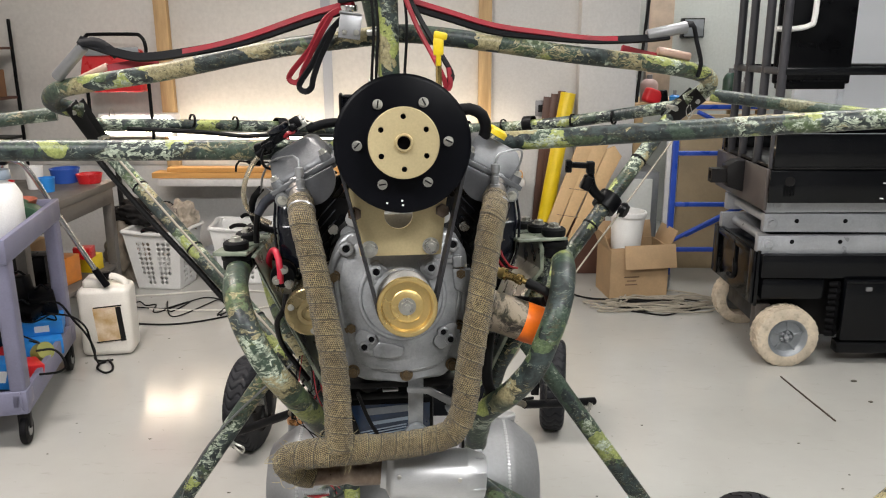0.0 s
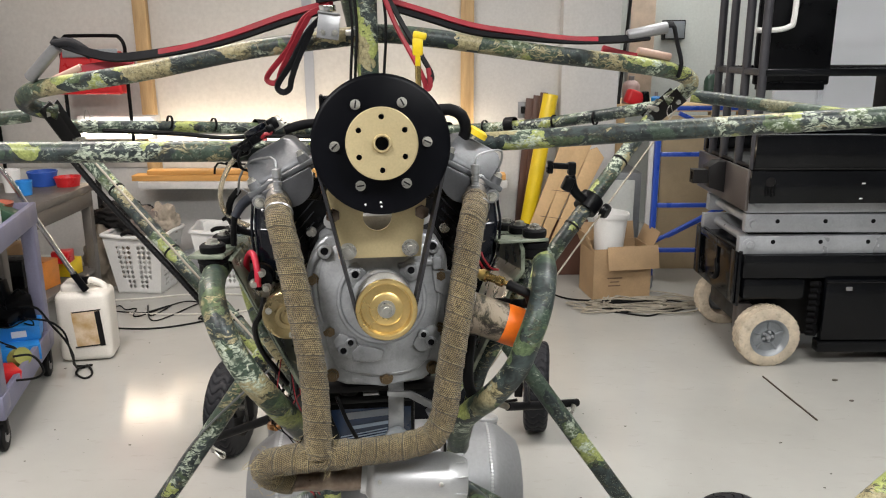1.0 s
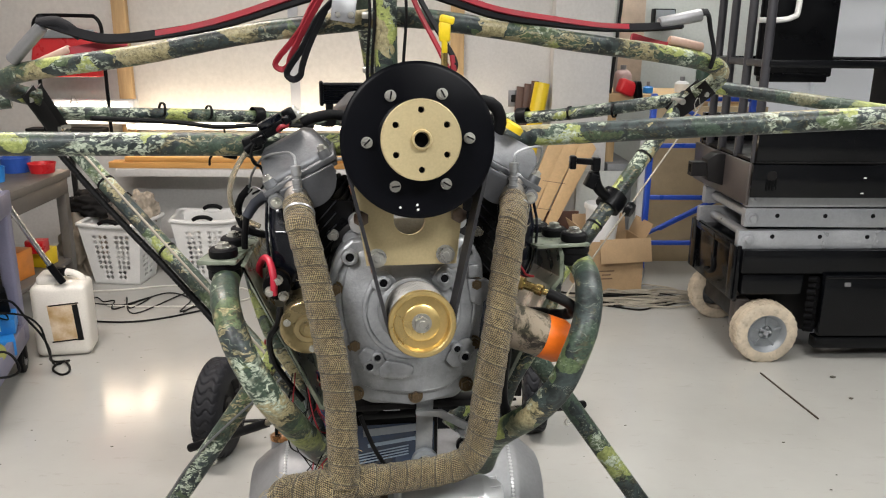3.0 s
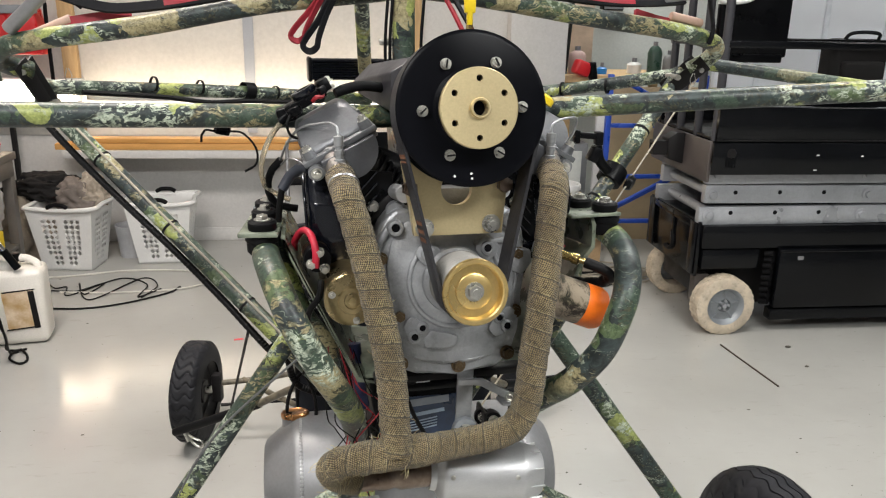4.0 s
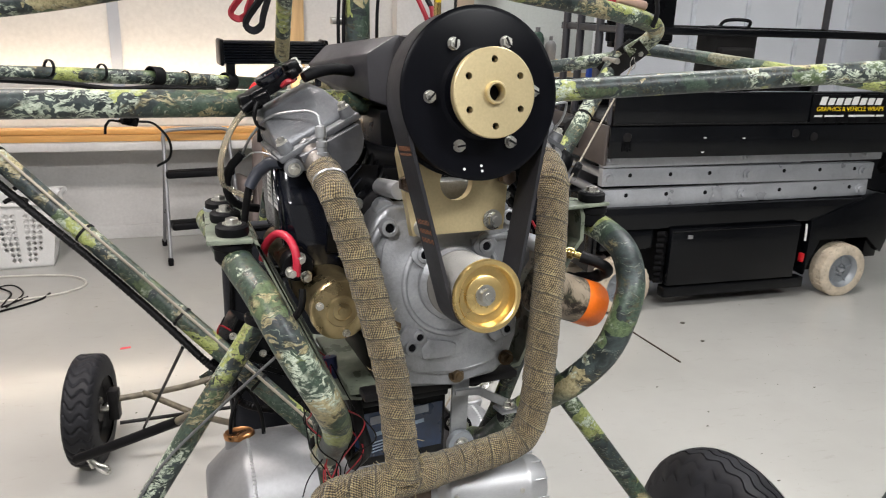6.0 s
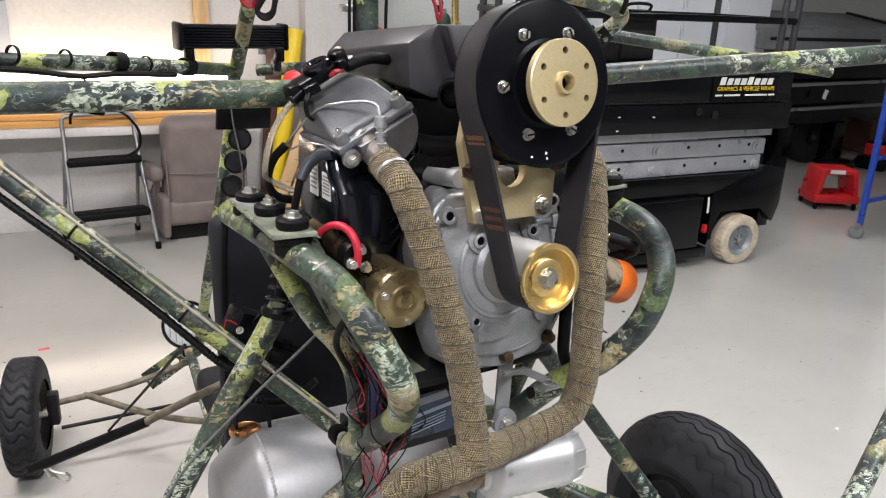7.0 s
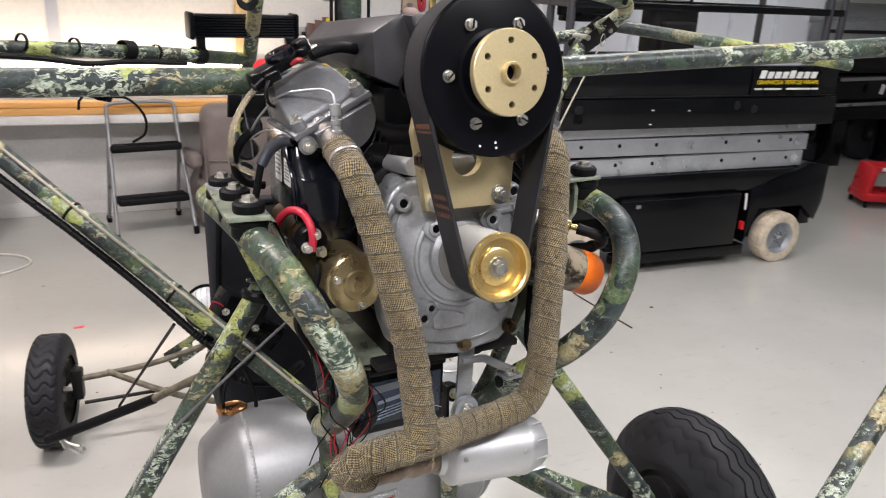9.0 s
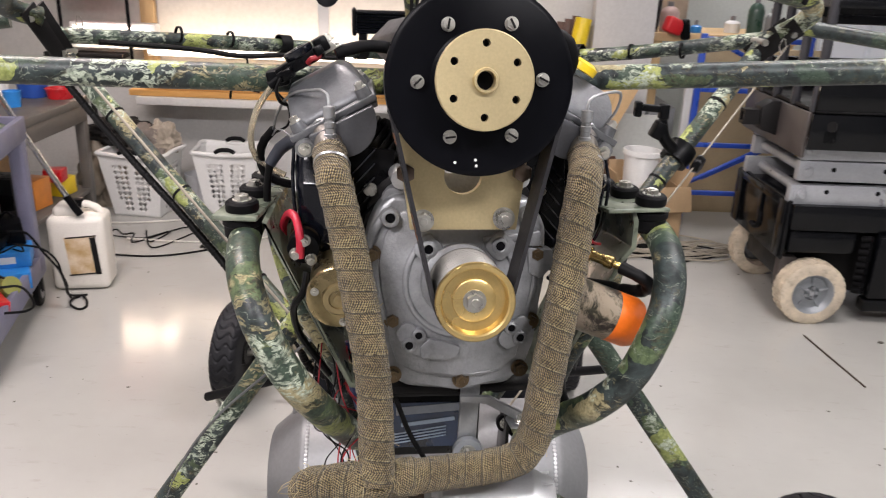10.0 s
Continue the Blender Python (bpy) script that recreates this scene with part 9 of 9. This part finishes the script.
part("tape_red", box((0.08, 0.002, 0.04), (4.56, 2.2985, 0.105), (0, 8, 0)), RED_PLASTIC, t, "red reflector tape")
t = thing("low_cabinet", "dark brown low cabinet by the far wall", "cabinet", ROOM)
part("cabinet_body", room_box(7.45, 8.4, 5.0, 5.6, 0.0, 0.92, bev=0.01), BROWN_BOARD, t)
part("cabinet_door", room_box(7.47, 8.38, 4.98, 4.999, 0.05, 0.88, bev=0.006), BROWN_BOARD, t)
# small litter on the floor
t = thing("floor_stick", "thin dark stick lying on the floor", "stick")
part("stick", tube([(1.801, 2.321, 0.004), (1.81, 2.10, 0.004), (1.822, 1.855, 0.004)], 0.004, 6), mat("dark_twig", (0.05, 0.035, 0.025), 0.8), t)
t = thing("floor_litter", "scattered dark crumbs and specks on the floor", "litter", kind="stuff")
bm = bmesh.new()
rng = random.Random(21)
for k in range(270):
    x, y = rng.uniform(-2.2, 4.2), rng.uniform(-0.4, 3.9)
    r = rng.choice((0.0012, 0.0018, 0.0025, 0.0040))
    bmesh.ops.create_icosphere(bm, subdivisions=1, radius=r, matrix=Matrix.Translation((x, y, r * 0.3)) @ Matrix.Diagonal((rng.uniform(0.7, 2.4), 1.0, 0.4, 1)))
for x, y, r in ((2.08, 2.031, 0.010), (2.127, 2.254, 0.013)):
    bmesh.ops.create_icosphere(bm, subdivisions=1, radius=r, matrix=Matrix.Translation((x, y, r * 0.3)) @ Matrix.Diagonal((1.2, 0.9, 0.4, 1)))
part("crumbs", bm, mat("dark_crumb", (0.09, 0.08, 0.065), 0.8), t)
t = thing("red_scrap", "small red paper scrap on the floor", "scrap")
part("scrap", box((0.045, 0.018, 0.001), (-0.563, 2.701, 0.0012), (0, 0, 8)), mat("red_scrap_paper", (0.75, 0.06, 0.08), 0.5), t)
t = thing("white_scrap", "small white crumb on the floor", "scrap")
part("scrap", lathe([(0, 0), (0.008, 0), (0.006, 0.004), (0, 0.005)], (2.068, 0.793, 0.0005), (0, 0, 1), 10), LABEL_WHITE, t)
